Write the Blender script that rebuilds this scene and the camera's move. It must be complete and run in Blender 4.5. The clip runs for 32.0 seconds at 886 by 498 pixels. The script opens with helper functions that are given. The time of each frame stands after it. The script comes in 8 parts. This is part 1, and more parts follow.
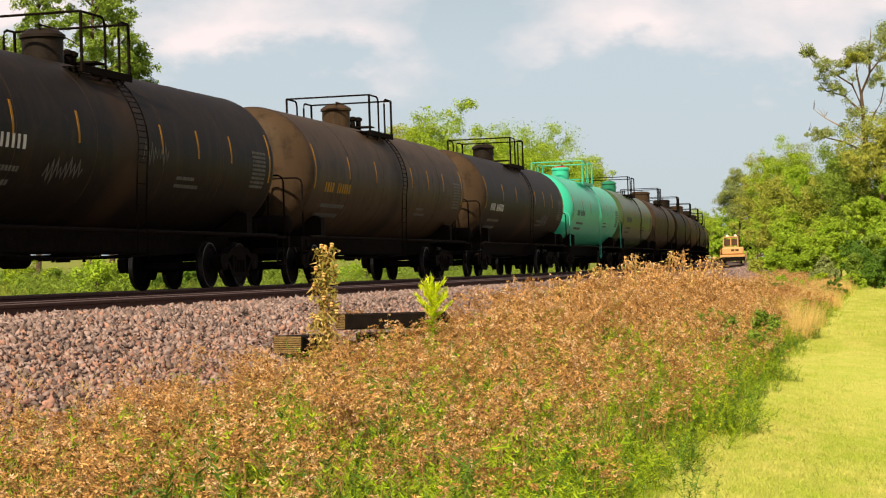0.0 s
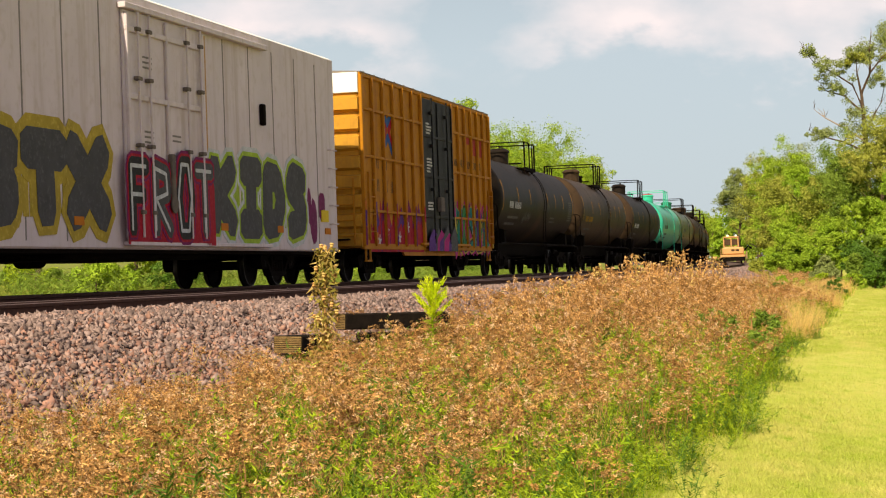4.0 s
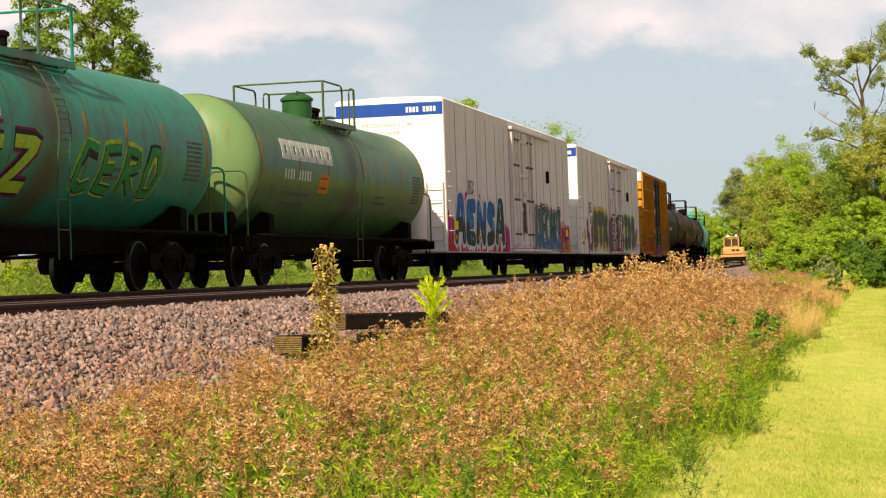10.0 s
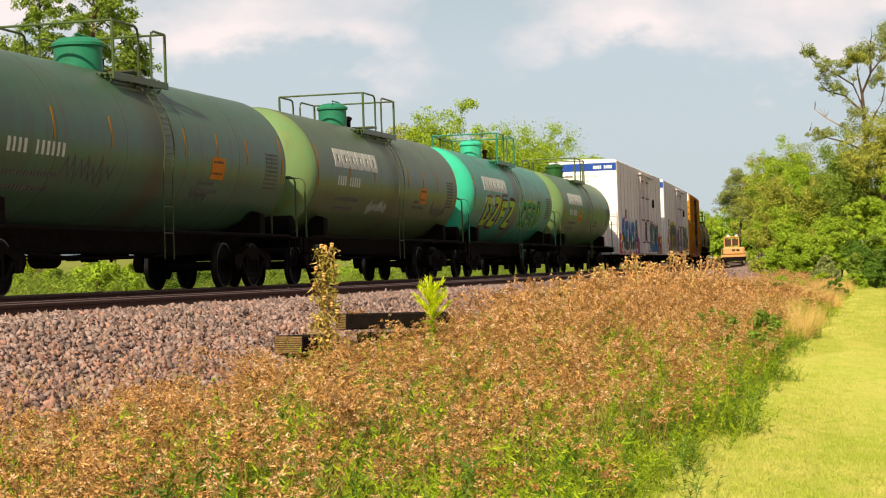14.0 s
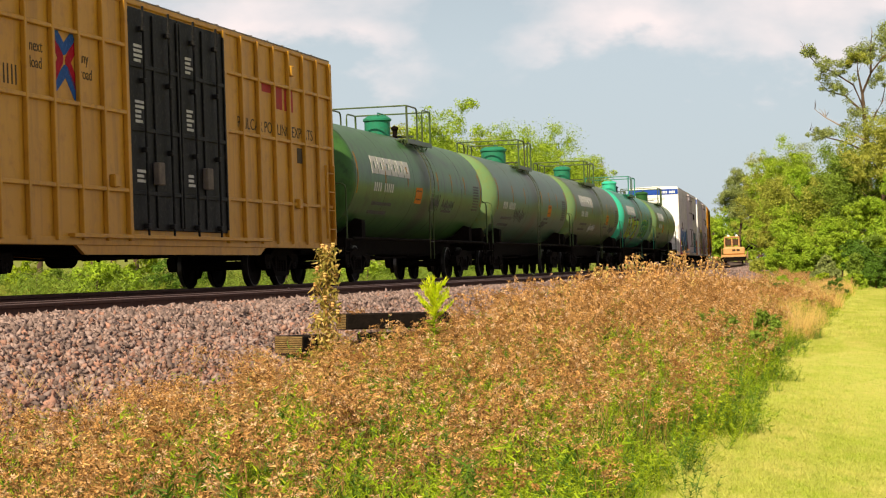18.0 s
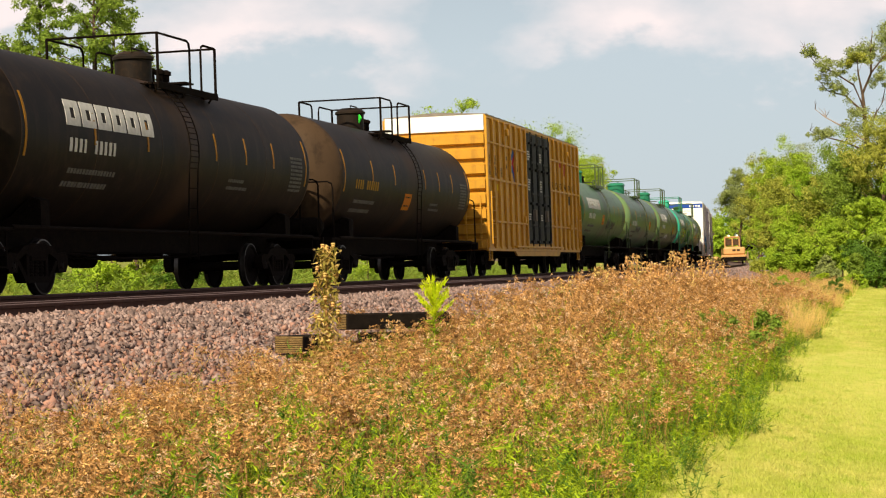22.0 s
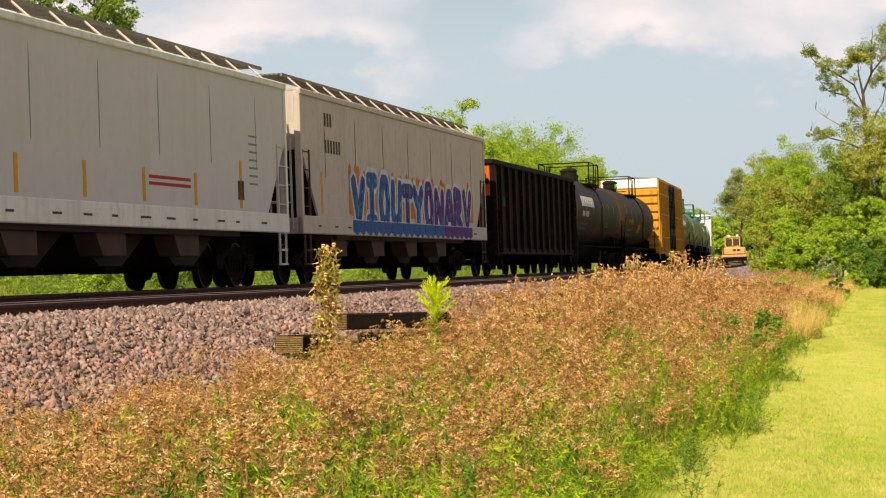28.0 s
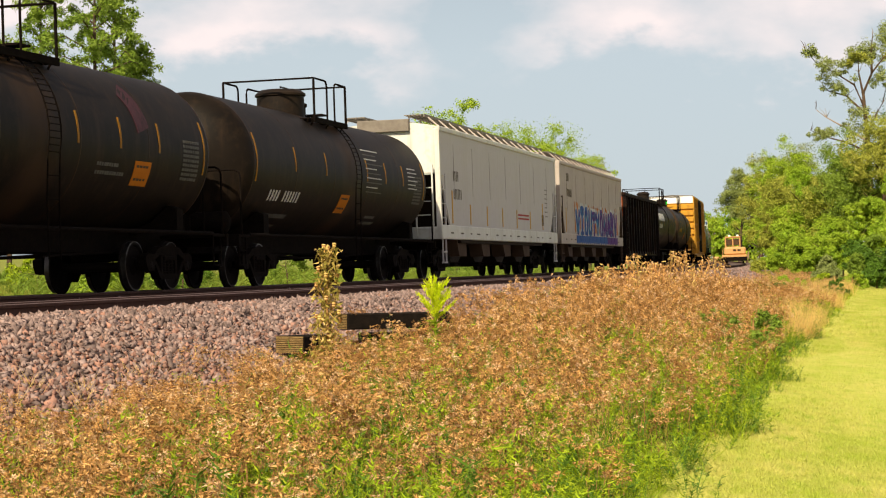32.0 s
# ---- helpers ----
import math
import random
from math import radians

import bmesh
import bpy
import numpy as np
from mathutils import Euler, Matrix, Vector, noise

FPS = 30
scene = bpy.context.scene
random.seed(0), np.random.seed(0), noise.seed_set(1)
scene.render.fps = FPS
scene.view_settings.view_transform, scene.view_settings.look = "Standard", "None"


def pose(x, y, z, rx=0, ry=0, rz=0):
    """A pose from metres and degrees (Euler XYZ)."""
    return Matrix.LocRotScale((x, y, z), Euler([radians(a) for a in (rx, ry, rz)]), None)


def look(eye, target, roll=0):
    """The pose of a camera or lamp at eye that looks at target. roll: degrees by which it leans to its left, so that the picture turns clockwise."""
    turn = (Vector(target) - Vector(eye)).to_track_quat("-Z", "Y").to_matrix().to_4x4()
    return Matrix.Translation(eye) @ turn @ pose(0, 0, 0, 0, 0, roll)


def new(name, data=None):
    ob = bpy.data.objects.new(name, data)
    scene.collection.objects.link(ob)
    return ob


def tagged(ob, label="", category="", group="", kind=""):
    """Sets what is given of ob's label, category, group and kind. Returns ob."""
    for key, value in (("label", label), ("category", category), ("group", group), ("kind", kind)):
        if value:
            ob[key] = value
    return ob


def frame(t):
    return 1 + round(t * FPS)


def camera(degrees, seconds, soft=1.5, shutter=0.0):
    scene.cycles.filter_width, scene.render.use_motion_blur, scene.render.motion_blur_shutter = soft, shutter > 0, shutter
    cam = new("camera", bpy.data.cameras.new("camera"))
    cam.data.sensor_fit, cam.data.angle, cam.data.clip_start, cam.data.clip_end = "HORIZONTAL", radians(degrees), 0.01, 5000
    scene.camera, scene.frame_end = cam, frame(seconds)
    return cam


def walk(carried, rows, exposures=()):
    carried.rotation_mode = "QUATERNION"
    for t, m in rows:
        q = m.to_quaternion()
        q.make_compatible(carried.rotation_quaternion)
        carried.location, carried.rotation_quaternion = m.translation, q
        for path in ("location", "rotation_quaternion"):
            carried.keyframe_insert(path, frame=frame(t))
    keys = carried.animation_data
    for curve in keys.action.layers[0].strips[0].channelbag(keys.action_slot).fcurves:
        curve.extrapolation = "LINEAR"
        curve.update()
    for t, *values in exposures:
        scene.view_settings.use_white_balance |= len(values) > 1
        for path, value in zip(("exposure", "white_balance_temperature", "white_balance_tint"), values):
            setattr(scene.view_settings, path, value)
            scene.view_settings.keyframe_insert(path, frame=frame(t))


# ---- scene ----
# ---- camera: on a tripod, with a very slow creep to the left ----
cam = camera(25.03, 32.0, soft=1.15)
walk(cam, [(0.0, pose(0, 0, 1.6, 90.235, 0, -0.028)), (16.0, pose(0, 0, 1.6, 90.235, 0, 0)), (32.0, pose(0, 0, 1.6, 90.235, 0, 0.028))],
     exposures=[(0.0, 0.50, 7100, 9), (32.0, 0.50, 7100, 9)])

# ---- the line of the railway ----
RAIL_Z = 0.958          # height of the rail heads over the lawn
CANT = 0.035            # both tracks lean into the curve
NEAR = 4.05             # spacing of the second track


def line_table():
    g = np.arange(-420.0, 640.0, 1.0)
    kap = 6.226e-4 * np.clip((g + 34.1) / 68.0, 0, 1)
    ang = np.concatenate([[0], np.cumsum((kap[1:] + kap[:-1]) / 2)])
    ang = 0.2663 - (ang - np.interp(0, g, ang)) - np.interp(0, g, ang)
    dx, dy = np.sin(ang), np.cos(ang)
    x = np.concatenate([[0], np.cumsum((dx[1:] + dx[:-1]) / 2)])
    y = np.concatenate([[0], np.cumsum((dy[1:] + dy[:-1]) / 2)])
    return g, x - np.interp(0, g, x) - 15.74, y - np.interp(0, g, y), ang


LS, LX, LY, LA = line_table()


def on_line(s, d):
    """World x, y of the place s metres along the track and d metres to its right."""
    s = np.asarray(s, float)
    over = s - np.clip(s, LS[0], LS[-1])
    a = np.interp(s, LS, LA)
    return (np.interp(s, LS, LX) + over * np.sin(a) + d * np.cos(a), np.interp(s, LS, LY) + over * np.cos(a) - d * np.sin(a))


def travelled(t):
    u = (t - 16.0) / 16.0
    return 16.0 * (9.135 * u - 0.430 * u * u - 0.046 * u ** 3)


PROFILE = ((-1500, 0.0), (-60, 0.1), (-20, 0.1), (-7.0, 0.12), (-5.2, 0.2), (-3.0, 0.74), (-1.5, 0.78), (1.5, 0.86), (2.6, 0.83),
           (5.2, 0.93), (6.3, 0.905), (7.2, 0.60), (8.3, 0.22), (9.5, 0.10), (12.8, 0.0), (16, 0.0), (60, 0.0), (2500, 0.0))
PD, PZ = np.array([a for a, b in PROFILE], float), np.array([b for a, b in PROFILE], float)


def ground_z(d):
    return np.interp(d, PD, PZ)


# ---- world, sun, exposure ----
SUN_EL = radians(41.5)
SUN_DIR = Vector((-0.372, -0.928, 0.0)).normalized() * math.cos(SUN_EL) + Vector((0, 0, math.sin(SUN_EL)))
sun = new("sun", bpy.data.lights.new("sun", "SUN"))
sun.data.energy, sun.data.angle, sun.data.color = 5.0, radians(0.53), (1.0, 0.90, 0.70)
sun.matrix_world = look(tuple(SUN_DIR * 100), (0, 0, 0))


def make_world():
    w = bpy.data.worlds.new("sky")
    scene.world = w
    w.use_nodes = True
    n, l = w.node_tree.nodes, w.node_tree.links
    n.clear()
    out, bg, sky = n.new("ShaderNodeOutputWorld"), n.new("ShaderNodeBackground"), n.new("ShaderNodeTexSky")
    sky.sky_type, sky.sun_disc = "NISHITA", False
    sky.sun_elevation, sky.sun_rotation = SUN_EL, math.atan2(SUN_DIR.x, SUN_DIR.y) % (2 * math.pi)
    sky.air_density, sky.dust_density, sky.ozone_density = 1.0, 1.2, 2.0
    co, mp, no, rp = n.new("ShaderNodeTexCoord"), n.new("ShaderNodeMapping"), n.new("ShaderNodeTexNoise"), n.new("ShaderNodeValToRGB")
    haze, cloud = n.new("ShaderNodeMix"), n.new("ShaderNodeMix")
    haze.data_type = cloud.data_type = "RGBA"
    mp.inputs["Scale"].default_value = (8.0, 8.0, 15.0)
    mp.inputs["Location"].default_value = (0.4, 0.2, 0.15)
    no.inputs["Scale"].default_value, no.inputs["Detail"].default_value, no.inputs["Roughness"].default_value = 1.0, 6.0, 0.5
    rp.color_ramp.elements[0].position, rp.color_ramp.elements[1].position = 0.36, 0.58
    sep, high, low, mul = n.new("ShaderNodeSeparateXYZ"), n.new("ShaderNodeMapRange"), n.new("ShaderNodeMapRange"), n.new("ShaderNodeMath")
    wisp, rag, lift = n.new("ShaderNodeTexNoise"), n.new("ShaderNodeMath"), n.new("ShaderNodeMapRange")
    mul.operation, rag.operation = "MULTIPLY", "ADD"
    wisp.inputs["Scale"].default_value, wisp.inputs["Detail"].default_value, wisp.inputs["Roughness"].default_value = 1.6, 7.0, 0.55
    lift.inputs["From Min"].default_value, lift.inputs["From Max"].default_value = 0.25, 0.75
    lift.inputs["To Min"].default_value, lift.inputs["To Max"].default_value = -0.040, 0.040
    high.interpolation_type = "SMOOTHSTEP"
    high.inputs["From Min"].default_value, high.inputs["From Max"].default_value = 0.088, 0.116
    low.inputs["From Min"].default_value, low.inputs["From Max"].default_value = 0.10, 0.35
    low.inputs["To Min"].default_value, low.inputs["To Max"].default_value = 0.80, 0.0
    l.new(mp.outputs[0], wisp.inputs["Vector"]), l.new(wisp.outputs["Fac"], lift.inputs["Value"])
    l.new(sep.outputs["Z"], rag.inputs[0]), l.new(lift.outputs[0], rag.inputs[1])
    l.new(co.outputs["Generated"], mp.inputs["Vector"]), l.new(mp.outputs[0], no.inputs["Vector"])
    l.new(no.outputs["Fac"], rp.inputs["Fac"]), l.new(co.outputs["Generated"], sep.inputs[0])
    l.new(rag.outputs[0], high.inputs["Value"]), l.new(sep.outputs["Z"], low.inputs["Value"])
    thin, over = n.new("ShaderNodeMapRange"), n.new("ShaderNodeMath")
    over.operation = "MULTIPLY"
    thin.inputs["From Min"].default_value, thin.inputs["From Max"].default_value = 0.15, 0.42
    thin.inputs["To Min"].default_value, thin.inputs["To Max"].default_value = 1.0, 0.5
    l.new(sep.outputs["Z"], thin.inputs["Value"]), l.new(high.outputs[0], over.inputs[0]), l.new(thin.outputs[0], over.inputs[1])
    l.new(rp.outputs["Color"], mul.inputs[0]), l.new(over.outputs[0], mul.inputs[1])
    l.new(low.outputs[0], haze.inputs[0]), l.new(sky.outputs[0], haze.inputs[6])
    haze.inputs[7].default_value = (10.3, 12.3, 14.5, 1)
    l.new(mul.outputs[0], cloud.inputs[0]), l.new(haze.outputs[2], cloud.inputs[6])
    cloud.inputs[7].default_value = (16.2, 14.9, 15.9, 1)
    l.new(cloud.outputs[2], bg.inputs["Color"])
    bg.inputs["Strength"].default_value = 0.0425
    l.new(bg.outputs[0], out.inputs["Surface"])


make_world()


# ---- materials ----
def material(name, base, second=None, scale=4.0, rough=0.7, metal=0.0, bump=0.0, bump_scale=30.0, stretch=(1, 1, 1), third=None, amount=0.5,
             spread=0.0, spec=0.06, through_light=None, coords="Object", detail=5.0, streak=None, belt=None):
    """A surface of base colour broken by a second and a third at two scales; streak: colour of vertical runs."""
    m = bpy.data.materials.new(name)
    m.use_nodes = True
    n, l = m.node_tree.nodes, m.node_tree.links
    b = n["Principled BSDF"]
    b.inputs["Roughness"].default_value, b.inputs["Metallic"].default_value = rough, metal
    b.inputs["Specular IOR Level"].default_value = spec
    co, mp = n.new("ShaderNodeTexCoord"), n.new("ShaderNodeMapping")
    mp.inputs["Scale"].default_value = stretch
    l.new(co.outputs[coords], mp.inputs["Vector"])

    def noisy(sc, lo, hi, det=detail, rgh=0.6, vec=None):
        t, r = n.new("ShaderNodeTexNoise"), n.new("ShaderNodeMapRange")
        t.inputs["Scale"].default_value, t.inputs["Detail"].default_value, t.inputs["Roughness"].default_value = sc, det, rgh
        l.new(vec or mp.outputs[0], t.inputs["Vector"])
        r.inputs["From Min"].default_value, r.inputs["From Max"].default_value = lo, hi
        l.new(t.outputs["Fac"], r.inputs["Value"])
        return r.outputs[0]

    def mixed(fac, a, c):
        x = n.new("ShaderNodeMix")
        x.data_type = "RGBA"
        l.new(fac, x.inputs[0])
        if isinstance(a, tuple):
            x.inputs[6].default_value = (*a, 1)
        else:
            l.new(a, x.inputs[6])
        x.inputs[7].default_value = (*c, 1)
        return x.outputs[2]

    colour = base
    if second:
        colour = mixed(noisy(scale, 0.5 - 0.25 * (1.2 - amount), 0.5 + 0.3 * (1.2 - amount)), colour, second)
    if third:
        colour = mixed(noisy(scale * 5.3, 0.52, 0.72), colour, third)
    if streak:
        mp2 = n.new("ShaderNodeMapping")
        mp2.inputs["Scale"].default_value = (2.2, 2.2, 0.16)
        l.new(co.outputs[coords], mp2.inputs["Vector"])
        colour = mixed(noisy(1.6, 0.50, 0.78, 4.0, 0.65, mp2.outputs[0]), colour, streak)
    if belt:
        sp, ab, rg, ad, nz = n.new("ShaderNodeSeparateXYZ"), n.new("ShaderNodeMath"), n.new("ShaderNodeMapRange"), n.new("ShaderNodeMath"), n.new("ShaderNodeTexNoise")
        ab.operation, ad.operation = "ABSOLUTE", "MULTIPLY_ADD"
        nz.inputs["Scale"].default_value, nz.inputs["Detail"].default_value = 1.1, 5.0
        l.new(co.outputs[coords], sp.inputs[0]), l.new(sp.outputs["Y"], ab.inputs[0]), l.new(co.outputs[coords], nz.inputs["Vector"])
        l.new(nz.outputs["Fac"], ad.inputs[0])
        ad.inputs[1].default_value = 1.6
        l.new(ab.outputs[0], ad.inputs[2])
        rg.inputs["From Min"].default_value, rg.inputs["From Max"].default_value = 1.55, 0.85
        l.new(ad.outputs[0], rg.inputs["Value"])
        colour = mixed(rg.outputs[0], colour, belt)
    if spread:
        geo, hsv, r = n.new("ShaderNodeNewGeometry"), n.new("ShaderNodeHueSaturation"), n.new("ShaderNodeMapRange")
        l.new(geo.outputs["Random Per Island"], r.inputs["Value"])
        r.inputs["To Min"].default_value, r.inputs["To Max"].default_value = 1 - spread, 1 + spread
        l.new(r.outputs[0], hsv.inputs["Value"])
        if isinstance(colour, tuple):
            hsv.inputs["Color"].default_value = (*colour, 1)
        else:
            l.new(colour, hsv.inputs["Color"])
        colour = hsv.outputs[0]
    if isinstance(colour, tuple):
        b.inputs["Base Color"].default_value = (*colour, 1)
    else:
        l.new(colour, b.inputs["Base Color"])
    if bump:
        bp, tx = n.new("ShaderNodeBump"), n.new("ShaderNodeTexNoise")
        tx.inputs["Scale"].default_value, tx.inputs["Detail"].default_value = bump_scale, 4.0
        l.new(co.outputs[coords], tx.inputs["Vector"])
        bp.inputs["Strength"].default_value, bp.inputs["Distance"].default_value = bump, 0.02
        l.new(tx.outputs["Fac"], bp.inputs["Height"]), l.new(bp.outputs[0], b.inputs["Normal"])
    if through_light:
        tr, add = n.new("ShaderNodeBsdfTranslucent"), n.new("ShaderNodeMixShader")
        if isinstance(colour, tuple):
            tr.inputs["Color"].default_value = (*colour, 1)
        else:
            l.new(colour, tr.inputs["Color"])
        add.inputs[0].default_value = through_light
        out = n["Material Output"]
        l.new(b.outputs[0], add.inputs[1]), l.new(tr.outputs[0], add.inputs[2]), l.new(add.outputs[0], out.inputs["Surface"])
    return m


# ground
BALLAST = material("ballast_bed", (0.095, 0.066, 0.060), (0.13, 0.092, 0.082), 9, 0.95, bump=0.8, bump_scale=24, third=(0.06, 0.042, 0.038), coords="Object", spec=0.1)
STONE = material("ballast_stone", (0.270, 0.192, 0.174), (0.190, 0.138, 0.130), 1.3, 0.95, third=(0.30, 0.185, 0.150), spread=0.5, spec=0.06)
STONE_RED = material("red_ballast_stone", (0.31, 0.165, 0.125), (0.24, 0.135, 0.11), 1.5, 0.95, third=(0.36, 0.22, 0.17), spread=0.42, spec=0.06)
# Soil near black: the shade in gaps between weeds is put into its colour.
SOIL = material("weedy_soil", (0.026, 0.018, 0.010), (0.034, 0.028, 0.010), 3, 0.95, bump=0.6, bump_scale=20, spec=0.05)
LAWN = material("lawn", (0.38, 0.43, 0.065), (0.52, 0.47, 0.13), 0.7, 0.95, bump=0.4, bump_scale=60, third=(0.30, 0.37, 0.05), stretch=(1.7, 0.55, 1), spec=0.1)
FIELD = material("rough_field", (0.15, 0.19, 0.032), (0.25, 0.24, 0.055), 0.25, 0.95, bump=0.7, bump_scale=12, third=(0.09, 0.13, 0.02), spec=0.1)
# plants
LAWN_BLADE = material("lawn_blade", (0.36, 0.435, 0.060), (0.60, 0.53, 0.18), 0.75, 0.8, spread=0.16, through_light=0.3, third=(0.28, 0.385, 0.045), stretch=(1.7, 0.55, 1), spec=0.1)
DRY_WEED = material("dry_weed", (0.51, 0.258, 0.086), (0.68, 0.41, 0.170), 2.4, 0.9, spread=0.42, through_light=0.12, third=(0.19, 0.085, 0.030), spec=0.06)
DARK_WEED = material("dark_dead_weed", (0.25, 0.118, 0.038), (0.36, 0.185, 0.062), 3.0, 0.9, spread=0.35, through_light=0.10, third=(0.11, 0.052, 0.019), spec=0.06)
SEED_FLUFF = material("seed_fluff", (0.72, 0.46, 0.26), (0.78, 0.55, 0.34), 3.0, 0.95, spread=0.3, through_light=0.3, spec=0.1)
DRY_STEM = material("dry_stem", (0.21, 0.105, 0.04), (0.38, 0.22, 0.085), 4.0, 0.9, spread=0.3, spec=0.1)
STRAW = material("straw_grass", (0.72, 0.52, 0.19), (0.60, 0.40, 0.13), 2.0, 0.85, spread=0.25, through_light=0.3, spec=0.1)
GREEN_WEED = material("green_weed", (0.22, 0.345, 0.016), (0.40, 0.46, 0.030), 2.2, 0.7, spread=0.35, through_light=0.26, third=(0.045, 0.10, 0.010), spec=0.1)
GOLDENROD = material("goldenrod_top", (0.60, 0.74, 0.02), (0.72, 0.76, 0.04), 6.0, 0.7, spread=0.2, through_light=0.4, spec=0.2)
FIELD_BLADE = material("field_blade", (0.17, 0.23, 0.028), (0.36, 0.32, 0.075), 0.9, 0.8, spread=0.35, through_light=0.35, third=(0.11, 0.19, 0.02), spec=0.1)
THISTLE_LEAF = material("thistle_leaf", (0.28, 0.26, 0.045), (0.42, 0.29, 0.085), 9.0, 0.8, spread=0.35, through_light=0.2, third=(0.12, 0.10, 0.022), spec=0.1)
LEAF_A = material("leaf_bright", (0.25, 0.40, 0.026), (0.38, 0.46, 0.045), 0.2, 0.6, spread=0.25, through_light=0.30, third=(0.14, 0.26, 0.02), spec=0.2)
LEAF_B = material("leaf_olive", (0.30, 0.34, 0.045), (0.42, 0.41, 0.080), 0.25, 0.65, spread=0.25, through_light=0.30, third=(0.18, 0.22, 0.03), spec=0.2)
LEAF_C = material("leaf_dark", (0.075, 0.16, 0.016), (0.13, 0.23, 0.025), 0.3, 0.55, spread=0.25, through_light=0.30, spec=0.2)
LEAF_E = material("leaf_fresh", (0.17, 0.265, 0.032), (0.26, 0.35, 0.05), 0.3, 0.6, spread=0.28, through_light=0.35, third=(0.10, 0.18, 0.02), spec=0.2)
LEAF_D = material("leaf_grey", (0.22, 0.27, 0.08), (0.31, 0.35, 0.12), 0.3, 0.65, spread=0.25, through_light=0.30, spec=0.2)
BARK = material("bark", (0.07, 0.045, 0.032), (0.12, 0.08, 0.055), 6, 0.95, bump=0.6, bump_scale=30, spec=0.1)
DEAD_WOOD = material("dead_wood", (0.34, 0.27, 0.22), (0.24, 0.18, 0.14), 5, 0.9)
# railway
RAIL_SIDE = material("rusty_rail", (0.050, 0.023, 0.017), (0.085, 0.038, 0.026), 14, 0.85, metal=0.0, bump=0.2, spec=0.2)
RAIL_TOP = material("worn_rail_head", (0.15, 0.10, 0.095), (0.10, 0.065, 0.06), 9, 0.55, metal=0.3)
TIE = material("creosoted_tie", (0.010, 0.0075, 0.006), (0.018, 0.013, 0.010), 8, 0.95, bump=0.5, bump_scale=40, spec=0.05)
TIE_END = material("cut_timber_end", (0.25, 0.165, 0.07), (0.14, 0.085, 0.035), 18, 0.85, bump=0.4)
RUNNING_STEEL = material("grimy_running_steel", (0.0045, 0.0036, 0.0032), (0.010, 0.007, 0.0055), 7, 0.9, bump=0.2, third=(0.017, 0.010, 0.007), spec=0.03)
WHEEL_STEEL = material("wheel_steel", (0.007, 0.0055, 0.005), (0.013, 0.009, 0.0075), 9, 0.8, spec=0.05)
WHEEL_RIM = material("worn_wheel_rim", (0.085, 0.078, 0.074), (0.05, 0.045, 0.042), 11, 0.4, metal=0.8)
BLACK_TANK = material("black_tank_paint", (0.0065, 0.0052, 0.0046), (0.014, 0.0098, 0.007), 0.7, 0.5, bump=0.03, third=(0.019, 0.013, 0.009), streak=(0.027, 0.0165, 0.0105), belt=(0.040, 0.023, 0.0135), spec=0.05)
BROWN_TANK = material("dust_brown_tank", (0.046, 0.029, 0.018), (0.070, 0.043, 0.025), 0.6, 0.5, bump=0.03, third=(0.030, 0.019, 0.012), streak=(0.020, 0.0135, 0.009), belt=(0.024, 0.015, 0.0095), spec=0.05)
OLIVE_TANK = material("olive_tank_paint", (0.052, 0.092, 0.032), (0.066, 0.099, 0.038), 0.6, 0.36, bump=0.03, third=(0.061, 0.066, 0.029), streak=(0.054, 0.057, 0.025), belt=(0.059, 0.066, 0.029), spec=0.16)
GREEN_TANK = material("green_tank_paint", (0.033, 0.109, 0.027), (0.047, 0.118, 0.033), 0.5, 0.36, bump=0.03, third=(0.024, 0.059, 0.021), streak=(0.026, 0.045, 0.015), belt=(0.028, 0.047, 0.019), spec=0.14)
BLUEGREEN_TANK = material("bluegreen_tank_paint", (0.040, 0.101, 0.064), (0.054, 0.109, 0.059), 0.6, 0.36, bump=0.03, third=(0.061, 0.080, 0.047), streak=(0.057, 0.064, 0.033), belt=(0.064, 0.068, 0.039), spec=0.16)
BLACK_DOME = material("black_dome_paint", (0.010, 0.008, 0.007), (0.020, 0.013, 0.009), 1.5, 0.6, third=(0.026, 0.016, 0.010), spec=0.09)
GREEN_DOME = material("green_dome_paint", (0.018, 0.085, 0.022), (0.028, 0.090, 0.026), 1.5, 0.5, third=(0.024, 0.05, 0.016), spec=0.16)
TEAL_DOME = material("teal_dome_paint", (0.012, 0.185, 0.105), (0.020, 0.155, 0.09), 1.5, 0.5, third=(0.03, 0.11, 0.06), spec=0.16)
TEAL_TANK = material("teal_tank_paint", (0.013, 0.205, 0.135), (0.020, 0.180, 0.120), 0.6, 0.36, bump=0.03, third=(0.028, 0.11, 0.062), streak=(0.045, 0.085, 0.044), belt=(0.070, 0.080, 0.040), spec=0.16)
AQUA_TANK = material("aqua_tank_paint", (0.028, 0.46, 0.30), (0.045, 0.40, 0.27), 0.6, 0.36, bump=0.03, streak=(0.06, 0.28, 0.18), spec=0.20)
# Lighter copy of the tank greens: sun on the rounded ends painted in.
SUNLIT_GREEN_HEAD = material("sunlit_pale_green_head", (0.115, 0.215, 0.085), (0.155, 0.235, 0.10), 0.7, 0.45, third=(0.17, 0.20, 0.062), streak=(0.14, 0.145, 0.045), spec=0.25)
RED_PAINT = material("faded_red_paint", (0.36, 0.03, 0.03), (0.28, 0.05, 0.04), 5, 0.6)
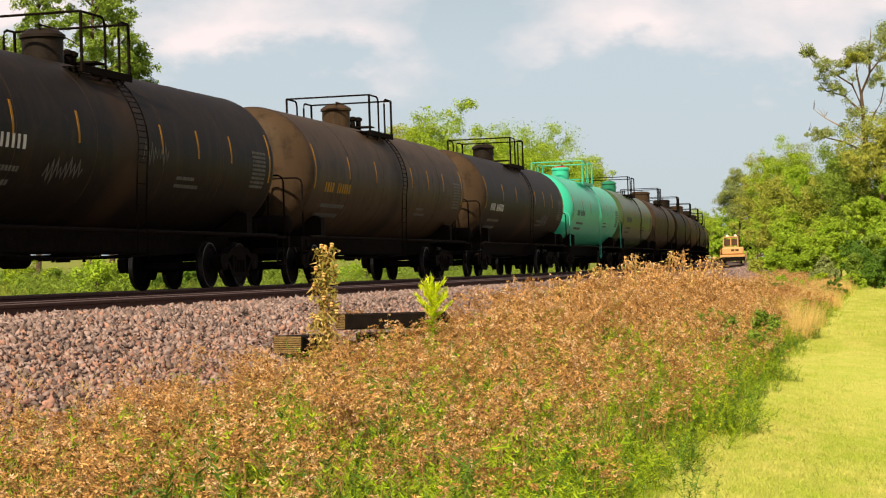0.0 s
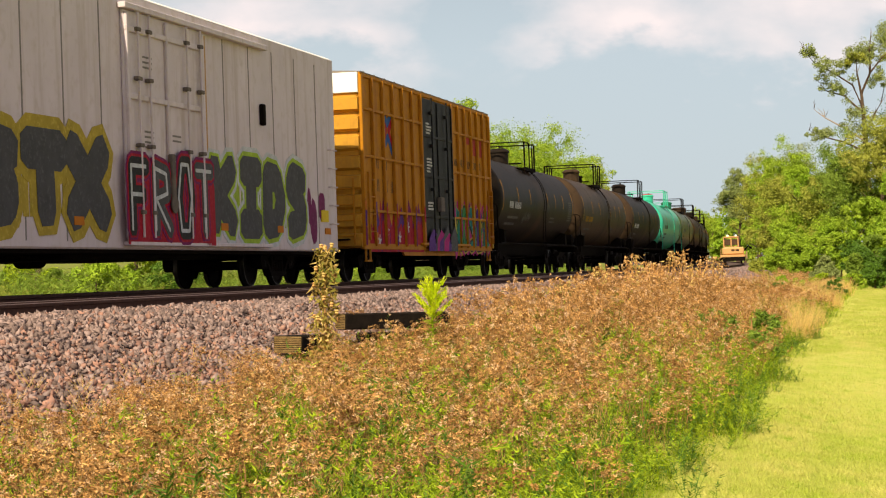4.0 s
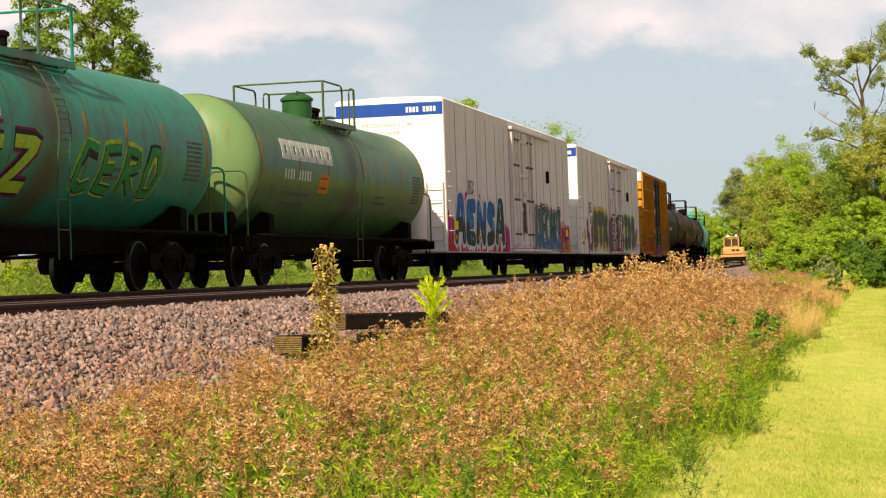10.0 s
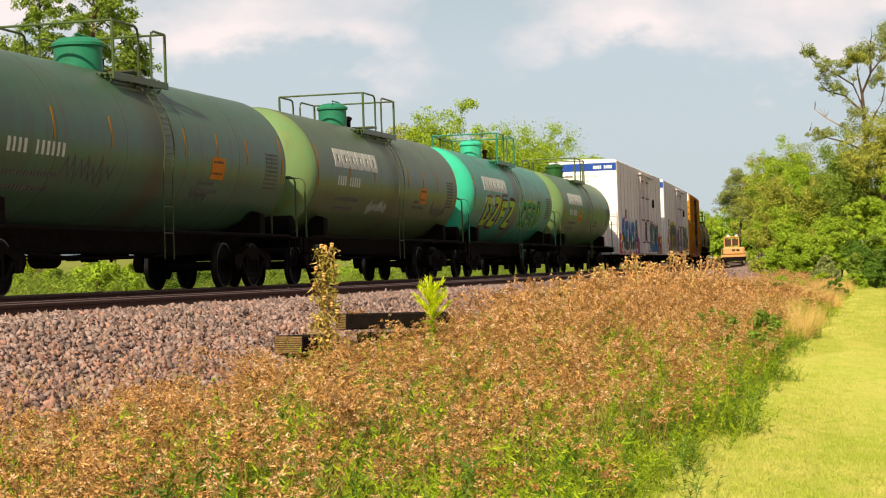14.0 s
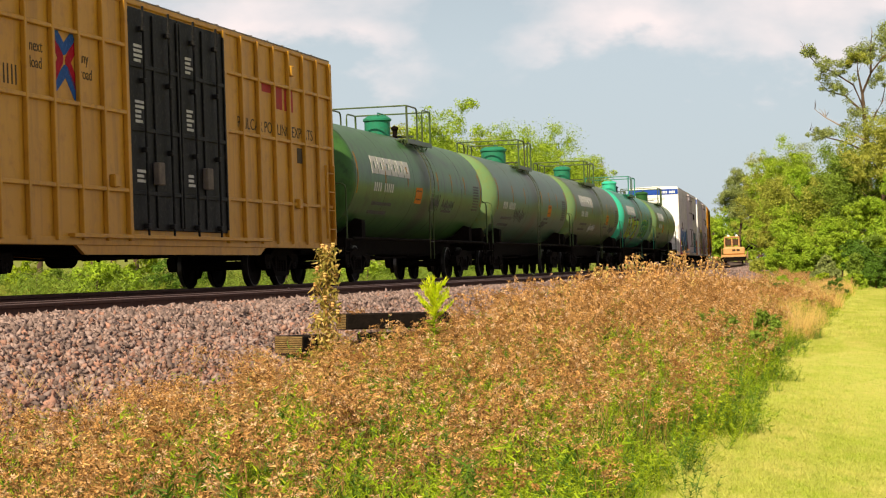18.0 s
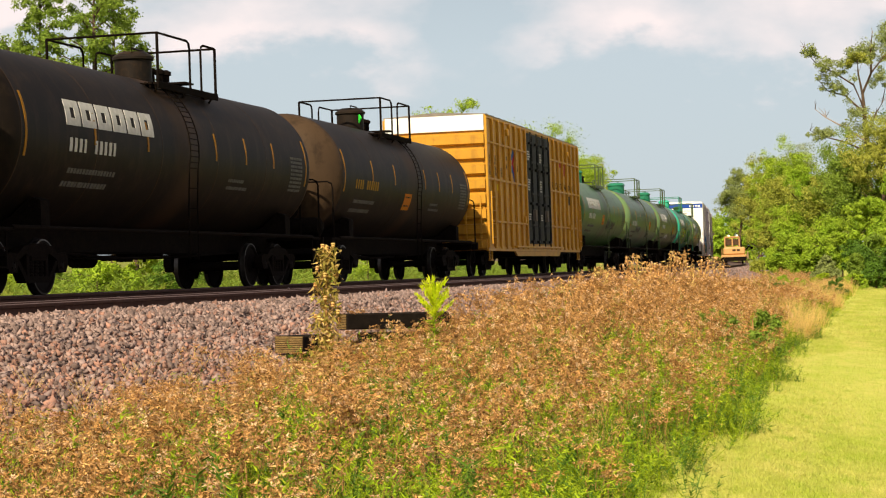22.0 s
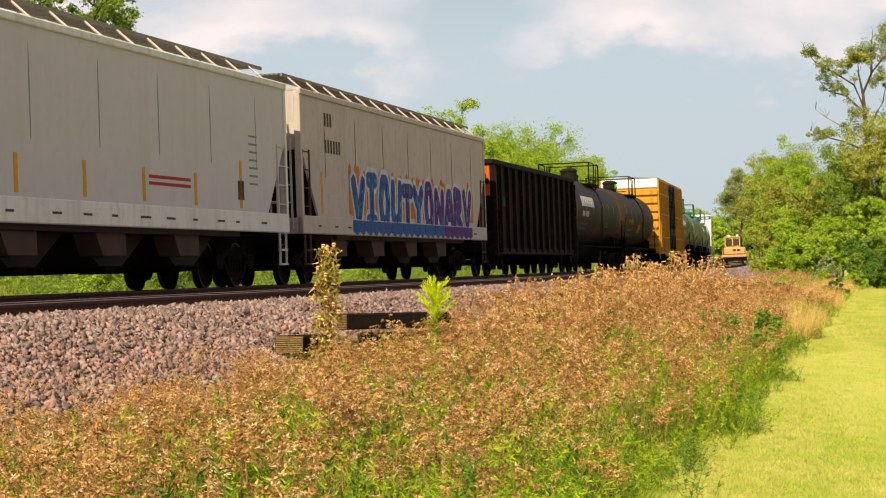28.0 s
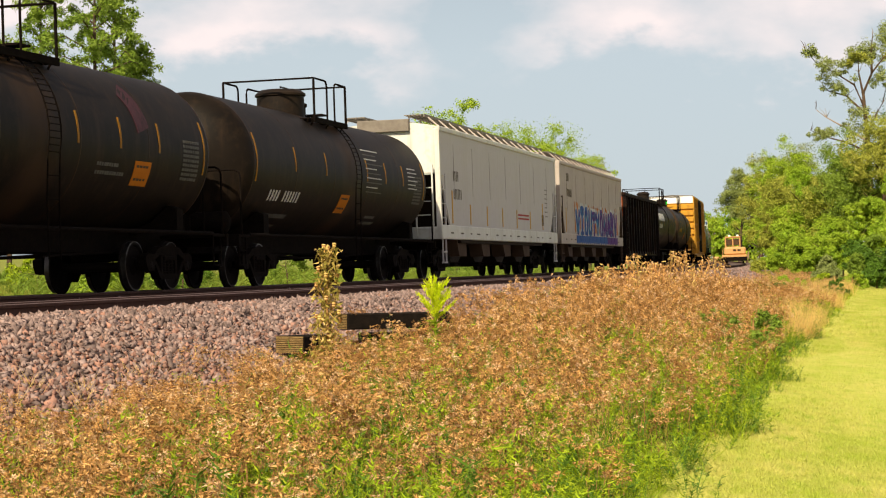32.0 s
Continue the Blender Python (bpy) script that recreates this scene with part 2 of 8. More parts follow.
YELLOW_CAR = material("yellow_car_paint", (0.47, 0.225, 0.020), (0.52, 0.26, 0.028), 0.8, 0.5, bump=0.05, third=(0.39, 0.18, 0.022), streak=(0.31, 0.145, 0.022), spec=0.25)
YELLOW_OLD = material("aged_yellow_car_paint", (0.40, 0.16, 0.012), (0.44, 0.185, 0.018), 0.8, 0.6, bump=0.05, third=(0.31, 0.12, 0.018), streak=(0.28, 0.105, 0.018))
BLACK_DOOR = material("black_door_paint", (0.006, 0.006, 0.007), (0.012, 0.0115, 0.0115), 2.5, 0.6, bump=0.05, third=(0.032, 0.028, 0.026), spec=0.12)
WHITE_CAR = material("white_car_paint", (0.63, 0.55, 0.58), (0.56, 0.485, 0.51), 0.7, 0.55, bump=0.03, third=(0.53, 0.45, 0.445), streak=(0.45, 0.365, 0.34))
WHITE_END = material("bright_white_paint", (0.80, 0.80, 0.78), (0.74, 0.73, 0.70), 1.2, 0.45)
SEAM = material("panel_seam", (0.24, 0.215, 0.20), (0.18, 0.16, 0.15), 3, 0.7)
HOPPER_GREY = material("grey_hopper_paint", (0.51, 0.485, 0.49), (0.48, 0.455, 0.455), 0.7, 0.5, bump=0.02, third=(0.47, 0.44, 0.43), streak=(0.46, 0.43, 0.41))
HOPPER_TAN = material("dusty_hopper_paint", (0.46, 0.40, 0.37), (0.41, 0.355, 0.32), 0.7, 0.55, bump=0.02, third=(0.37, 0.31, 0.27), streak=(0.36, 0.30, 0.26))
HOPPER_WHITE = material("white_hopper_paint", (0.66, 0.66, 0.63), (0.58, 0.58, 0.55), 0.9, 0.5, third=(0.55, 0.53, 0.48), streak=(0.48, 0.45, 0.40))
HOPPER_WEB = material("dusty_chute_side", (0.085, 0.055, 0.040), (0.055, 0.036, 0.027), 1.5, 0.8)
# Dirt plus the shade of gaps below the bins, both put into the colour.
HOPPER_BELLY = material("dirty_shaded_hopper_chute", (0.020, 0.014, 0.011), (0.036, 0.026, 0.020), 1.5, 0.85, spec=0.1)
GRATING = material("galvanised_grating", (0.17, 0.145, 0.125), (0.24, 0.21, 0.18), 6, 0.7, metal=0.2)
GONDOLA_PAINT = material("sooty_gondola_paint", (0.0065, 0.005, 0.005), (0.012, 0.0085, 0.0075), 0.9, 0.7, bump=0.1, third=(0.026, 0.013, 0.009), streak=(0.034, 0.017, 0.011), spec=0.05)
ORANGE_PATCH = material("faded_orange_paint", (0.50, 0.105, 0.015), (0.40, 0.08, 0.02), 3, 0.6)
REFLECTOR = material("yellow_reflector", (0.33, 0.155, 0.012), (0.24, 0.11, 0.010), 6, 0.5)
STRIPE = material("bright_yellow_reflector", (0.56, 0.29, 0.012), (0.46, 0.22, 0.012), 6, 0.5)
ORANGE_CARD = material("orange_placard", (0.50, 0.165, 0.010), (0.42, 0.13, 0.012), 6, 0.6)
YELLOW_CARD = material("yellow_label", (0.70, 0.52, 0.03), (0.60, 0.42, 0.03), 6, 0.6)
WHITE_MARK = material("white_stencil", (0.58, 0.57, 0.55), (0.42, 0.41, 0.39), 9, 0.7)
DIM_MARK = material("faded_stencil", (0.13, 0.125, 0.115), (0.08, 0.078, 0.072), 9, 0.7)
DARK_MARK = material("dark_stencil", (0.055, 0.042, 0.03), (0.09, 0.07, 0.05), 9, 0.7)
GOLD_MARK = material("gold_stencil", (0.36, 0.20, 0.02), (0.25, 0.14, 0.02), 9, 0.7)
DOOR_ROD = material("grimy_door_rod", (0.10, 0.085, 0.075), (0.16, 0.13, 0.11), 5, 0.7)
RUST_RUN = material("rust_run", (0.50, 0.33, 0.20), (0.42, 0.21, 0.07), 2.0, 0.8, stretch=(3, 3, 0.25), third=(0.55, 0.45, 0.40))
BLUE_BAND = material("blue_paint", (0.018, 0.06, 0.30), (0.025, 0.075, 0.34), 2, 0.5)


# ---- mesh tools ----
class Shape:
    """Gathers the faces of one mesh."""

    def __init__(self):
        self.v, self.f, self.m = [], [], []

    def add(self, verts, faces, mat=0):
        k = len(self.v)
        self.v.extend(tuple(p) for p in verts)
        self.f.extend([i + k for i in face] for face in faces)
        self.m.extend([mat] * len(faces))
        return self

    def box(self, x0, x1, y0, y1, z0, z1, bev=0.0, mat=0, turn=None):
        lo, hi = (x0, y0, z0), (x1, y1, z1)
        if bev <= 0:
            v = [(x, y, z) for x in (x0, x1) for y in (y0, y1) for z in (z0, z1)]
            f = [(0, 1, 3, 2), (4, 6, 7, 5), (0, 4, 5, 1), (2, 3, 7, 6), (0, 2, 6, 4), (1, 5, 7, 3)]
        else:
            b = min(bev, (x1 - x0) * 0.45, (y1 - y0) * 0.45, (z1 - z0) * 0.45)
            v, idx = [], {}
            for c in [(i, j, k) for i in (0, 1) for j in (0, 1) for k in (0, 1)]:
                for ax in range(3):
                    q = []
                    for a in range(3):
                        end = hi[a] if c[a] else lo[a]
                        q.append(end if a == ax else end + (-b if c[a] else b))
                    idx[c, ax] = len(v)
                    v.append(tuple(q))
            f = []
            for ax in range(3):
                o1, o2 = (ax + 1) % 3, (ax + 2) % 3
                for side in (0, 1):
                    ring = []
                    for p, q in ((0, 0), (1, 0), (1, 1), (0, 1)):
                        c = [0, 0, 0]
                        c[ax], c[o1], c[o2] = side, p, q
                        ring.append(idx[tuple(c), ax])
                    f.append(ring if side else ring[::-1])
                for p in (0, 1):
                    for q in (0, 1):
                        a, c = [0, 0, 0], [0, 0, 0]
                        a[o1] = c[o1] = p
                        a[o2] = c[o2] = q
                        c[ax] = 1
                        ring = [idx[tuple(a), o1], idx[tuple(c), o1], idx[tuple(c), o2], idx[tuple(a), o2]]
                        f.append(ring if p != q else ring[::-1])
            for c in [(i, j, k) for i in (0, 1) for j in (0, 1) for k in (0, 1)]:
                ring = [idx[c, 0], idx[c, 1], idx[c, 2]]
                f.append(ring if sum(c) % 2 else ring[::-1])
        if turn is not None:
            v = [turn @ Vector(p) for p in v]
        return self.add(v, f, mat)

    def ring_loft(self, rings, closed=True, caps=True, mat=0):
        """Joins equal rings of points into a skin."""
        n, k = len(rings[0]), len(self.v)
        f = []
        for i in range(len(rings) - 1):
            for j in range(n if closed else n - 1):
                a, b = i * n + j, i * n + (j + 1) % n
                f.append((a, b, b + n, a + n))
        if caps:
            f.append(tuple(range(n))[::-1])
            f.append(tuple((len(rings) - 1) * n + j for j in range(n)))
        return self.add([p for r in rings for p in r], f, mat)

    def tube(self, pts, r, n=6, mat=0, caps=True):
        pts = [Vector(p) for p in pts]
        rings = []
        for i, p in enumerate(pts):
            d = (pts[min(i + 1, len(pts) - 1)] - pts[max(i - 1, 0)]).normalized()
            u = d.cross(Vector((0, 0, 1)) if abs(d.z) < 0.9 else Vector((0, 1, 0))).normalized()
            w = d.cross(u)
            rr = r[i] if isinstance(r, (list, tuple)) else r
            rings.append([p + u * rr * math.cos(2 * math.pi * j / n) + w * rr * math.sin(2 * math.pi * j / n) for j in range(n)])
        return self.ring_loft(rings, True, caps, mat)

    def lathe(self, profile, axis="y", at=(0, 0, 0), n=32, caps=True, mat=0):
        rings = []
        for r, h in profile:
            ring = []
            for j in range(n):
                a = 2 * math.pi * j / n
                c, s = r * math.cos(a), r * math.sin(a)
                ring.append({"y": (at[0] + c, at[1] + h, at[2] - s), "z": (at[0] + c, at[1] + s, at[2] + h), "x": (at[0] + h, at[1] + c, at[2] + s)}[axis])
            rings.append(ring)
        return self.ring_loft(rings, True, caps, mat)

    def prism(self, poly, x0, x1, mat=0, plane="yz"):
        n = len(poly)
        if plane == "yz":
            v = [(x, a, b) for x in (x0, x1) for a, b in poly]
        elif plane == "xz":
            v = [(a, x, b) for x in (x0, x1) for a, b in poly]
        else:
            v = [(a, b, x) for x in (x0, x1) for a, b in poly]
        f = [tuple(range(n))[::-1], tuple(range(n, 2 * n))] + [(i, (i + 1) % n, n + (i + 1) % n, n + i) for i in range(n)]
        return self.add(v, f, mat)

    def mesh(self, name, mats, smooth=35):
        me = bpy.data.meshes.new(name)
        me.from_pydata(self.v, [], self.f)
        for x in mats:
            me.materials.append(x)
        if len(mats) > 1:
            me.polygons.foreach_set("material_index", self.m)
        bm = bmesh.new()
        bm.from_mesh(me)
        bmesh.ops.recalc_face_normals(bm, faces=bm.faces)
        bm.to_mesh(me)
        bm.free()
        if smooth:
            me.polygons.foreach_set("use_smooth", [True] * len(me.polygons))
            me.set_sharp_from_angle(angle=radians(smooth))
        me.update()
        return me


def part(name, sh, mat, parent, label="", smooth=35):
    """One mesh object under a thing or a part. sh: a Shape, or a mesh made before."""
    mats = mat if isinstance(mat, (list, tuple)) else [mat]
    me = sh.mesh(name, mats, smooth) if isinstance(sh, Shape) else sh
    ob = new(name, me)
    ob.parent = parent
    if label:
        ob["label"] = label
    return ob


def thing(name, label, category, group="", kind=""):
    return tagged(new(name), label, category, group, kind)


def bulk(name, verts, faces, mats, index=None, label="", category="", kind="stuff"):
    """A large mesh from arrays: verts (n, 3), faces (m, k) of one size."""
    me = bpy.data.meshes.new(name)
    verts, faces = np.asarray(verts, np.float32), np.asarray(faces, np.int32)
    m, k = faces.shape
    me.vertices.add(len(verts)), me.loops.add(m * k), me.polygons.add(m)
    me.vertices.foreach_set("co", verts.ravel())
    me.loops.foreach_set("vertex_index", faces.ravel())
    me.polygons.foreach_set("loop_start", np.arange(0, m * k, k, dtype=np.int32))
    for x in mats:
        me.materials.append(x)
    if index is not None:
        me.polygons.foreach_set("material_index", np.asarray(index, np.int32))
    me.update(calc_edges=True)
    ob = new(name, me)
    return tagged(ob, label, category, "", kind) if label else ob


CACHE = {}


def shared(key, make):
    if key not in CACHE:
        CACHE[key] = make()
    return CACHE[key]


def letters(text, size, mat, parent, at, facing="side", squeeze=1.0, name="lettering"):
    """Painted words, a hair proud of the wall; facing: side (+x) or rear (-y)."""
    cu = bpy.data.curves.new("words", "FONT")
    cu.body, cu.size, cu.extrude = text, size, 0.002
    tmp = new("words", cu)
    me = bpy.data.meshes.new_from_object(tmp)
    bpy.data.objects.remove(tmp)
    me.materials.clear()
    me.materials.append(mat)
    turn = Matrix(((0, 0, 1), (1, 0, 0), (0, 1, 0))) if facing == "side" else Matrix(((1, 0, 0), (0, 0, -1), (0, 1, 0)))
    me.transform(Matrix.Translation(at) @ turn.to_4x4() @ Matrix.Diagonal((squeeze, 1, 1, 1)))
    ob = tagged(new(name, me), kind="stuff")
    ob.parent = parent
    return ob


# ---- the bed of the railway ----
S_STEPS = np.unique(np.concatenate([np.arange(-420, 0, 20.0), np.arange(0, 120, 2.0), np.arange(120, 420, 8.0), np.array([480, 560, 639, 900, 1500, 2600, 4000.0]), np.array([-2500, -1200, -700.0])]))
D_STEPS = np.unique(np.concatenate([PD, np.arange(-16, 18, 0.5), np.array([-900, -400, -180, -100, -40, -30, -25, 20, 25, 32, 45, 90, 160, 400, 1000.0])]))


def make_ground():
    rng = np.random.default_rng(3)
    ss, dd = np.meshgrid(S_STEPS, D_STEPS, indexing="ij")
    x, y = on_line(ss, dd)
    z = ground_z(dd) + rng.normal(0, 0.012, ss.shape) * (np.abs(dd - 4) < 14) * (np.abs(dd - 1.5) > 4.0)
    far = np.clip((np.abs(dd) - 25) / 200, 0, 1)
    z = z + far * 0.6 * np.sin(ss / 90 + dd / 70)
    z = np.where((dd > 13) & (dd < 60), z * 0 + 0.015 * np.sin(ss / 5 + dd), z)
    nd = len(D_STEPS)
    i, j = np.meshgrid(np.arange(len(S_STEPS) - 1), np.arange(nd - 1), indexing="ij")
    a = (i * nd + j).ravel()
    mid = (D_STEPS[:-1] + D_STEPS[1:])[j.ravel()] / 2
    edge = np.interp((S_STEPS[:-1] + S_STEPS[1:])[i.ravel()] / 2, [8, 17, 21, 25.5, 34.7, 50, 71], [13.3, 13.2, 13.12, 12.98, 12.5, 12.2, 12.05])
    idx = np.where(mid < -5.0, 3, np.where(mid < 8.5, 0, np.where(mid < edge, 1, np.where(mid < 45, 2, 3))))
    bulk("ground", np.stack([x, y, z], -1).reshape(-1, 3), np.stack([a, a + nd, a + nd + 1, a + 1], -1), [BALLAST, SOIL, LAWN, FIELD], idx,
         "level ground with ballast bed, weedy verge and mown lawn", "ground", "structure")


make_ground()

RAIL_SECTION = ((-0.075, -0.18), (0.075, -0.18), (0.075, -0.168), (0.018, -0.150), (0.010, -0.135), (0.010, -0.055), (0.036, -0.042), (0.036, -0.008), (0.026, 0.0),
                (-0.026, 0.0), (-0.036, -0.008), (-0.036, -0.042), (-0.010, -0.055), (-0.010, -0.135), (-0.018, -0.150), (-0.075, -0.168))


def make_track(centre, lift, label):
    track = thing("railway_track", label, "railway track", "parallel tracks", "structure")
    stations = np.concatenate([np.arange(-400, 0, 10.0), np.arange(0, 300, 3.0), np.arange(300, 630, 10.0)])
    for side in (-1, 1):
        sh = Shape()
        rings = []
        for s in stations:
            rings.append([(*map(float, on_line(s, centre + side * 0.753 + a)), RAIL_Z + lift + side * 0.753 * CANT + b) for a, b in RAIL_SECTION])
        n = len(RAIL_SECTION)
        sh.ring_loft(rings)
        for k in range(len(sh.f)):
            sh.m[k] = 1 if len(sh.f[k]) == 4 and (k % n) in (7, 8, 9) and k < n * (len(stations) - 1) else 0
        part("rail", sh, [RAIL_SIDE, RAIL_TOP], track, "rusty rail with a worn bright head")
    tie = shared("tie", lambda: Shape().box(-1.3, 1.3, -0.115, 0.115, -0.18, 0, 0.012).mesh("tie", [TIE], 0))
    plate = shared("tie_plate", lambda: Shape().box(-0.18, 0.18, -0.09, 0.09, 0, 0.016, 0.004).box(-0.11, -0.085, -0.05, -0.02, 0.016, 0.05).box(0.085, 0.11, 0.02, 0.05, 0.016, 0.05).mesh("tie_plate", [RAIL_SIDE], 0))
    for k in range(150):
        s = 8 + k * 0.52
        x, y = on_line(s, centre)
        ob = part("tie", tie, TIE, track)
        a = float(np.interp(s, LS, LA))
        ob.matrix_basis = Matrix.Translation((float(x), float(y), RAIL_Z + lift - 0.196)) @ Matrix.Rotation(-a + random.uniform(-0.01, 0.01), 4, "Z") @ Matrix.Rotation(-CANT, 4, "Y")
        for side in (-1, 1):
            if centre > 1:
                pl = part("tie_plate", plate, RAIL_SIDE, ob)
                pl.matrix_basis = Matrix.Translation((side * 0.753, 0, 0))


make_track(0.0, 0.0, "main railway track under the train, rusty rails on creosoted ties in ballast")
make_track(NEAR, 0.085, "empty second railway track with rusty rails beside the main one")


# ---- running gear ----
WHEEL_R = 0.457


def wheelset_mesh():
    sh = Shape()
    for side in (-1, 1):
        x = side * 0.72
        prof = [(0.10, side * 0.10), (0.13, side * 0.09), (0.17, side * 0.03), (0.36, side * 0.045), (0.385, side * 0.075), (0.43, side * 0.075), (0.452, side * 0.07),
                (0.457, -side * 0.02), (0.482, -side * 0.035), (0.482, -side * 0.06), (0.40, -side * 0.06), (0.36, -side * 0.02), (0.17, -side * 0.05), (0.10, -side * 0.09)]
        k = len(sh.f)
        sh.lathe(prof, "x", (x, 0, 0), 36)
        for i in range(k, len(sh.f)):
            ring = (i - k) // 36
            sh.m[i] = 1 if ring in (5, 6) and len(sh.f[i]) == 4 else 0
    sh.lathe([(0.085, -1.05), (0.085, 1.05)], "x", (0, 0, 0), 14)
    for side in (-1, 1):
        sh.lathe([(0.11, side * 0.93), (0.11, side * 1.10), (0.05, side * 1.12)], "x", (0, 0, 0), 14)
        for b in range(3):
            a = b * 2 * math.pi / 3
            sh.box(side * 1.10 - 0.03, side * 1.10 + 0.03, 0.06 * math.cos(a) - 0.015, 0.06 * math.cos(a) + 0.015, 0.06 * math.sin(a) - 0.015, 0.06 * math.sin(a) + 0.015)
    return sh.mesh("wheelset", [WHEEL_STEEL, WHEEL_RIM], 30)


def side_frame_mesh():
    sh = Shape()
    top = [(-1.12, 0.50), (-1.12, 0.62), (-0.98, 0.68), (-0.72, 0.66), (-0.50, 0.78), (-0.20, 0.82), (0.20, 0.82), (0.50, 0.78), (0.72, 0.66), (0.98, 0.68), (1.12, 0.62), (1.12, 0.50)]
    sh.prism(top + [(1.02, 0.36), (0.74, 0.36), (0.70, 0.56), (0.42, 0.66), (0.32, 0.62), (-0.32, 0.62), (-0.42, 0.66), (-0.70, 0.56), (-0.74, 0.36), (-1.02, 0.36)], -0.09, 0.09)
    sh.prism([(-0.72, 0.50), (-0.44, 0.20), (0.44, 0.20), (0.72, 0.50), (0.66, 0.56), (0.40, 0.30), (-0.40, 0.30), (-0.66, 0.56)], -0.085, 0.085)
    for y in (-0.34, 0.34):
        sh.box(-0.08, 0.08, y - 0.05, y + 0.05, 0.28, 0.66, 0.01)
    for y in (-0.18, 0.0, 0.18):
        for k in range(5):
            sh.lathe([(0.075, 0.30 + k * 0.05), (0.085, 0.325 + k * 0.05), (0.075, 0.345 + k * 0.05)], "z", (0, y, 0), 10)
    sh.box(-0.10, 0.10, -0.27, 0.27, 0.545, 0.63, 0.015)
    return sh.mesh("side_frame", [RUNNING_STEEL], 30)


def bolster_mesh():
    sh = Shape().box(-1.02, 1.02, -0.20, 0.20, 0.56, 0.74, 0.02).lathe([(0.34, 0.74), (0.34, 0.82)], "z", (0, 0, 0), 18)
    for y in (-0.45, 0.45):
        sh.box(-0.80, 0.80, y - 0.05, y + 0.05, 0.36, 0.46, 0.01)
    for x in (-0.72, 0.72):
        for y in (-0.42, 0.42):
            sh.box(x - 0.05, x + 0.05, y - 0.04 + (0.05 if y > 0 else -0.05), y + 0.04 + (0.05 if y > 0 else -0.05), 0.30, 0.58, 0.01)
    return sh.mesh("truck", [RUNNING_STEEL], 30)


WHEELSETS = []


def add_truck(car, y):
    bol = part("truck", shared("bolster", bolster_mesh), None, car, "black cast steel truck")
    bol.matrix_basis = Matrix.Translation((0, y, 0))
    for side in (-1, 1):
        fr = part("side_frame", shared("side_frame", side_frame_mesh), None, bol)
        fr.matrix_basis = Matrix.Translation((side * 1.02, 0, 0))
    for dy in (-0.875, 0.875):
        ws = part("wheelset", shared("wheelset", wheelset_mesh), None, bol, "dark steel wheelset with bright rims")
        ws.matrix_parent_inverse = Matrix.Translation((0, dy, 0))
        ws.matrix_basis = Matrix.Translation((0, 0, WHEEL_R))
        WHEELSETS.append(ws)


def coupler_mesh():
    sh = Shape().box(-0.09, 0.09, -0.45, 0.05, 0.72, 0.90, 0.02).prism([(-0.14, 0.05), (0.14, 0.05), (0.17, 0.20), (0.10, 0.34), (-0.02, 0.30), (0.02, 0.18), (-0.10, 0.14), (-0.16, 0.30), (-0.20, 0.16)], 0.68, 0.96, plane="xy")
    sh.tube([(0.35, -0.25, 0.72), (0.30, -0.05, 0.50), (0.12, 0.15, 0.38), (0.05, 0.30, 0.42)], 0.028, 6)
    return sh.mesh("coupler", [RUNNING_STEEL], 30)


def add_couplers(car, half):
    for side in (-1, 1):
        c = part("coupler", shared("coupler", coupler_mesh), None, car)
        c.matrix_basis = Matrix.Translation((0, side * half, 0)) @ Matrix.Rotation(0 if side > 0 else math.pi, 4, "Z")


def add_brake_gear(car, span, parts=1):
    sh = Shape()
    for x in (-0.5, 0.1, 0.55):
        sh.tube([(x, -span, 0.72), (x + 0.06, -span * 0.3, 0.60), (x - 0.03, span * 0.4, 0.64), (x, span, 0.72)], 0.022, 6)
    sh.lathe([(0.17, -0.35), (0.17, 0.35)], "y", (-0.45, -0.8, 0.62), 14)
    sh.tube([(-0.9, -0.2, 0.66), (0.9, -0.2, 0.66)], 0.03, 6)
    sh.tube([(-0.9, 1.1, 0.62), (0.9, 1.1, 0.62)], 0.03, 6)
    for y in (-0.2, 1.1, -1.6):
        sh.box(-0.02, 0.02, y - 0.03, y + 0.03, 0.55, 0.98)
    part("brake_rigging", sh, RUNNING_STEEL, car)


def ladder_mesh_flat(y0, y1, z0, z1, x, step, r=0.016):
    sh = Shape()
    for y in (y0, y1):
        sh.box(x - 0.008, x + 0.05, y - 0.02, y + 0.02, z0, z1, 0.004)
    z = z0 + step * 0.5
    while z < z1:
        sh.tube([(x + 0.03, y0, z), (x + 0.03, y1, z)], r, 6)
        z += step
    return sh


# ---- lettering as plain bars ----
def mark_rows(rows, rng):
    """rows: (y, z, height, count, pitch, width): bars that stand for characters; returns their boxes (y0, y1, z0, z1)."""
    out = []
    for y, z, h, count, pitch, width in rows:
        for k in range(count):
            out.append((y + k * pitch, y + k * pitch + width * rng.uniform(0.75, 1.0), z, z + h))
    return out


TANK_R, TANK_Z = 1.47, 2.57


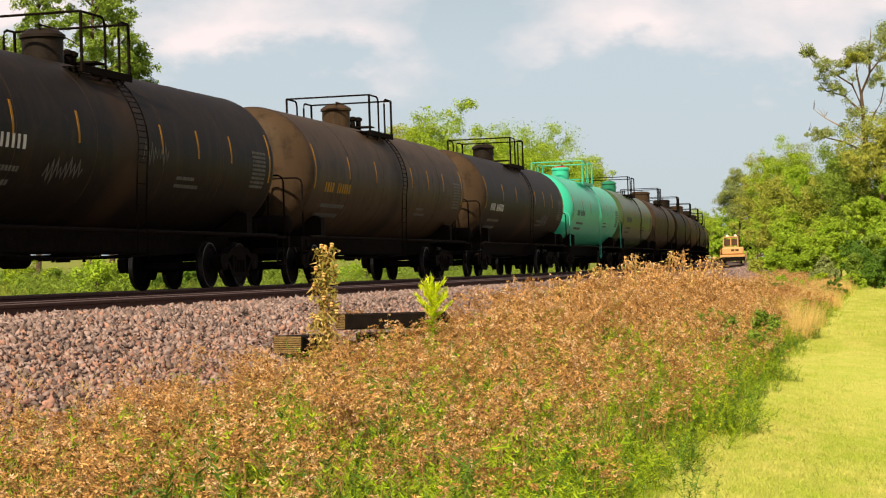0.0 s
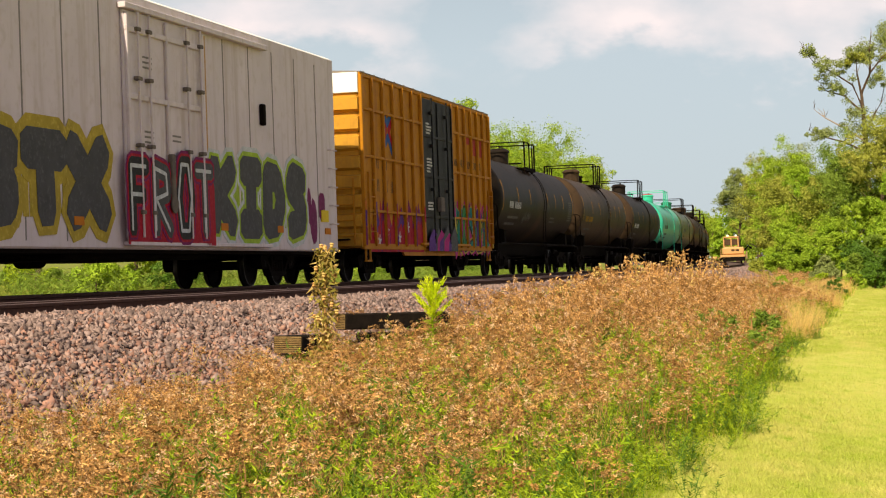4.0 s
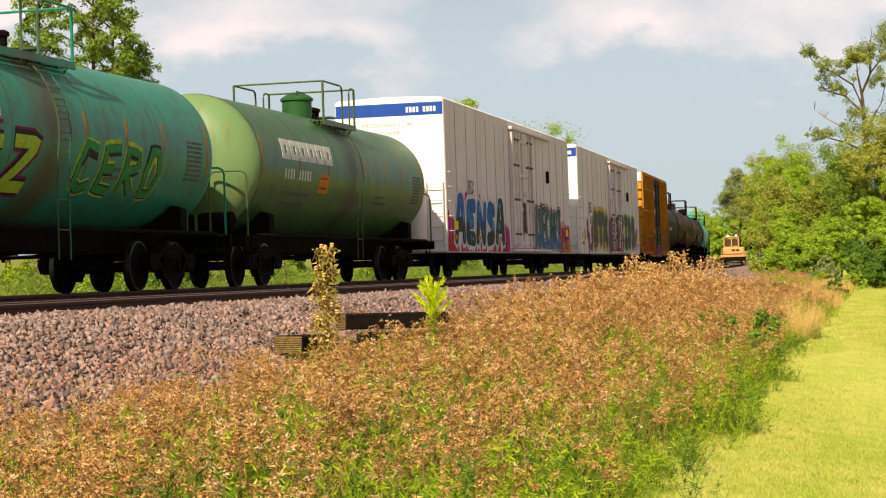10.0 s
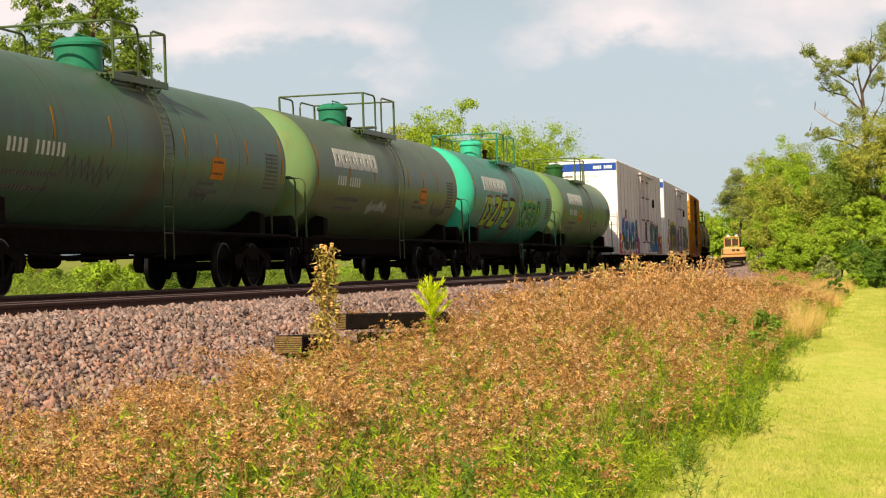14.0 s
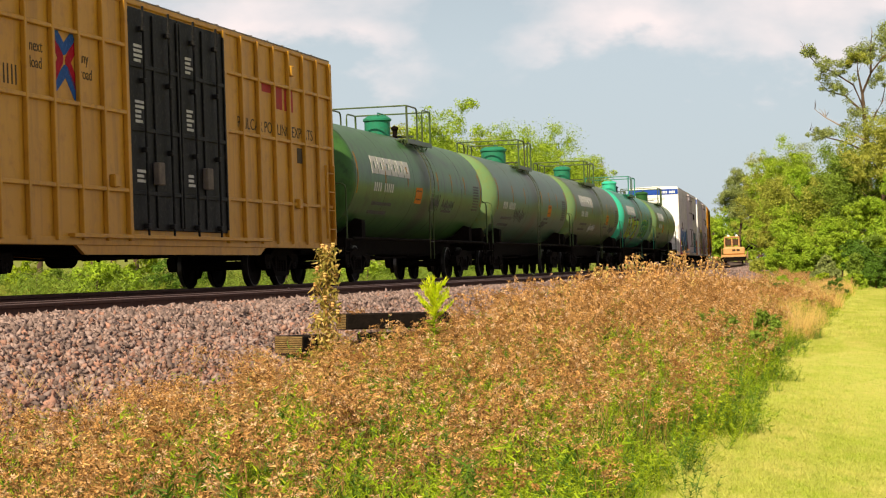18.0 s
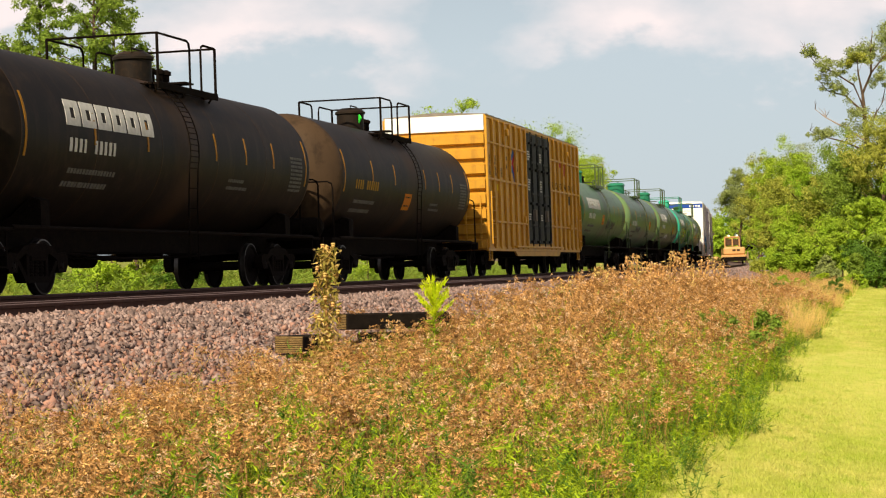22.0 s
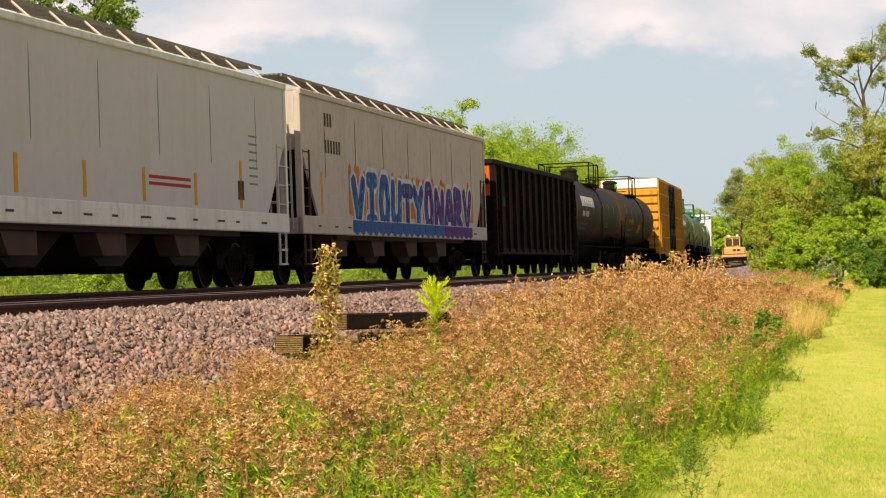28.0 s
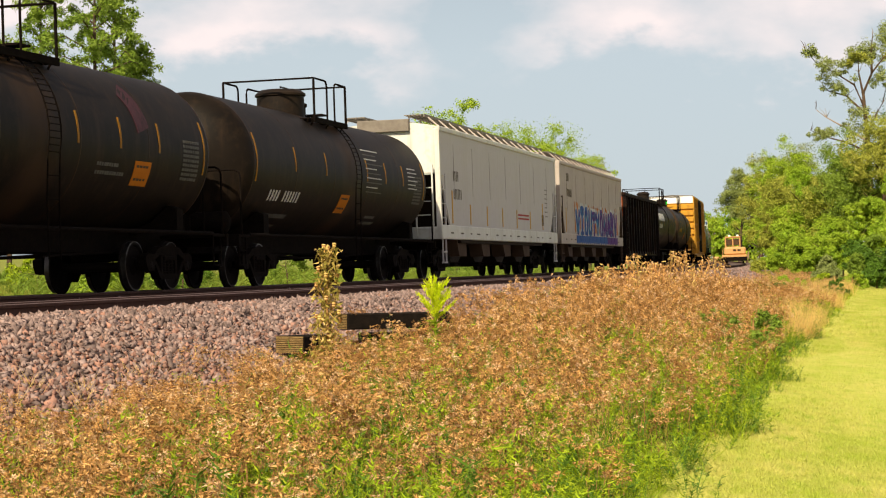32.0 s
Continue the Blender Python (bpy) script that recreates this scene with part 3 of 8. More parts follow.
def curved(sh, y0, y1, z0, z1, lift=0.006, mat=0, n=4, side=1, slant=0.0):
    """A painted patch on the tank's side between two heights, thick enough to be seen at its edge."""
    a0, a1 = (math.asin(max(-0.999, min(0.999, (z - TANK_Z) / TANK_R))) for z in (z0, z1))
    pts = []
    for i in range(n + 1):
        a = a0 + (a1 - a0) * i / n
        k = slant * i / n
        for rr in (TANK_R - 0.004, TANK_R + lift):
            for y in (y0 + k, y1 + k):
                pts.append((side * rr * math.cos(a), y, TANK_Z + rr * math.sin(a)))
    f = []
    for i in range(n):
        b = i * 4
        f += [(b + 2, b + 3, b + 7, b + 6), (b, b + 2, b + 6, b + 4), (b + 3, b + 1, b + 5, b + 7)]
    f += [(0, 1, 3, 2), (4 * n, 4 * n + 2, 4 * n + 3, 4 * n + 1)]
    sh.add(pts, f, mat)


def tank_car(label, shell, head, length=14.2, dome=None, dome_y=-0.65, logo=None, marks=None, mark_at=(-5.6, 2.35), seed=1, rail=None, card=0.38, card_z=2.05, band=None, ladder_y=0.25,
             low_marks=True, walk_span=(1.05, 2.1), dome_r=0.36, dome_h=0.50, tall_rail=True, lid=None):
    rng = random.Random(seed)
    car = thing("tank_car", label, "tank car", "freight train")
    dome, rail, lid = dome or (BLACK_DOME if shell is BLACK_TANK else shell), rail or RUNNING_STEEL, lid or dome or shell
    h, R, zc = length / 2, TANK_R, TANK_Z
    part("tank_shell", Shape().lathe([(R, -h), (R, -h / 3), (R, h / 3), (R, h)], "y", (0, 0, zc), 64, False), shell, car)
    ends = shared(("head", head.name), lambda: Shape().lathe([(R * math.cos(a), 7.0 + 0.72 * math.sin(a)) for a in [i * math.pi / 2 / 11 for i in range(11)]] + [(0.03, 7.719)], "y", (0, 0, 0), 64).mesh("tank_head", [head], 40))
    for side in (-1, 1):
        e = part("tank_head", ends, head, car, "domed tank end")
        e.matrix_basis = Matrix.Translation((0, side * (h - 7.0), zc)) @ Matrix.Rotation(0 if side > 0 else math.pi, 4, "Z")
    seam = shared(("seam", shell.name), lambda: Shape().lathe([(R, -0.02), (R + 0.003, -0.012), (R + 0.003, 0.012), (R, 0.02)], "y", (0, 0, 0), 64, False).mesh("weld_seam", [shell], 60))
    for y in (-h, -h * 0.6, -h * 0.2, h * 0.2, h * 0.6, h):
        part("weld_seam", seam, shell, car).matrix_basis = Matrix.Translation((0, y, zc))
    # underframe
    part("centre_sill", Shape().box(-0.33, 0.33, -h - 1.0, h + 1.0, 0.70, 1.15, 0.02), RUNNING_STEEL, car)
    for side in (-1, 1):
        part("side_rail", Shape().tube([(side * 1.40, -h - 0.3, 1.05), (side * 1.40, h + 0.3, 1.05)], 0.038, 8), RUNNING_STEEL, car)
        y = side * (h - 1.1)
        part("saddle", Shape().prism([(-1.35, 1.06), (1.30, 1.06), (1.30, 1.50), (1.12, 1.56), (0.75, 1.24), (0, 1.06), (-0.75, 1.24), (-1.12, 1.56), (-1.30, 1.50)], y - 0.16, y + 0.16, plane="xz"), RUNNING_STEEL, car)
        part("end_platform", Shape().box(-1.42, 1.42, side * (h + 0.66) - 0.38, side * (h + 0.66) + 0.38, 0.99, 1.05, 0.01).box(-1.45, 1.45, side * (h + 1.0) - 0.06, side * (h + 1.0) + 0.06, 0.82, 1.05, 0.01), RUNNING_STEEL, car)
        for x0, x1 in ((0.62, 1.42), (-1.42, -0.62)):
            y = side * (h + 0.80)
            part("end_handrail", Shape().tube([(x0, y, 1.04), (x0, y, 2.20), (x0 + 0.03, y, 2.30), (x0 + 0.12, y, 2.35), (x1 - 0.12, y, 2.35), (x1 - 0.03, y, 2.30), (x1, y, 2.20), (x1, y, 1.04)], 0.022, 6), rail, car)
        for x in (-1.36, 1.36):
            st = Shape()
            for yy in (-0.2, 0.2):
                st.box(x - 0.012, x + 0.012, side * (h + 0.62) + yy - 0.02, side * (h + 0.62) + yy + 0.02, 0.42, 1.0)
            for z in (0.43, 0.72):
                st.box(x - 0.03, x + 0.03, side * (h + 0.62) - 0.2, side * (h + 0.62) + 0.2, z, z + 0.025)
            part("step", st, RUNNING_STEEL, car)
    bw = Shape().lathe([(0.24, -0.015), (0.27, 0.0), (0.24, 0.015)], "y", (0.35, -h - 0.92, 1.75), 18).tube([(0.35, -h - 0.9, 1.0), (0.35, -h - 0.9, 1.75)], 0.03, 6)
    for k in range(4):
        bw.tube([(0.35, -h - 0.92, 1.75), (0.35 + 0.25 * math.cos(k * 1.571), -h - 0.92, 1.75 + 0.25 * math.sin(k * 1.571))], 0.012, 5)
    part("brake_wheel", bw, rail, car)
    part("air_reservoir", Shape().lathe([(0.10, -0.62), (0.22, -0.55), (0.22, 0.55), (0.10, 0.62)], "x", (0.45, -h - 0.52, 1.32), 16), RUNNING_STEEL, car)
    part("outlet_valve", Shape().lathe([(0.22, 0.72), (0.22, 1.15)], "z", (0, 0.2, 0), 16).lathe([(0.13, 0.55), (0.15, 0.72)], "z", (0, 0.2, 0), 12), RUNNING_STEEL, car)
    add_brake_gear(car, h - 2.4)
    for y in (-h + 1.2, h - 1.2):
        add_truck(car, y)
    add_couplers(car, h + 1.02)
    # manway and its platform
    top = zc + R
    d = part("manway", Shape().lathe([(dome_r, -0.12), (dome_r, dome_h - 0.12), (dome_r + 0.04, dome_h - 0.10), (dome_r + 0.04, dome_h - 0.05), (dome_r - 0.02, dome_h)], "z", (0, dome_y, top), 24), dome, car, "manway dome")
    part("lid", Shape().lathe([(dome_r - 0.02, dome_h), (dome_r - 0.10, dome_h + 0.05), (0.05, dome_h + 0.07)], "z", (0, dome_y, top), 20).tube([(0.1, dome_y - 0.3, top + dome_h + 0.02), (0.1, dome_y - 0.3, top + dome_h + 0.10), (0.1, dome_y + 0.3, top + dome_h + 0.10), (0.1, dome_y + 0.3, top + dome_h + 0.02)], 0.02, 5), lid, d)
    for k in range(3):
        part("valve", Shape().lathe([(0.07, -0.06), (0.07, 0.20), (0.11, 0.22), (0.11, 0.28), (0.04, 0.32)], "z", (rng.uniform(-0.25, 0.25), dome_y + 0.75 + k * 0.28, top), 10), RUNNING_STEEL, car)
    grate, slats = Shape(), []
    y0, y1, zg = dome_y - walk_span[0], dome_y + walk_span[1], top - 0.24
    for side in (-1, 1):
        for k in range(5):
            x = side * (0.66 + k * 0.10)
            slats.append((x, (y0 + y1) / 2, zg, 0))
        grate.box(side * 1.11 - 0.02, side * 1.11 + 0.02, y0, y1, zg - 0.08, zg + 0.05, 0.005)
        for y in (y0 + 0.15, (y0 + y1) / 2, y1 - 0.15):
            grate.box(min(side * 0.5, side * 1.1), max(side * 0.5, side * 1.1), y - 0.03, y + 0.03, zg - 0.06, zg)
            grate.tube([(side * 1.05, y, zg - 0.03), (side * 0.86, y, zg - 0.30)], 0.022, 5)
    for k in range(5):
        y = y1 - 0.04 - k * 0.10
        slats.append((0, y, zg + 0.26, 1))
    platform = part("dome_platform", grate, rail, car, "steel grating walk")
    long_slat = shared(("long_slat", rail.name, walk_span), lambda: Shape().box(-0.035, 0.035, (y0 - y1) / 2, (y1 - y0) / 2, 0, 0.035).mesh("slat", [rail], 0))
    cross_slat = shared(("cross_slat", rail.name), lambda: Shape().box(-0.62, 0.62, -0.035, 0.035, 0, 0.035).mesh("slat", [rail], 0))
    for x, y, z, across in slats:
        part("slat", cross_slat if across else long_slat, rail, platform).matrix_basis = Matrix.Translation((x, y, z))
    zr = top + 0.71
    rr = 0.024
    for y_post, y_end, nm in ((y0 + 0.06, dome_y + 0.15, "rear_railing"), (y1 - 0.06, dome_y + 0.75, "front_railing")):
        sg = 1 if y_end > y_post else -1
        sh = Shape()
        path = []
        for side in (-1, 1):
            leg = [(side * 1.10, y_end, zg), (side * 1.10, y_end, zr - 0.14), (side * 1.10, y_end - sg * 0.04, zr - 0.04), (side * 1.10, y_end - sg * 0.14, zr), (side * 1.10, y_post, zr)]
            path += leg if side < 0 else leg[::-1]
        sh.tube(path, rr, 6)
        for side in (-1, 1):
            sh.tube([(side * 1.10, y_post, zg - 0.05), (side * 1.10, y_post, zr)], rr + 0.006, 6)
        if tall_rail:
            sh.tube([(-1.10, y_end, zg + 0.42), (-1.10, y_post, zg + 0.42)], rr * 0.8, 6)
        part(nm, sh, rail, car)
    # ladders follow the barrel down
    for side in (-1, 1):
        lad, rungs = Shape(), []
        arc = [(side * (R + 0.10) * math.cos(a), (zc + (R + 0.10) * math.sin(a))) for a in [radians(52 - 8 * i) for i in range(9)]]
        arc += [(side * 1.50, 1.5), (side * 1.50, 0.55)]
        for yy in (ladder_y - 0.22, ladder_y + 0.22):
            lad.tube([(x, yy, z) for x, z in arc], 0.014, 5)
        for i in range(len(arc) - 1):
            for q in (0.0, 0.5):
                x, z = (arc[i][k] * (1 - q) + arc[i + 1][k] * q for k in (0, 1))
                rungs.append((x, ladder_y, z))
        ladder = part("ladder", lad, rail, car)
        rung = shared(("rung", rail.name), lambda: Shape().tube([(0, -0.22, 0), (0, 0.22, 0)], 0.010, 5).mesh("rung", [rail], 40))
        for spot in rungs:
            part("rung", rung, rail, ladder).matrix_basis = Matrix.Translation(spot)
    # painted marks, both sides alike
    for y in (-h + 0.12, h - 0.22):
        sh = Shape()
        curved(sh, y, y + 0.07, 2.15, 3.15, n=8)
        part("reflector_stripe", sh, REFLECTOR, car)
    for y in (-h * 0.62, -h * 0.30, h * 0.18, h * 0.42, h * 0.66):
        sh = Shape()
        curved(sh, y, y + 0.07, 2.45, 2.98)
        part("reflector_stripe", sh, REFLECTOR, car)
    if logo:
        ly, lz, lw, lh = logo
        cell = lw / 6
        for k in range(6):
            sh = Shape()
            yy = ly + k * cell
            t = lh * 0.29
            sl = 0.06
            curved(sh, yy + sl * 0.7, yy + sl * 0.7 + cell * 0.88, lz + lh - t, lz + lh, slant=sl * 0.3)
            curved(sh, yy, yy + cell * 0.31, lz, lz + lh - t, slant=sl * 0.7)
            curved(sh, yy + cell * 0.57, yy + cell * 0.88, lz, lz + lh - t, slant=sl * 0.7)
            curved(sh, yy + cell * 0.31, yy + cell * 0.57, lz, lz + t, slant=sl * 0.3)
            part("logo_block", sh, WHITE_MARK, car, "white block of a painted emblem")
    my, mz = mark_at
    if marks:
        for row in ((my, mz, 0.22, 4, 0.19, 0.105), (my + 1.0, mz, 0.22, 6 if not logo else 5, 0.19, 0.105)):
            for b in mark_rows([row], rng):
                sh = Shape()
                curved(sh, *b, n=2)
                part("stencilled_mark", sh, marks, car)
    if low_marks:
        for row in ((my + 0.1, mz - 0.34, 0.08, 16, 0.12, 0.10), (my + 0.05, mz - 0.55, 0.08, 14, 0.13, 0.11), (h * 0.30, mz - 0.22, 0.06, 9, 0.10, 0.08), (h * 0.30, mz - 0.36, 0.06, 12, 0.10, 0.08)):
            sh = Shape()
            for b in mark_rows([row], rng):
                curved(sh, *b, n=1)
            tagged(part("small_print", sh, DIM_MARK, car), kind="stuff")
        sh = Shape()
        for k in range(9):
            for b in mark_rows([(h - 1.25, 2.02 + k * 0.085, 0.05, 7, 0.115, 0.10)], rng):
                curved(sh, *b, n=1)
        tagged(part("test_panel", sh, DIM_MARK, car, "panel of faded stencilled data"), kind="stuff")
    if card:
        sh = Shape()
        curved(sh, h * card, h * card + 0.72, card_z, card_z + 0.42)
        part("placard", sh, ORANGE_CARD, car)
        for zz in (card_z + 0.31, card_z + 0.09):
            sh = Shape()
            for b in mark_rows([(h * card + 0.08, zz, 0.04, 4, 0.14, 0.11)], rng):
                curved(sh, *b, lift=0.011, n=1)
            tagged(part("placard_print", sh, DARK_MARK, car), kind="stuff")
    return car


# ---- graffiti: flat sprayed shapes a hair proud of the wall ----
def stroke(sh, pts, w, x, mat=0):
    """A thick sprayed line through (y, z) points, at the wall's x."""
    base = len(sh.f) // 10
    for i, ((y0, z0), (y1, z1)) in enumerate(zip(pts[:-1], pts[1:])):
        d = Vector((y1 - y0, z1 - z0))
        if d.length < 1e-4:
            continue
        d.normalize()
        n = Vector((-d.y, d.x)) * w / 2
        e = d * w * 0.35
        poly = [(y0 - e.x - n.x * 0.6, z0 - e.y - n.y * 0.6), (y0 + n.x * -1, z0 - n.y), (y1 - n.x, z1 - n.y), (y1 + e.x - n.x * 0.6, z1 + e.y - n.y * 0.6),
                (y1 + e.x + n.x * 0.6, z1 + e.y + n.y * 0.6), (y1 + n.x, z1 + n.y), (y0 + n.x, z0 + n.y), (y0 - e.x + n.x * 0.6, z0 - e.y + n.y * 0.6)]
        sh.prism(poly, x - 0.004, x + 0.00015 * (base + i), mat)


def blob(sh, y, z, ry, rz, x, rng, mat=0, n=14):
    poly = [(y + ry * math.cos(a) * rng.uniform(0.82, 1.12), z + rz * math.sin(a) * rng.uniform(0.82, 1.12)) for a in [2 * math.pi * k / n for k in range(n)]]
    sh.prism(poly, x - 0.004, x, mat)


GLYPHS = {"K": [[(0, 0), (0, 1)], [(0.85, 1), (0.1, 0.5), (0.9, 0)]], "I": [[(0.1, 1), (0.9, 1)], [(0.5, 1), (0.5, 0)], [(0.1, 0), (0.9, 0)]],
          "D": [[(0.1, 0), (0.1, 1), (0.65, 0.95), (0.9, 0.5), (0.65, 0.05), (0.1, 0)]], "S": [[(0.9, 0.9), (0.3, 1), (0.1, 0.75), (0.8, 0.4), (0.8, 0.1), (0.1, 0)]],
          "a": [[(0.9, 0.95), (0.2, 1), (0.05, 0.5), (0.3, 0), (0.9, 0.1)]], "b": [[(0.1, 0), (0.1, 1)], [(0.1, 1), (0.9, 0.9)], [(0.1, 0.5), (0.8, 0.5)], [(0.1, 0), (0.9, 0.05)]],
          "c": [[(0, 0), (0.25, 1), (0.6, 0.2), (0.95, 1)]], "d": [[(0.1, 0), (0.45, 1), (0.9, 0)], [(0.25, 0.4), (0.75, 0.4)]],
          "e": [[(0.1, 0), (0.1, 1), (0.8, 0.85), (0.75, 0.5), (0.15, 0.5), (0.9, 0)]], "f": [[(0.1, 1), (0.1, 0.2), (0.5, 0), (0.9, 0.2), (0.9, 1)]],
          "g": [[(0, 1), (1, 1)], [(0.5, 1), (0.5, 0)]], "h": [[(0, 1), (1, 0)], [(1, 1), (0, 0)]]}


GLYPHS.update({"A": [[(0, 0), (0.32, 1), (0.68, 1), (1, 0)], [(0.2, 0.38), (0.8, 0.38)]], "E": [[(0.95, 1), (0.1, 0.95), (0.1, 0.05), (0.95, 0)], [(0.1, 0.5), (0.72, 0.52)]],
               "N": [[(0.03, 0), (0.08, 1), (0.9, 0), (0.97, 1)]], "J": [[(0.2, 1), (0.95, 1)], [(0.62, 1), (0.62, 0.15), (0.3, 0), (0.05, 0.25)]],
               "C": [[(0.95, 0.9), (0.3, 1), (0.05, 0.6), (0.1, 0.15), (0.5, 0), (0.95, 0.12)]], "R": [[(0.1, 0), (0.1, 1), (0.8, 0.92), (0.85, 0.6), (0.15, 0.5), (0.95, 0)]]})
GLYPHS.update({"T": [[(0, 0.97), (1, 0.97)], [(0.5, 0.95), (0.5, 0)]], "X": [[(0, 1), (1, 0)], [(1, 1), (0, 0)]], "O": [[(0.25, 0), (0.08, 0.5), (0.28, 1), (0.72, 1), (0.92, 0.5), (0.75, 0), (0.25, 0)]],
               "V": [[(0, 1), (0.5, 0.02), (1, 1)]], "U": [[(0.08, 1), (0.08, 0.2), (0.4, 0), (0.85, 0.15), (0.92, 1)]], "Y": [[(0, 1), (0.5, 0.5), (1, 1)], [(0.5, 0.55), (0.45, 0)]],
               "F": [[(0.1, 0), (0.1, 1), (0.95, 1)], [(0.1, 0.55), (0.75, 0.55)]], "Z": [[(0.05, 1), (0.9, 1), (0.05, 0), (0.95, 0)]]})


def sprayed_word(car, y0, y1, z0, z1, word, x, seed, fills, halo, edge=None, low=None, glint=None, spots=(), weight=0.30, tilt=0.0, low_to=0.45):
    """Fat block letters: halo, edge, fill, a second colour in the lower part, a thin glint line and mottles of spray."""
    rng = random.Random(seed)
    cell = (y1 - y0) / len(word)
    rim = weight * cell * (0.82 if halo else 0.65)
    for k, ch in enumerate(word):
        dy, tall, lean = rng.uniform(-0.03, 0.03), rng.uniform(0.90, 1.04), tilt + rng.uniform(-0.06, 0.06)

        def at(a, b, ox=0.0):
            return (y0 + (k + 0.14 + 0.72 * a) * cell + dy + lean * b + ox, z0 + rim + (z1 - z0 - 1.6 * rim) * tall * b)

        fill = fills[k % len(fills)]
        for grow, ink, dx, nm in ((1.62, halo, 0.010, "sprayed_halo"), (1.30, edge, 0.014, "sprayed_outline"), (1.0, fill, 0.018, "sprayed_letter")):
            if ink:
                sh = Shape()
                for line in GLYPHS[ch]:
                    stroke(sh, [at(*p) for p in line], weight * cell * grow, x + dx + 0.0003 * k)
                part(nm, sh, ink, car)
        fine = []
        for line in GLYPHS[ch]:
            for (a0, b0), (a1, b1) in zip(line[:-1], line[1:]):
                fine += [((a0 + (a1 - a0) * i / 6, b0 + (b1 - b0) * i / 6), (a0 + (a1 - a0) * (i + 1) / 6, b0 + (b1 - b0) * (i + 1) / 6)) for i in range(6)]
        if low:
            sh = Shape()
            for p, q in fine:
                if max(p[1], q[1]) <= low_to + rng.uniform(-0.08, 0.08):
                    stroke(sh, [at(*p), at(*q)], weight * cell * 0.96, x + 0.0215 + 0.0003 * k)
            if sh.v:
                tagged(part("sprayed_fade", sh, low, car), kind="stuff")
        if glint:
            sh = Shape()
            for line in GLYPHS[ch]:
                stroke(sh, [at(a, b, -0.05 * cell) for a, b in line], weight * cell * 0.22, x + 0.0255 + 0.0003 * k)
            part("sprayed_glint", sh, glint, car)
        for ink in spots:
            for p, q in rng.sample(fine, min(5, len(fine))):
                sh = Shape()
                blob(sh, *at((p[0] + q[0]) / 2, (p[1] + q[1]) / 2), weight * cell * rng.uniform(0.06, 0.20), weight * cell * rng.uniform(0.08, 0.42), x + 0.0285 + 0.0003 * k, rng, n=9)
                part("sprayed_spot", sh, ink, car)


def sprayed_fingers(car, y0, y1, z0, z1, n, ink, x, seed):
    """Round-ended fingers of paint that rise behind a sprayed word."""
    rng = random.Random(seed)
    for k in range(n):
        sh = Shape()
        y, w, top = y0 + (y1 - y0) * (k + rng.uniform(0.2, 0.8)) / n, rng.uniform(0.09, 0.17), z1 - rng.uniform(0, 0.25) * (z1 - z0)
        sh.prism([(y - w, z0), (y + w, z0), (y + w * 0.9, top - w), (y + w * 0.5, top - w * 0.2), (y, top), (y - w * 0.5, top - w * 0.25), (y - w * 0.95, top - w)], x, x + 0.004 + 0.0003 * k)
        part("sprayed_finger", sh, ink, car)


def graffiti(car, y0, y1, z0, z1, word, fills, outline, back, seed, x, halo=None, weight=0.30, spikes=True, tilt=0.0, patches=6, extra=()):
    """One sprayed piece: cloud behind, outline, letter-like strokes in their fills, drips and glints."""
    rng = random.Random(seed)
    if back:
        sh = Shape()
        n = max(6, int((y1 - y0) / 0.32))
        for k in range(n):
            y = y0 + (k + 0.5) / n * (y1 - y0)
            blob(sh, y, z0 + (z1 - z0) * rng.uniform(0.38, 0.52), 0.34, (z1 - z0) * rng.uniform(0.46, 0.60), x + 0.004 + 0.0002 * k, rng)
            if spikes:
                blob(sh, y, z1 + rng.uniform(-0.10, 0.08), 0.10, 0.16, x + 0.004 + 0.0002 * k, rng, n=8)
        part("sprayed_cloud", sh, back, car)
    cell = (y1 - y0) / len(word)
    for pas, (grow, mat, dx, nm) in enumerate(((1.75, halo, 0.010, "sprayed_halo"), (1.35, outline, 0.014, "sprayed_outline"), (1.0, fills, 0.018, "sprayed_letters"))):
        if mat is None:
            continue
        for k, ch in enumerate(word):
            sh = Shape()
            cy, ch_h = y0 + k * cell + cell * 0.12, (z1 - z0) * rng.uniform(0.80, 0.95)
            lean = tilt + (0.06 if k % 2 else -0.04)
            for line in GLYPHS[ch]:
                pts = [(cy + cell * 0.76 * a + lean * b, z0 + 0.10 + ch_h * 0.9 * b) for a, b in line]
                stroke(sh, pts, weight * cell * grow * (1 if pas == 2 else 1), x + dx + 0.0003 * k)
            part(nm, sh, mat[k % len(mat)] if isinstance(mat, list) else mat, car)
    inks = list(fills) if isinstance(fills, list) else [fills]
    inks += [SPRAY["black"], SPRAY["white"]] + list(extra)
    for k in range(int((y1 - y0) * patches)):
        y, z, lean = rng.uniform(y0, y1), rng.uniform(z0 + 0.08, z1 - 0.18), rng.uniform(-0.10, 0.10)
        sh = Shape()
        if k % 3 == 0:
            blob(sh, y, z, rng.uniform(0.05, 0.13), rng.uniform(0.07, 0.20), x + 0.023 + 0.0001 * k, rng, n=9)
        else:
            stroke(sh, [(y, z), (y + lean, z + 0.12), (y + lean * 0.5 + rng.uniform(-0.05, 0.12), z + rng.uniform(0.18, 0.42))], rng.uniform(0.03, 0.075), x + 0.023 + 0.0001 * k)
        part("sprayed_stroke", sh, inks[int(rng.random() ** 1.0 * len(inks)) % len(inks)], car)


def spray(name, c, d=None):
    return material("spray_" + name, c, d or tuple(v * 0.7 for v in c), 2.5, 0.6, third=tuple(min(1, v * 1.2 + 0.02) for v in c))


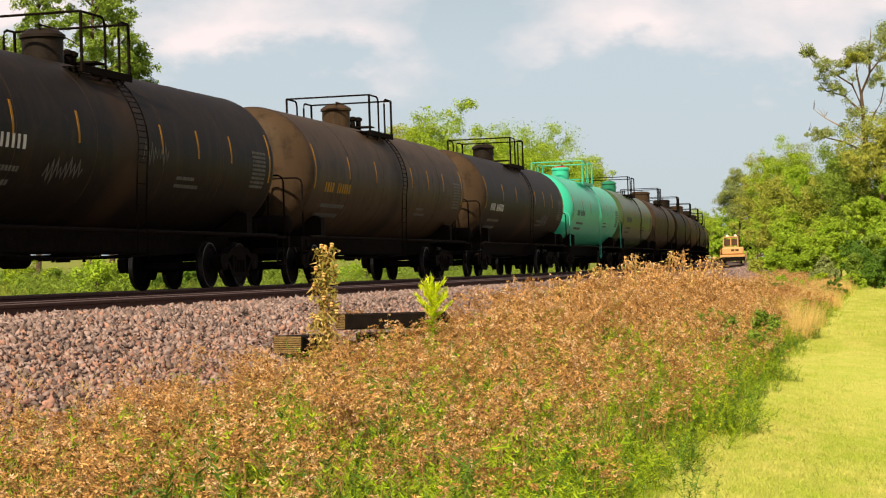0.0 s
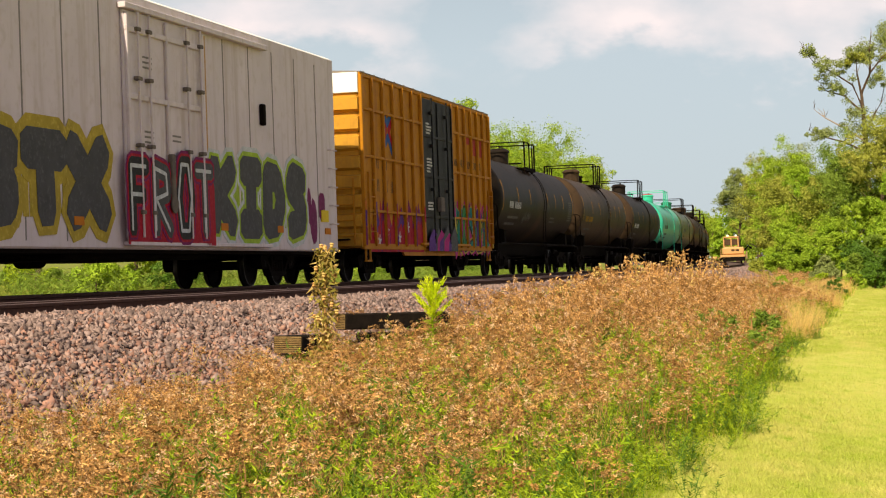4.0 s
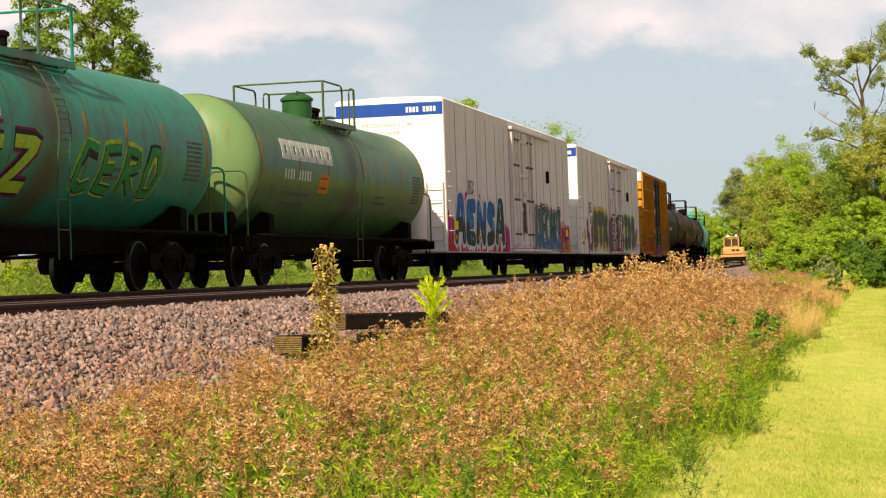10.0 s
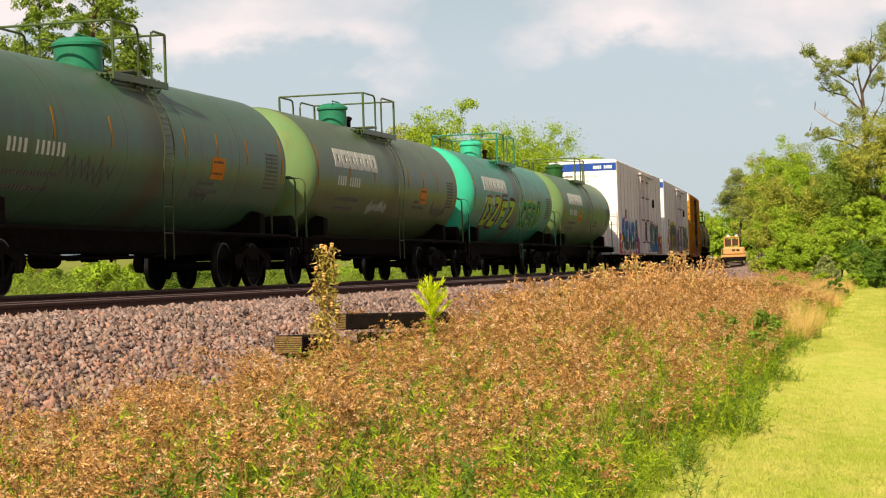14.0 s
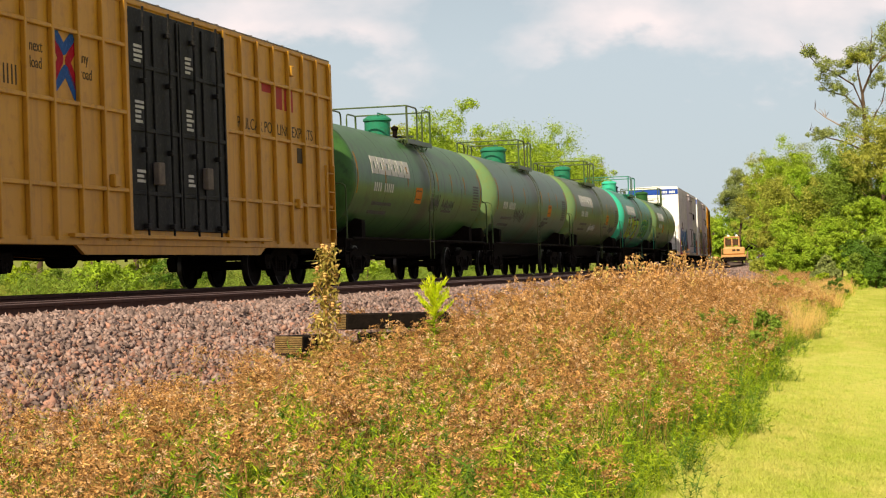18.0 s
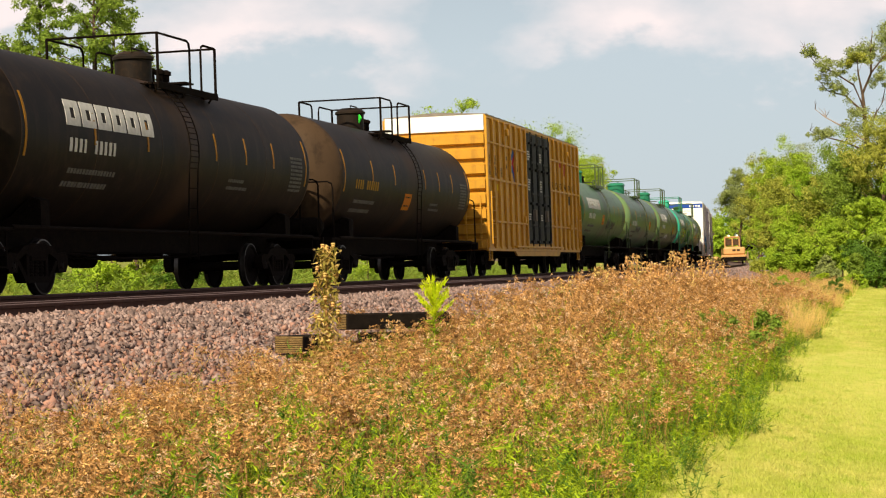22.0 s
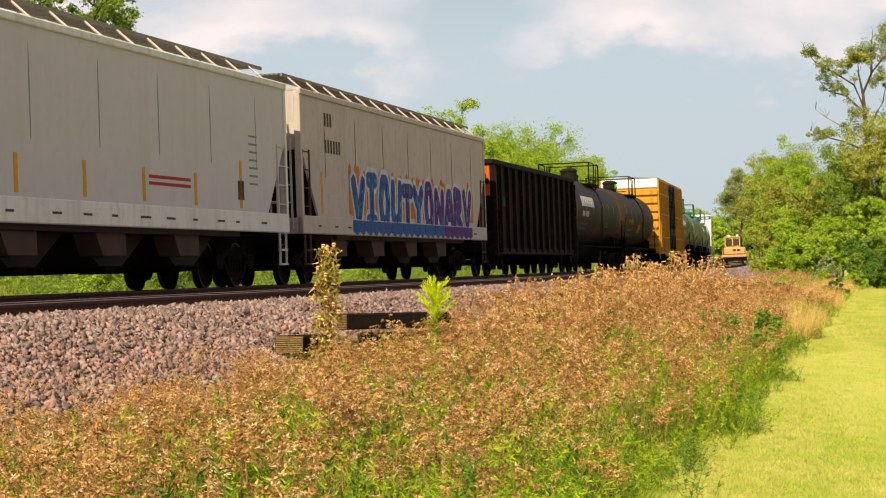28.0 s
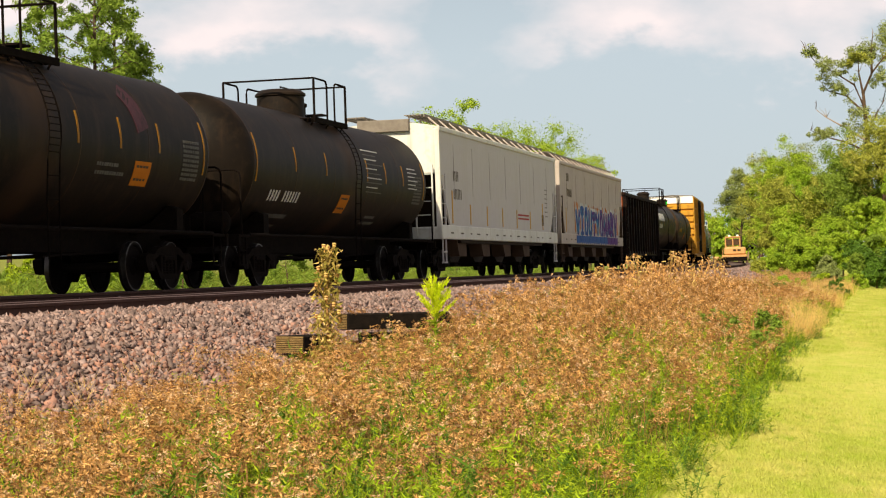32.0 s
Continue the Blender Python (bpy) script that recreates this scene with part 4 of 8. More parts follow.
SPRAY = {"white": spray("white", (0.52, 0.54, 0.56)), "black": spray("black", (0.022, 0.022, 0.022)), "red": spray("red", (0.36, 0.008, 0.025)), "magenta": spray("magenta", (0.40, 0.008, 0.17)),
         "blue": spray("blue", (0.020, 0.085, 0.30)), "cyan": spray("cyan", (0.04, 0.32, 0.46)), "lime": spray("lime", (0.32, 0.45, 0.04)), "green": spray("green", (0.03, 0.21, 0.06)),
         "ochre": spray("ochre", (0.42, 0.31, 0.04)), "orange": spray("orange", (0.50, 0.16, 0.03)), "violet": spray("violet", (0.09, 0.02, 0.19)), "plum": spray("plum", (0.17, 0.012, 0.09)), "grey": spray("grey", (0.070, 0.070, 0.075)), "teal": spray("teal", (0.015, 0.19, 0.16))}


def corrugated_end(half_w, z0, z1, y, out, count, depth):
    """A wall across the car's end with horizontal pressed ribs; out: +1 front, -1 rear."""
    pts = []
    pitch = (z1 - z0) / count
    for k in range(count):
        b = z0 + k * pitch
        pts += [(b + pitch * 0.02, 0.0), (b + pitch * 0.14, depth), (b + pitch * 0.72, depth), (b + pitch * 0.80, 0.0)]
    pts.append((z1, 0.0))
    sh = Shape()
    rings = []
    for x in (-half_w, half_w):
        rings.append([(x, y + out * d, z) for z, d in pts] + [(x, y - out * 0.08, z1), (x, y - out * 0.08, z0 + pitch * 0.02)])
    return sh.ring_loft(rings)


def add_end_ladder(car, h, x, z0, z1, mat, side=-1, y_out=0.10):
    y = side * (h + y_out)
    sh, heights = Shape(), []
    for xx in (x - 0.24, x + 0.24):
        sh.box(xx - 0.02, xx + 0.02, y - 0.02, y + 0.02, z0, z1)
        for z in (z0 + 0.05, z1 - 0.05):
            sh.box(xx - 0.015, xx + 0.015, min(y, side * h), max(y, side * h), z - 0.02, z + 0.02)
    z = z0 + 0.2
    while z < z1 - 0.02:
        heights.append(z)
        z += 0.38
    ladder = part("end_ladder", sh, mat, car)
    rung = shared(("end_rung", mat.name), lambda: Shape().tube([(-0.24, 0, 0), (0.24, 0, 0)], 0.015, 5).mesh("rung", [mat], 40))
    for z in heights:
        part("rung", rung, mat, ladder).matrix_basis = Matrix.Translation((x, y, z))


def box_car(label, length, paint, height=5.12, door=None, double=True, posts=0.95, group="freight train", end_top=WHITE_END, seed=1, rail_z=(1.72, 3.05, 4.20)):
    """A high boxcar with outside posts, belt rails and plug doors."""
    car = thing("box_car", label, "boxcar", group)
    h, w = length / 2, 1.58
    d0, d1 = door
    zb, zt = 0.80, height - 0.12
    for side in (-1, 1):
        x0, x1 = sorted((side * w, side * (w - 0.06)))
        wall = part("side_wall", Shape().prism([(-h, zb), (-h * 0.50, zb), (-h * 0.46, zb - 0.17), (h * 0.46, zb - 0.17), (h * 0.50, zb), (h, zb), (h, zt), (-h, zt)], x0, x1), paint, car)
        ys = []
        for a, b in ((-h + 0.05, d0), (d1, h - 0.05)):
            n = max(2, round((b - a) / posts))
            ys += [(a + (b - a) * k / n, k in (0, n)) for k in range(n + 1)]
        xo0, xo1 = sorted((side * w, side * (w + 0.085)))
        for y, edge in ys:
            part("side_post", Shape().box(xo0, xo1, y - (0.07 if edge else 0.045), y + (0.07 if edge else 0.045), zb + 0.06, zt - 0.02, 0.012), paint, wall)
        for z in rail_z:
            for a, b in ((-h + 0.05, d0), (d1, h - 0.05)):
                part("belt_rail", Shape().box(*sorted((side * w, side * (w + 0.072))), a, b, z - 0.035, z + 0.035, 0.01), paint, wall)
        part("top_chord", Shape().box(*sorted((side * (w - 0.03), side * (w + 0.05))), -h, h, zt - 0.06, zt + 0.06, 0.015), paint, car)
        part("side_sill", Shape().box(*sorted((side * (w - 0.05), side * (w + 0.03))), -h, h, zb - 0.02, zb + 0.12, 0.01), paint, car)
        leaves = ((d0 + 0.02, (d0 + d1) / 2 - 0.02), ((d0 + d1) / 2 + 0.02, d1 - 0.02)) if double else ((d0 + 0.02, d1 - 0.02),)
        for a, b in leaves:
            door_part = part("door", Shape().box(*sorted((side * (w + 0.005), side * (w + 0.05))), a, b, zb + 0.25, zt - 0.10, 0.012), BLACK_DOOR, car, "black ribbed plug door")
            for k in range(3):
                y = a + 0.05 + (b - a - 0.10) * k / 2
                part("door_rib", Shape().box(*sorted((side * (w + 0.05), side * (w + 0.085))), y - 0.04, y + 0.04, zb + 0.30, zt - 0.16, 0.012), BLACK_DOOR, door_part)
            for z in (zb + 0.9, zb + 2.0, zb + 3.1):
                part("door_rail", Shape().box(*sorted((side * (w + 0.05), side * (w + 0.08))), a, b, z - 0.04, z + 0.04, 0.01), BLACK_DOOR, door_part)
            for y in (a + (b - a) * 0.26, a + (b - a) * 0.76):
                part("locking_rod", Shape().tube([(side * (w + 0.12), y, zb + 0.16), (side * (w + 0.12), y, zt - 0.06)], 0.024, 6), BLACK_DOOR, door_part)
                for z in (zb + 0.28, zb + 1.6, zb + 2.8, zb + 3.7):
                    part("rod_bracket", shared(("rod_bracket", side), lambda: Shape().box(*sorted((side * (w + 0.05), side * (w + 0.15))), -0.07, 0.07, 0, 0.09, 0.01).mesh("rod_bracket", [BLACK_DOOR], 30)), None, door_part).matrix_basis = Matrix.Translation((0, y, z))
            part("lock_box", Shape().box(*sorted((side * (w + 0.05), side * (w + 0.17))), a + (b - a) * 0.44, a + (b - a) * 0.56, zb + 1.05, zb + 1.45, 0.015), DOOR_ROD, door_part, "grey lock lever box")
            if side > 0:
                rng = random.Random(seed + int(10 * a))
                for zz, n in ((zb + 3.42, 5), (zb + 2.45, 5), (zb + 1.25, 3)):
                    sh = Shape()
                    for k in range(n):
                        sh.box(w + 0.05, w + 0.054, a + (b - a) * 0.14, a + (b - a) * rng.uniform(0.24, 0.34), zz - k * 0.085, zz - k * 0.085 + 0.05)
                    part("door_print", sh, WHITE_MARK, door_part)
        part("door_track", Shape().box(*sorted((side * w, side * (w + 0.12))), d0 - (d1 - d0) * (0.5 if double else 0.1), d1 + (d1 - d0) * 0.5, zb + 0.10, zb + 0.17, 0.01), paint, car)
    for side in (-1, 1):
        e = part("end_wall", corrugated_end(w, zb, zt - 0.46, side * h, side, 8, 0.13), YELLOW_CAR, car, "pressed steel end with horizontal ribs")
        part("end_cap", Shape().box(-w, w, *sorted((side * h - side * 0.06, side * (h + 0.07))), zt - 0.46, zt + 0.03, 0.012), end_top, car, "white painted band under the roof")
        add_end_ladder(car, h, 1.18, zb + 0.10, 2.5, paint, side, 0.16)
        part("crossover_walk", Shape().box(-1.3, 1.3, *sorted((side * h, side * (h + 0.32))), zb + 0.20, zb + 0.24, 0.005), RUNNING_STEEL, car)
        for x in (-1, 1):
            lad = ladder_mesh_flat(side * (h - 0.75), side * (h - 0.20), zb + 0.2, zb + 1.85, x * (w + 0.10), 0.42)
            part("side_ladder", lad, paint, car)
            st = Shape()
            for yy in (h - 0.62, h - 0.22):
                st.box(x * w - 0.02, x * w + 0.02, side * yy - 0.02, side * yy + 0.02, 0.50, zb)
            st.box(x * w - 0.04, x * w + 0.04, *sorted((side * (h - 0.62), side * (h - 0.22))), 0.48, 0.52)
            part("step", st, paint, car)
    roof = Shape().prism([(-w - 0.05, zt + 0.03), (w + 0.05, zt + 0.03), (w + 0.05, zt + 0.06), (0, zt + 0.15), (-w - 0.05, zt + 0.06)], -h, h, plane="xz")
    part("roof", roof, GRATING, car, "galvanised steel roof")
    for k in range(int(length / 1.0)):
        y = -h + 0.5 + k
        part("roof_rib", shared("roof_rib", lambda: Shape().prism([(-1.6, 0.06), (0, 0.15), (1.6, 0.06), (1.6, 0.09), (0, 0.185), (-1.6, 0.09)], -0.03, 0.03, plane="xz").mesh("roof_rib", [GRATING], 0)), None, car).matrix_basis = Matrix.Translation((0, y, zt))
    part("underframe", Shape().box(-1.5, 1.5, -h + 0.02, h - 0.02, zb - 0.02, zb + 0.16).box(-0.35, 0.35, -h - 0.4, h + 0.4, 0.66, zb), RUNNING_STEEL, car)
    add_brake_gear(car, h - 3.6)
    for y in (-h + 2.3, h - 2.3):
        add_truck(car, y)
    add_couplers(car, h + 0.62)
    return car


def reefer_car(label, length=22.0, seed=1):
    """A long smooth-sided insulated boxcar with plug doors."""
    car = thing("refrigerator_car", label, "boxcar", "freight train")
    h, w, zb, zt = length / 2, 1.60, 0.72, 5.12
    part("body", Shape().box(-w, w, -h, h, zb, zt, 0.03), [WHITE_CAR], car, "smooth insulated steel body")
    part("roof", Shape().prism([(-w, zt - 0.02), (w, zt - 0.02), (w * 0.93, zt + 0.05), (0, zt + 0.10), (-w * 0.93, zt + 0.05)], -h + 0.03, h - 0.03, plane="xz"), WHITE_END, car)
    for side in (-1, 1):
        # Whiter paint than the body: sun on the end is put into the colour.
        part("end_panel", Shape().box(-w + 0.02, w - 0.02, *sorted((side * h, side * (h + 0.012))), zb + 0.05, zt - 0.02, 0.004), WHITE_END, car, "white end panel in a paint lightened for sun")
        part("end_band", Shape().box(-w + 0.03, w - 0.03, *sorted((side * (h + 0.012), side * (h + 0.017))), zt - 0.46, zt - 0.10), BLUE_BAND, car, "blue painted band")
        for k in range(9):
            if k != 4:
                part("end_mark", Shape().box(0.50 + k * 0.10, 0.57 + k * 0.10, *sorted((side * (h + 0.017), side * (h + 0.021))), zt - 0.37, zt - 0.22), WHITE_END, car)
        part("end_door", Shape().box(-0.2, 0.55, *sorted((side * h, side * (h + 0.30))), zb + 0.02, zb + 0.5, 0.03).box(-0.9, 0.9, *sorted((side * h, side * (h + 0.35))), zb + 0.34, zb + 0.40), RUNNING_STEEL, car)
        add_end_ladder(car, h, 1.28, zb + 0.15, 2.75, WHITE_CAR if side < 0 else RUNNING_STEEL, side, 0.12)
        add_end_ladder(car, h, -1.28, zb + 0.15, 2.75, WHITE_CAR, side, 0.12)
        for x in (-1, 1):
            for k in range(5):
                z = zb + 0.62 + k * 0.42
                part("grab_iron", Shape().tube([(x * w, side * (h - 0.62), z), (x * (w + 0.08), side * (h - 0.62), z), (x * (w + 0.08), side * (h - 0.18), z), (x * w, side * (h - 0.18), z)], 0.016, 5), WHITE_CAR, car)
            st = Shape()
            for yy in (h - 0.62, h - 0.2):
                st.box(x * (w - 0.03) - 0.02, x * (w - 0.03) + 0.02, side * yy - 0.02, side * yy + 0.02, 0.45, zb)
            st.box(x * (w - 0.03) - 0.04, x * (w - 0.03) + 0.04, *sorted((side * (h - 0.62), side * (h - 0.2))), 0.43, 0.47)
            part("step", st, RUNNING_STEEL, car)
    part("end_drum", Shape().lathe([(0.1, zb + 0.3), (0.34, zb + 0.32), (0.36, zb + 1.75), (0.30, zb + 1.95), (0.08, zb + 2.05)], "z", (0.75, -h - 0.44, 0), 20), WHITE_CAR, car, "upright grey drum by the end wall")
    for side in (-1, 1):
        y = -h + 1.4
        while y < h - 0.7:
            if not (-1.5 < y < 2.5):
                part("panel_seam", Shape().box(*sorted((side * w, side * (w + 0.006))), y - 0.02, y + 0.02, zb + 0.12, zt - 0.25), SEAM, car)
            y += 1.475
        d0, d1 = -1.35, 2.35
        dr = part("door", Shape().box(*sorted((side * w, side * (w + 0.07))), d0, d1, zb + 0.16, zt - 0.30, 0.02), WHITE_CAR, car, "white plug door with locking bars")
        for y in (d0 + 0.06, (d0 + d1) / 2, d1 - 0.06):
            part("door_rib", Shape().box(*sorted((side * (w + 0.07), side * (w + 0.13))), y - 0.05, y + 0.05, zb + 0.2, zt - 0.35, 0.012), WHITE_CAR, dr)
        for k in range(4):
            z = zb + 0.32 + k * 1.15
            part("door_rail", Shape().box(*sorted((side * (w + 0.07), side * (w + 0.12))), d0, d1, z - 0.05, z + 0.05, 0.012), WHITE_CAR, dr)
        for y in (d0 + 0.45, d0 + 0.95, d1 - 0.95, d1 - 0.25):
            part("locking_rod", Shape().tube([(side * (w + 0.15), y, zb + 0.2), (side * (w + 0.15), y, zt - 0.32)], 0.024, 6), WHITE_CAR, dr)
            for z in (zb + 0.6, zb + 1.75, zb + 2.9, zb + 3.75):
                part("rod_bracket", shared(("reefer_bracket", side), lambda: Shape().box(*sorted((side * (w + 0.08), side * (w + 0.18))), -0.09, 0.09, 0, 0.07, 0.01).mesh("rod_bracket", [DOOR_ROD], 30)), None, dr).matrix_basis = Matrix.Translation((0, y, z))
        part("lock_lever", Shape().box(*sorted((side * (w + 0.10), side * (w + 0.19))), 0.42, 0.58, zb + 0.75, zb + 1.7, 0.015).lathe([(0.05, side * (w + 0.1)), (0.16, side * (w + 0.17)), (0.16, side * (w + 0.19)), (0.05, side * (w + 0.2))], "x", (0, 0.5, zb + 0.8), 14), DOOR_ROD, dr, "grimy lock lever")
        part("door_track", Shape().box(*sorted((side * w, side * (w + 0.16))), d0 - 0.1, d1 + 3.6, zt - 0.30, zt - 0.20, 0.01), WHITE_CAR, car)
        part("door_track", Shape().box(*sorted((side * w, side * (w + 0.14))), d0 - 0.1, d1 + 3.6, zb + 0.06, zb + 0.13, 0.01), WHITE_CAR, car)
        part("door_stop", Shape().box(*sorted((side * w, side * (w + 0.10))), d1 + 3.40, d1 + 3.56, 3.28, 3.72, 0.02), RUNNING_STEEL, car)
        for k in range(7):
            y = -h + 0.8 + k * (length - 1.8) / 6
            part("reflector", Shape().box(*sorted((side * w, side * (w + 0.026))), y, y + 0.38, zb + 0.38, zb + 0.52), ORANGE_CARD, car)
        part("yellow_card", Shape().box(*sorted((side * w, side * (w + 0.026))), -h + 0.85, -h + 1.35, zb + 0.66, zb + 0.92), YELLOW_CARD, car)
        part("yellow_card", Shape().box(*sorted((side * w, side * (w + 0.026))), h - 1.25, h - 0.75, zb + 0.66, zb + 0.92), YELLOW_CARD, car)
    letters("JRSX", 0.64, DARK_MARK, car, (w + 0.003, -h + 3.0, 2.46), "side", 0.66)
    for k in range(4):
        part("side_mark", Shape().box(w + 0.001, w + 0.005, -h + 3.3 + k * 0.27, -h + 3.3 + k * 0.27 + 0.12, 1.98, 2.30), DARK_MARK, car)
    part("rust_run", Shape().box(w + 0.0005, w + 0.003, 2.50, 2.74, zb + 0.3, zt - 0.34), RUST_RUN, car, "ochre rust run beside the door")
    for y, z, rows in ((-0.55, 4.05, 3), (-0.55, 2.75, 4), (0.75, 2.75, 2), (-0.55, 1.55, 3)):
        for k in range(rows):
            part("door_print", Shape().box(w + 0.0705, w + 0.074, y, y + 0.42, z - 0.09 * k, z - 0.09 * k + 0.035), SEAM, car)
    part("underframe", Shape().box(-1.5, 1.5, -h + 0.05, h - 0.05, zb - 0.06, zb + 0.02).box(-0.38, 0.38, -h - 0.45, h + 0.45, 0.60, 0.95, 0.02).box(-1.2, 1.2, -3.0, 3.5, 0.56, 0.70, 0.05), RUNNING_STEEL, car)
    add_brake_gear(car, h - 4)
    for y in (-h + 2.9, h - 2.9):
        add_truck(car, y)
    add_couplers(car, h + 0.75)
    return car


def hopper_car(label, length, paint, seed=1):
    """A covered hopper: tall flat sides, sloped ends behind open corner posts, four chutes and a roof walk."""
    car = thing("covered_hopper_car", label, "hopper car", "freight train")
    h, w, zt, zs = length / 2, 1.58, 4.20, 1.50
    poly = [(-h + 0.12, zt), (h - 0.12, zt), (h - 0.12, 2.95), (h - 1.25, zs), (-h + 1.25, zs), (-h + 0.12, 2.95)]
    for side in (-1, 1):
        part("side_sheet", Shape().prism(poly, *sorted((side * (w - 0.05), side * w))), paint, car, "tall flat steel side")
        part("side_sill", Shape().box(*sorted((side * (w - 0.08), side * (w + 0.035))), -h, h, 1.10, zs, 0.02), HOPPER_WHITE if paint is HOPPER_GREY else paint, car)
        part("top_chord", Shape().box(*sorted((side * (w - 0.06), side * (w + 0.05))), -h, h, zt - 0.07, zt + 0.07, 0.02), HOPPER_WHITE if paint is HOPPER_GREY else paint, car)
        for end in (-1, 1):
            part("corner_post", Shape().box(*sorted((side * (w - 0.12), side * (w + 0.03))), *sorted((end * h, end * (h - 0.13))), 1.10, zt, 0.015), HOPPER_WHITE if paint is HOPPER_GREY else paint, car)
            lad = ladder_mesh_flat(end * (h - 0.62), end * (h - 0.12), 1.5, 2.95, side * (w - 0.02), 0.40)
            part("side_ladder", lad, HOPPER_GREY if paint is HOPPER_GREY else HOPPER_WEB, car)
            st = Shape()
            for yy in (h - 0.58, h - 0.18):
                st.box(side * w - 0.02, side * w + 0.02, end * yy - 0.02, end * yy + 0.02, 0.42, 1.12)
            for z in (0.42, 0.72):
                st.box(side * w - 0.04, side * w + 0.04, *sorted((end * (h - 0.58), end * (h - 0.18))), z, z + 0.04)
            part("step", st, HOPPER_GREY if paint is HOPPER_GREY else HOPPER_WEB, car)
        y = -h + 1.5
        k = 0
        while y < h - 1.3:
            tall = k in (0, 6)
            part("reflector_stripe", Shape().box(*sorted((side * w, side * (w + 0.006))), y, y + 0.13, zs + 0.06, zs + (1.0 if tall else 0.66)), STRIPE, car)
            y += (length - 3.2) / 6.5
            k += 1
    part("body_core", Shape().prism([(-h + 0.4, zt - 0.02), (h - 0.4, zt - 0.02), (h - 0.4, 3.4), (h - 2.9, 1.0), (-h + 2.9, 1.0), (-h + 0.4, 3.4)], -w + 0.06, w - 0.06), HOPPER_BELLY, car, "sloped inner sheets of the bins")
    for end in (-1, 1):
        ew = HOPPER_WHITE if paint is HOPPER_GREY else paint
        part("end_sheet", Shape().box(-w + 0.05, w - 0.05, *sorted((end * (h - 0.36), end * (h - 0.10))), 2.95, zt + 0.06, 0.02), ew, car)
        part("end_frame", Shape().box(-w + 0.02, w - 0.02, *sorted((end * h, end * (h - 0.10))), 1.10, 1.45, 0.02).box(-0.12, 0.12, *sorted((end * (h - 0.05), end * (h - 0.15))), 1.4, 3.0), ew, car)
        part("end_deck", Shape().box(-1.45, 1.45, *sorted((end * (h - 0.05), end * (h - 1.3))), 1.08, 1.14), RUNNING_STEEL, car)
        part("crossover_vent", Shape().box(-0.75, 0.75, *sorted((end * (h + 0.02), end * (h - 0.10))), zt - 0.05, zt + 0.30, 0.02), GRATING, car, "louvred end platform under the roof walk")
        add_end_ladder(car, h, 1.15, 1.2, 3.2, ew, end, 0.08)
    arch = [(-w, zt + 0.02), (w, zt + 0.02), (w, zt + 0.06), (w * 0.72, zt + 0.15), (w * 0.36, zt + 0.21), (0, zt + 0.24), (-w * 0.36, zt + 0.21), (-w * 0.72, zt + 0.15), (-w, zt + 0.06)]
    part("roof", Shape().prism(arch, -h + 0.1, h - 0.1, plane="xz"), HOPPER_WHITE if paint is HOPPER_GREY else paint, car)
    for side in (-1, 1):
        walk_sh = Shape()
        walk_sh.box(*sorted((side * 1.13, side * 1.17)), -h + 0.2, h - 0.2, zt + 0.36, zt + 0.43)
        roof_walk = part("roof_walk", walk_sh, GRATING, car, "steel grating roof walk")
        plank = shared(("walk_plank", h), lambda: Shape().box(-0.04, 0.04, -h + 0.2, h - 0.2, 0, 0.03).mesh("plank", [GRATING], 0))
        for k in range(5):
            part("plank", plank, GRATING, roof_walk).matrix_basis = Matrix.Translation((side * (0.62 + k * 0.105), 0, zt + 0.40))
        k = 0
        y = -h + 0.6
        while y < h - 0.3:
            part("walk_bracket", shared(("bracket", side), lambda: Shape().tube([(side * 1.14, 0, zt + 0.39), (side * 1.50, 0, zt + 0.07)], 0.022, 5).mesh("walk_bracket", [HOPPER_TAN], 30)), None, car).matrix_basis = Matrix.Translation((0, y, 0))
            part("walk_post", shared(("walk_post", side), lambda: Shape().tube([(side * 0.62, 0, zt + 0.40), (side * 0.62, 0, zt + 0.15)], 0.022, 5).mesh("walk_post", [HOPPER_TAN], 30)), None, car).matrix_basis = Matrix.Translation((0, y, 0))
            y += 1.36
    lid = shared("hopper_hatch", lambda: Shape().box(-0.5, 0.5, -0.75, 0.75, zt + 0.20, zt + 0.33, 0.04).mesh("hatch_cover", [HOPPER_WHITE], 30))
    for k in range(8):
        part("hatch_cover", lid, None, car).matrix_basis = Matrix.Translation((0, -h + 1.6 + k * (length - 3.2) / 7, 0))
    for k in range(7):
        y = -h + 1.9 + k * (length - 3.8) / 6
        part("panel_seam", Shape().prism([(y - 0.012, zs + 0.9), (y + 0.012, zs + 0.9), (y + 0.022, zt - 0.9), (y + 0.006, zt - 0.35), (y - 0.006, zt - 0.35), (y - 0.02, zt - 0.8)], w, w + 0.003), HOPPER_WEB if paint is HOPPER_TAN else SEAM, car)
    pitch = (length - 5.4) / 4
    for k in range(4):
        y = -h + 2.7 + (k + 0.5) * pitch
        part("chute", Shape().prism([(y - pitch * 0.5, 1.10), (y + pitch * 0.5, 1.10), (y + 0.42, 0.42), (y - 0.42, 0.42)], -0.95, 0.95), HOPPER_BELLY, car, "dirty sloped discharge chute, colour darkened for shade")
        for side in (-1, 1):
            part("chute_web", Shape().prism([(y - pitch * 0.5, 1.10), (y - pitch * 0.12, 1.10), (y - 0.40, 0.62), (y - pitch * 0.40, 0.62)], *sorted((side * 1.0, side * 1.42))), HOPPER_WEB, car, "dusty tan chute side")
        part("gate", Shape().box(-1.05, 1.05, y - 0.45, y + 0.45, 0.34, 0.45, 0.02).tube([(-1.3, y, 0.40), (1.3, y, 0.40)], 0.03, 6), RUNNING_STEEL, car)
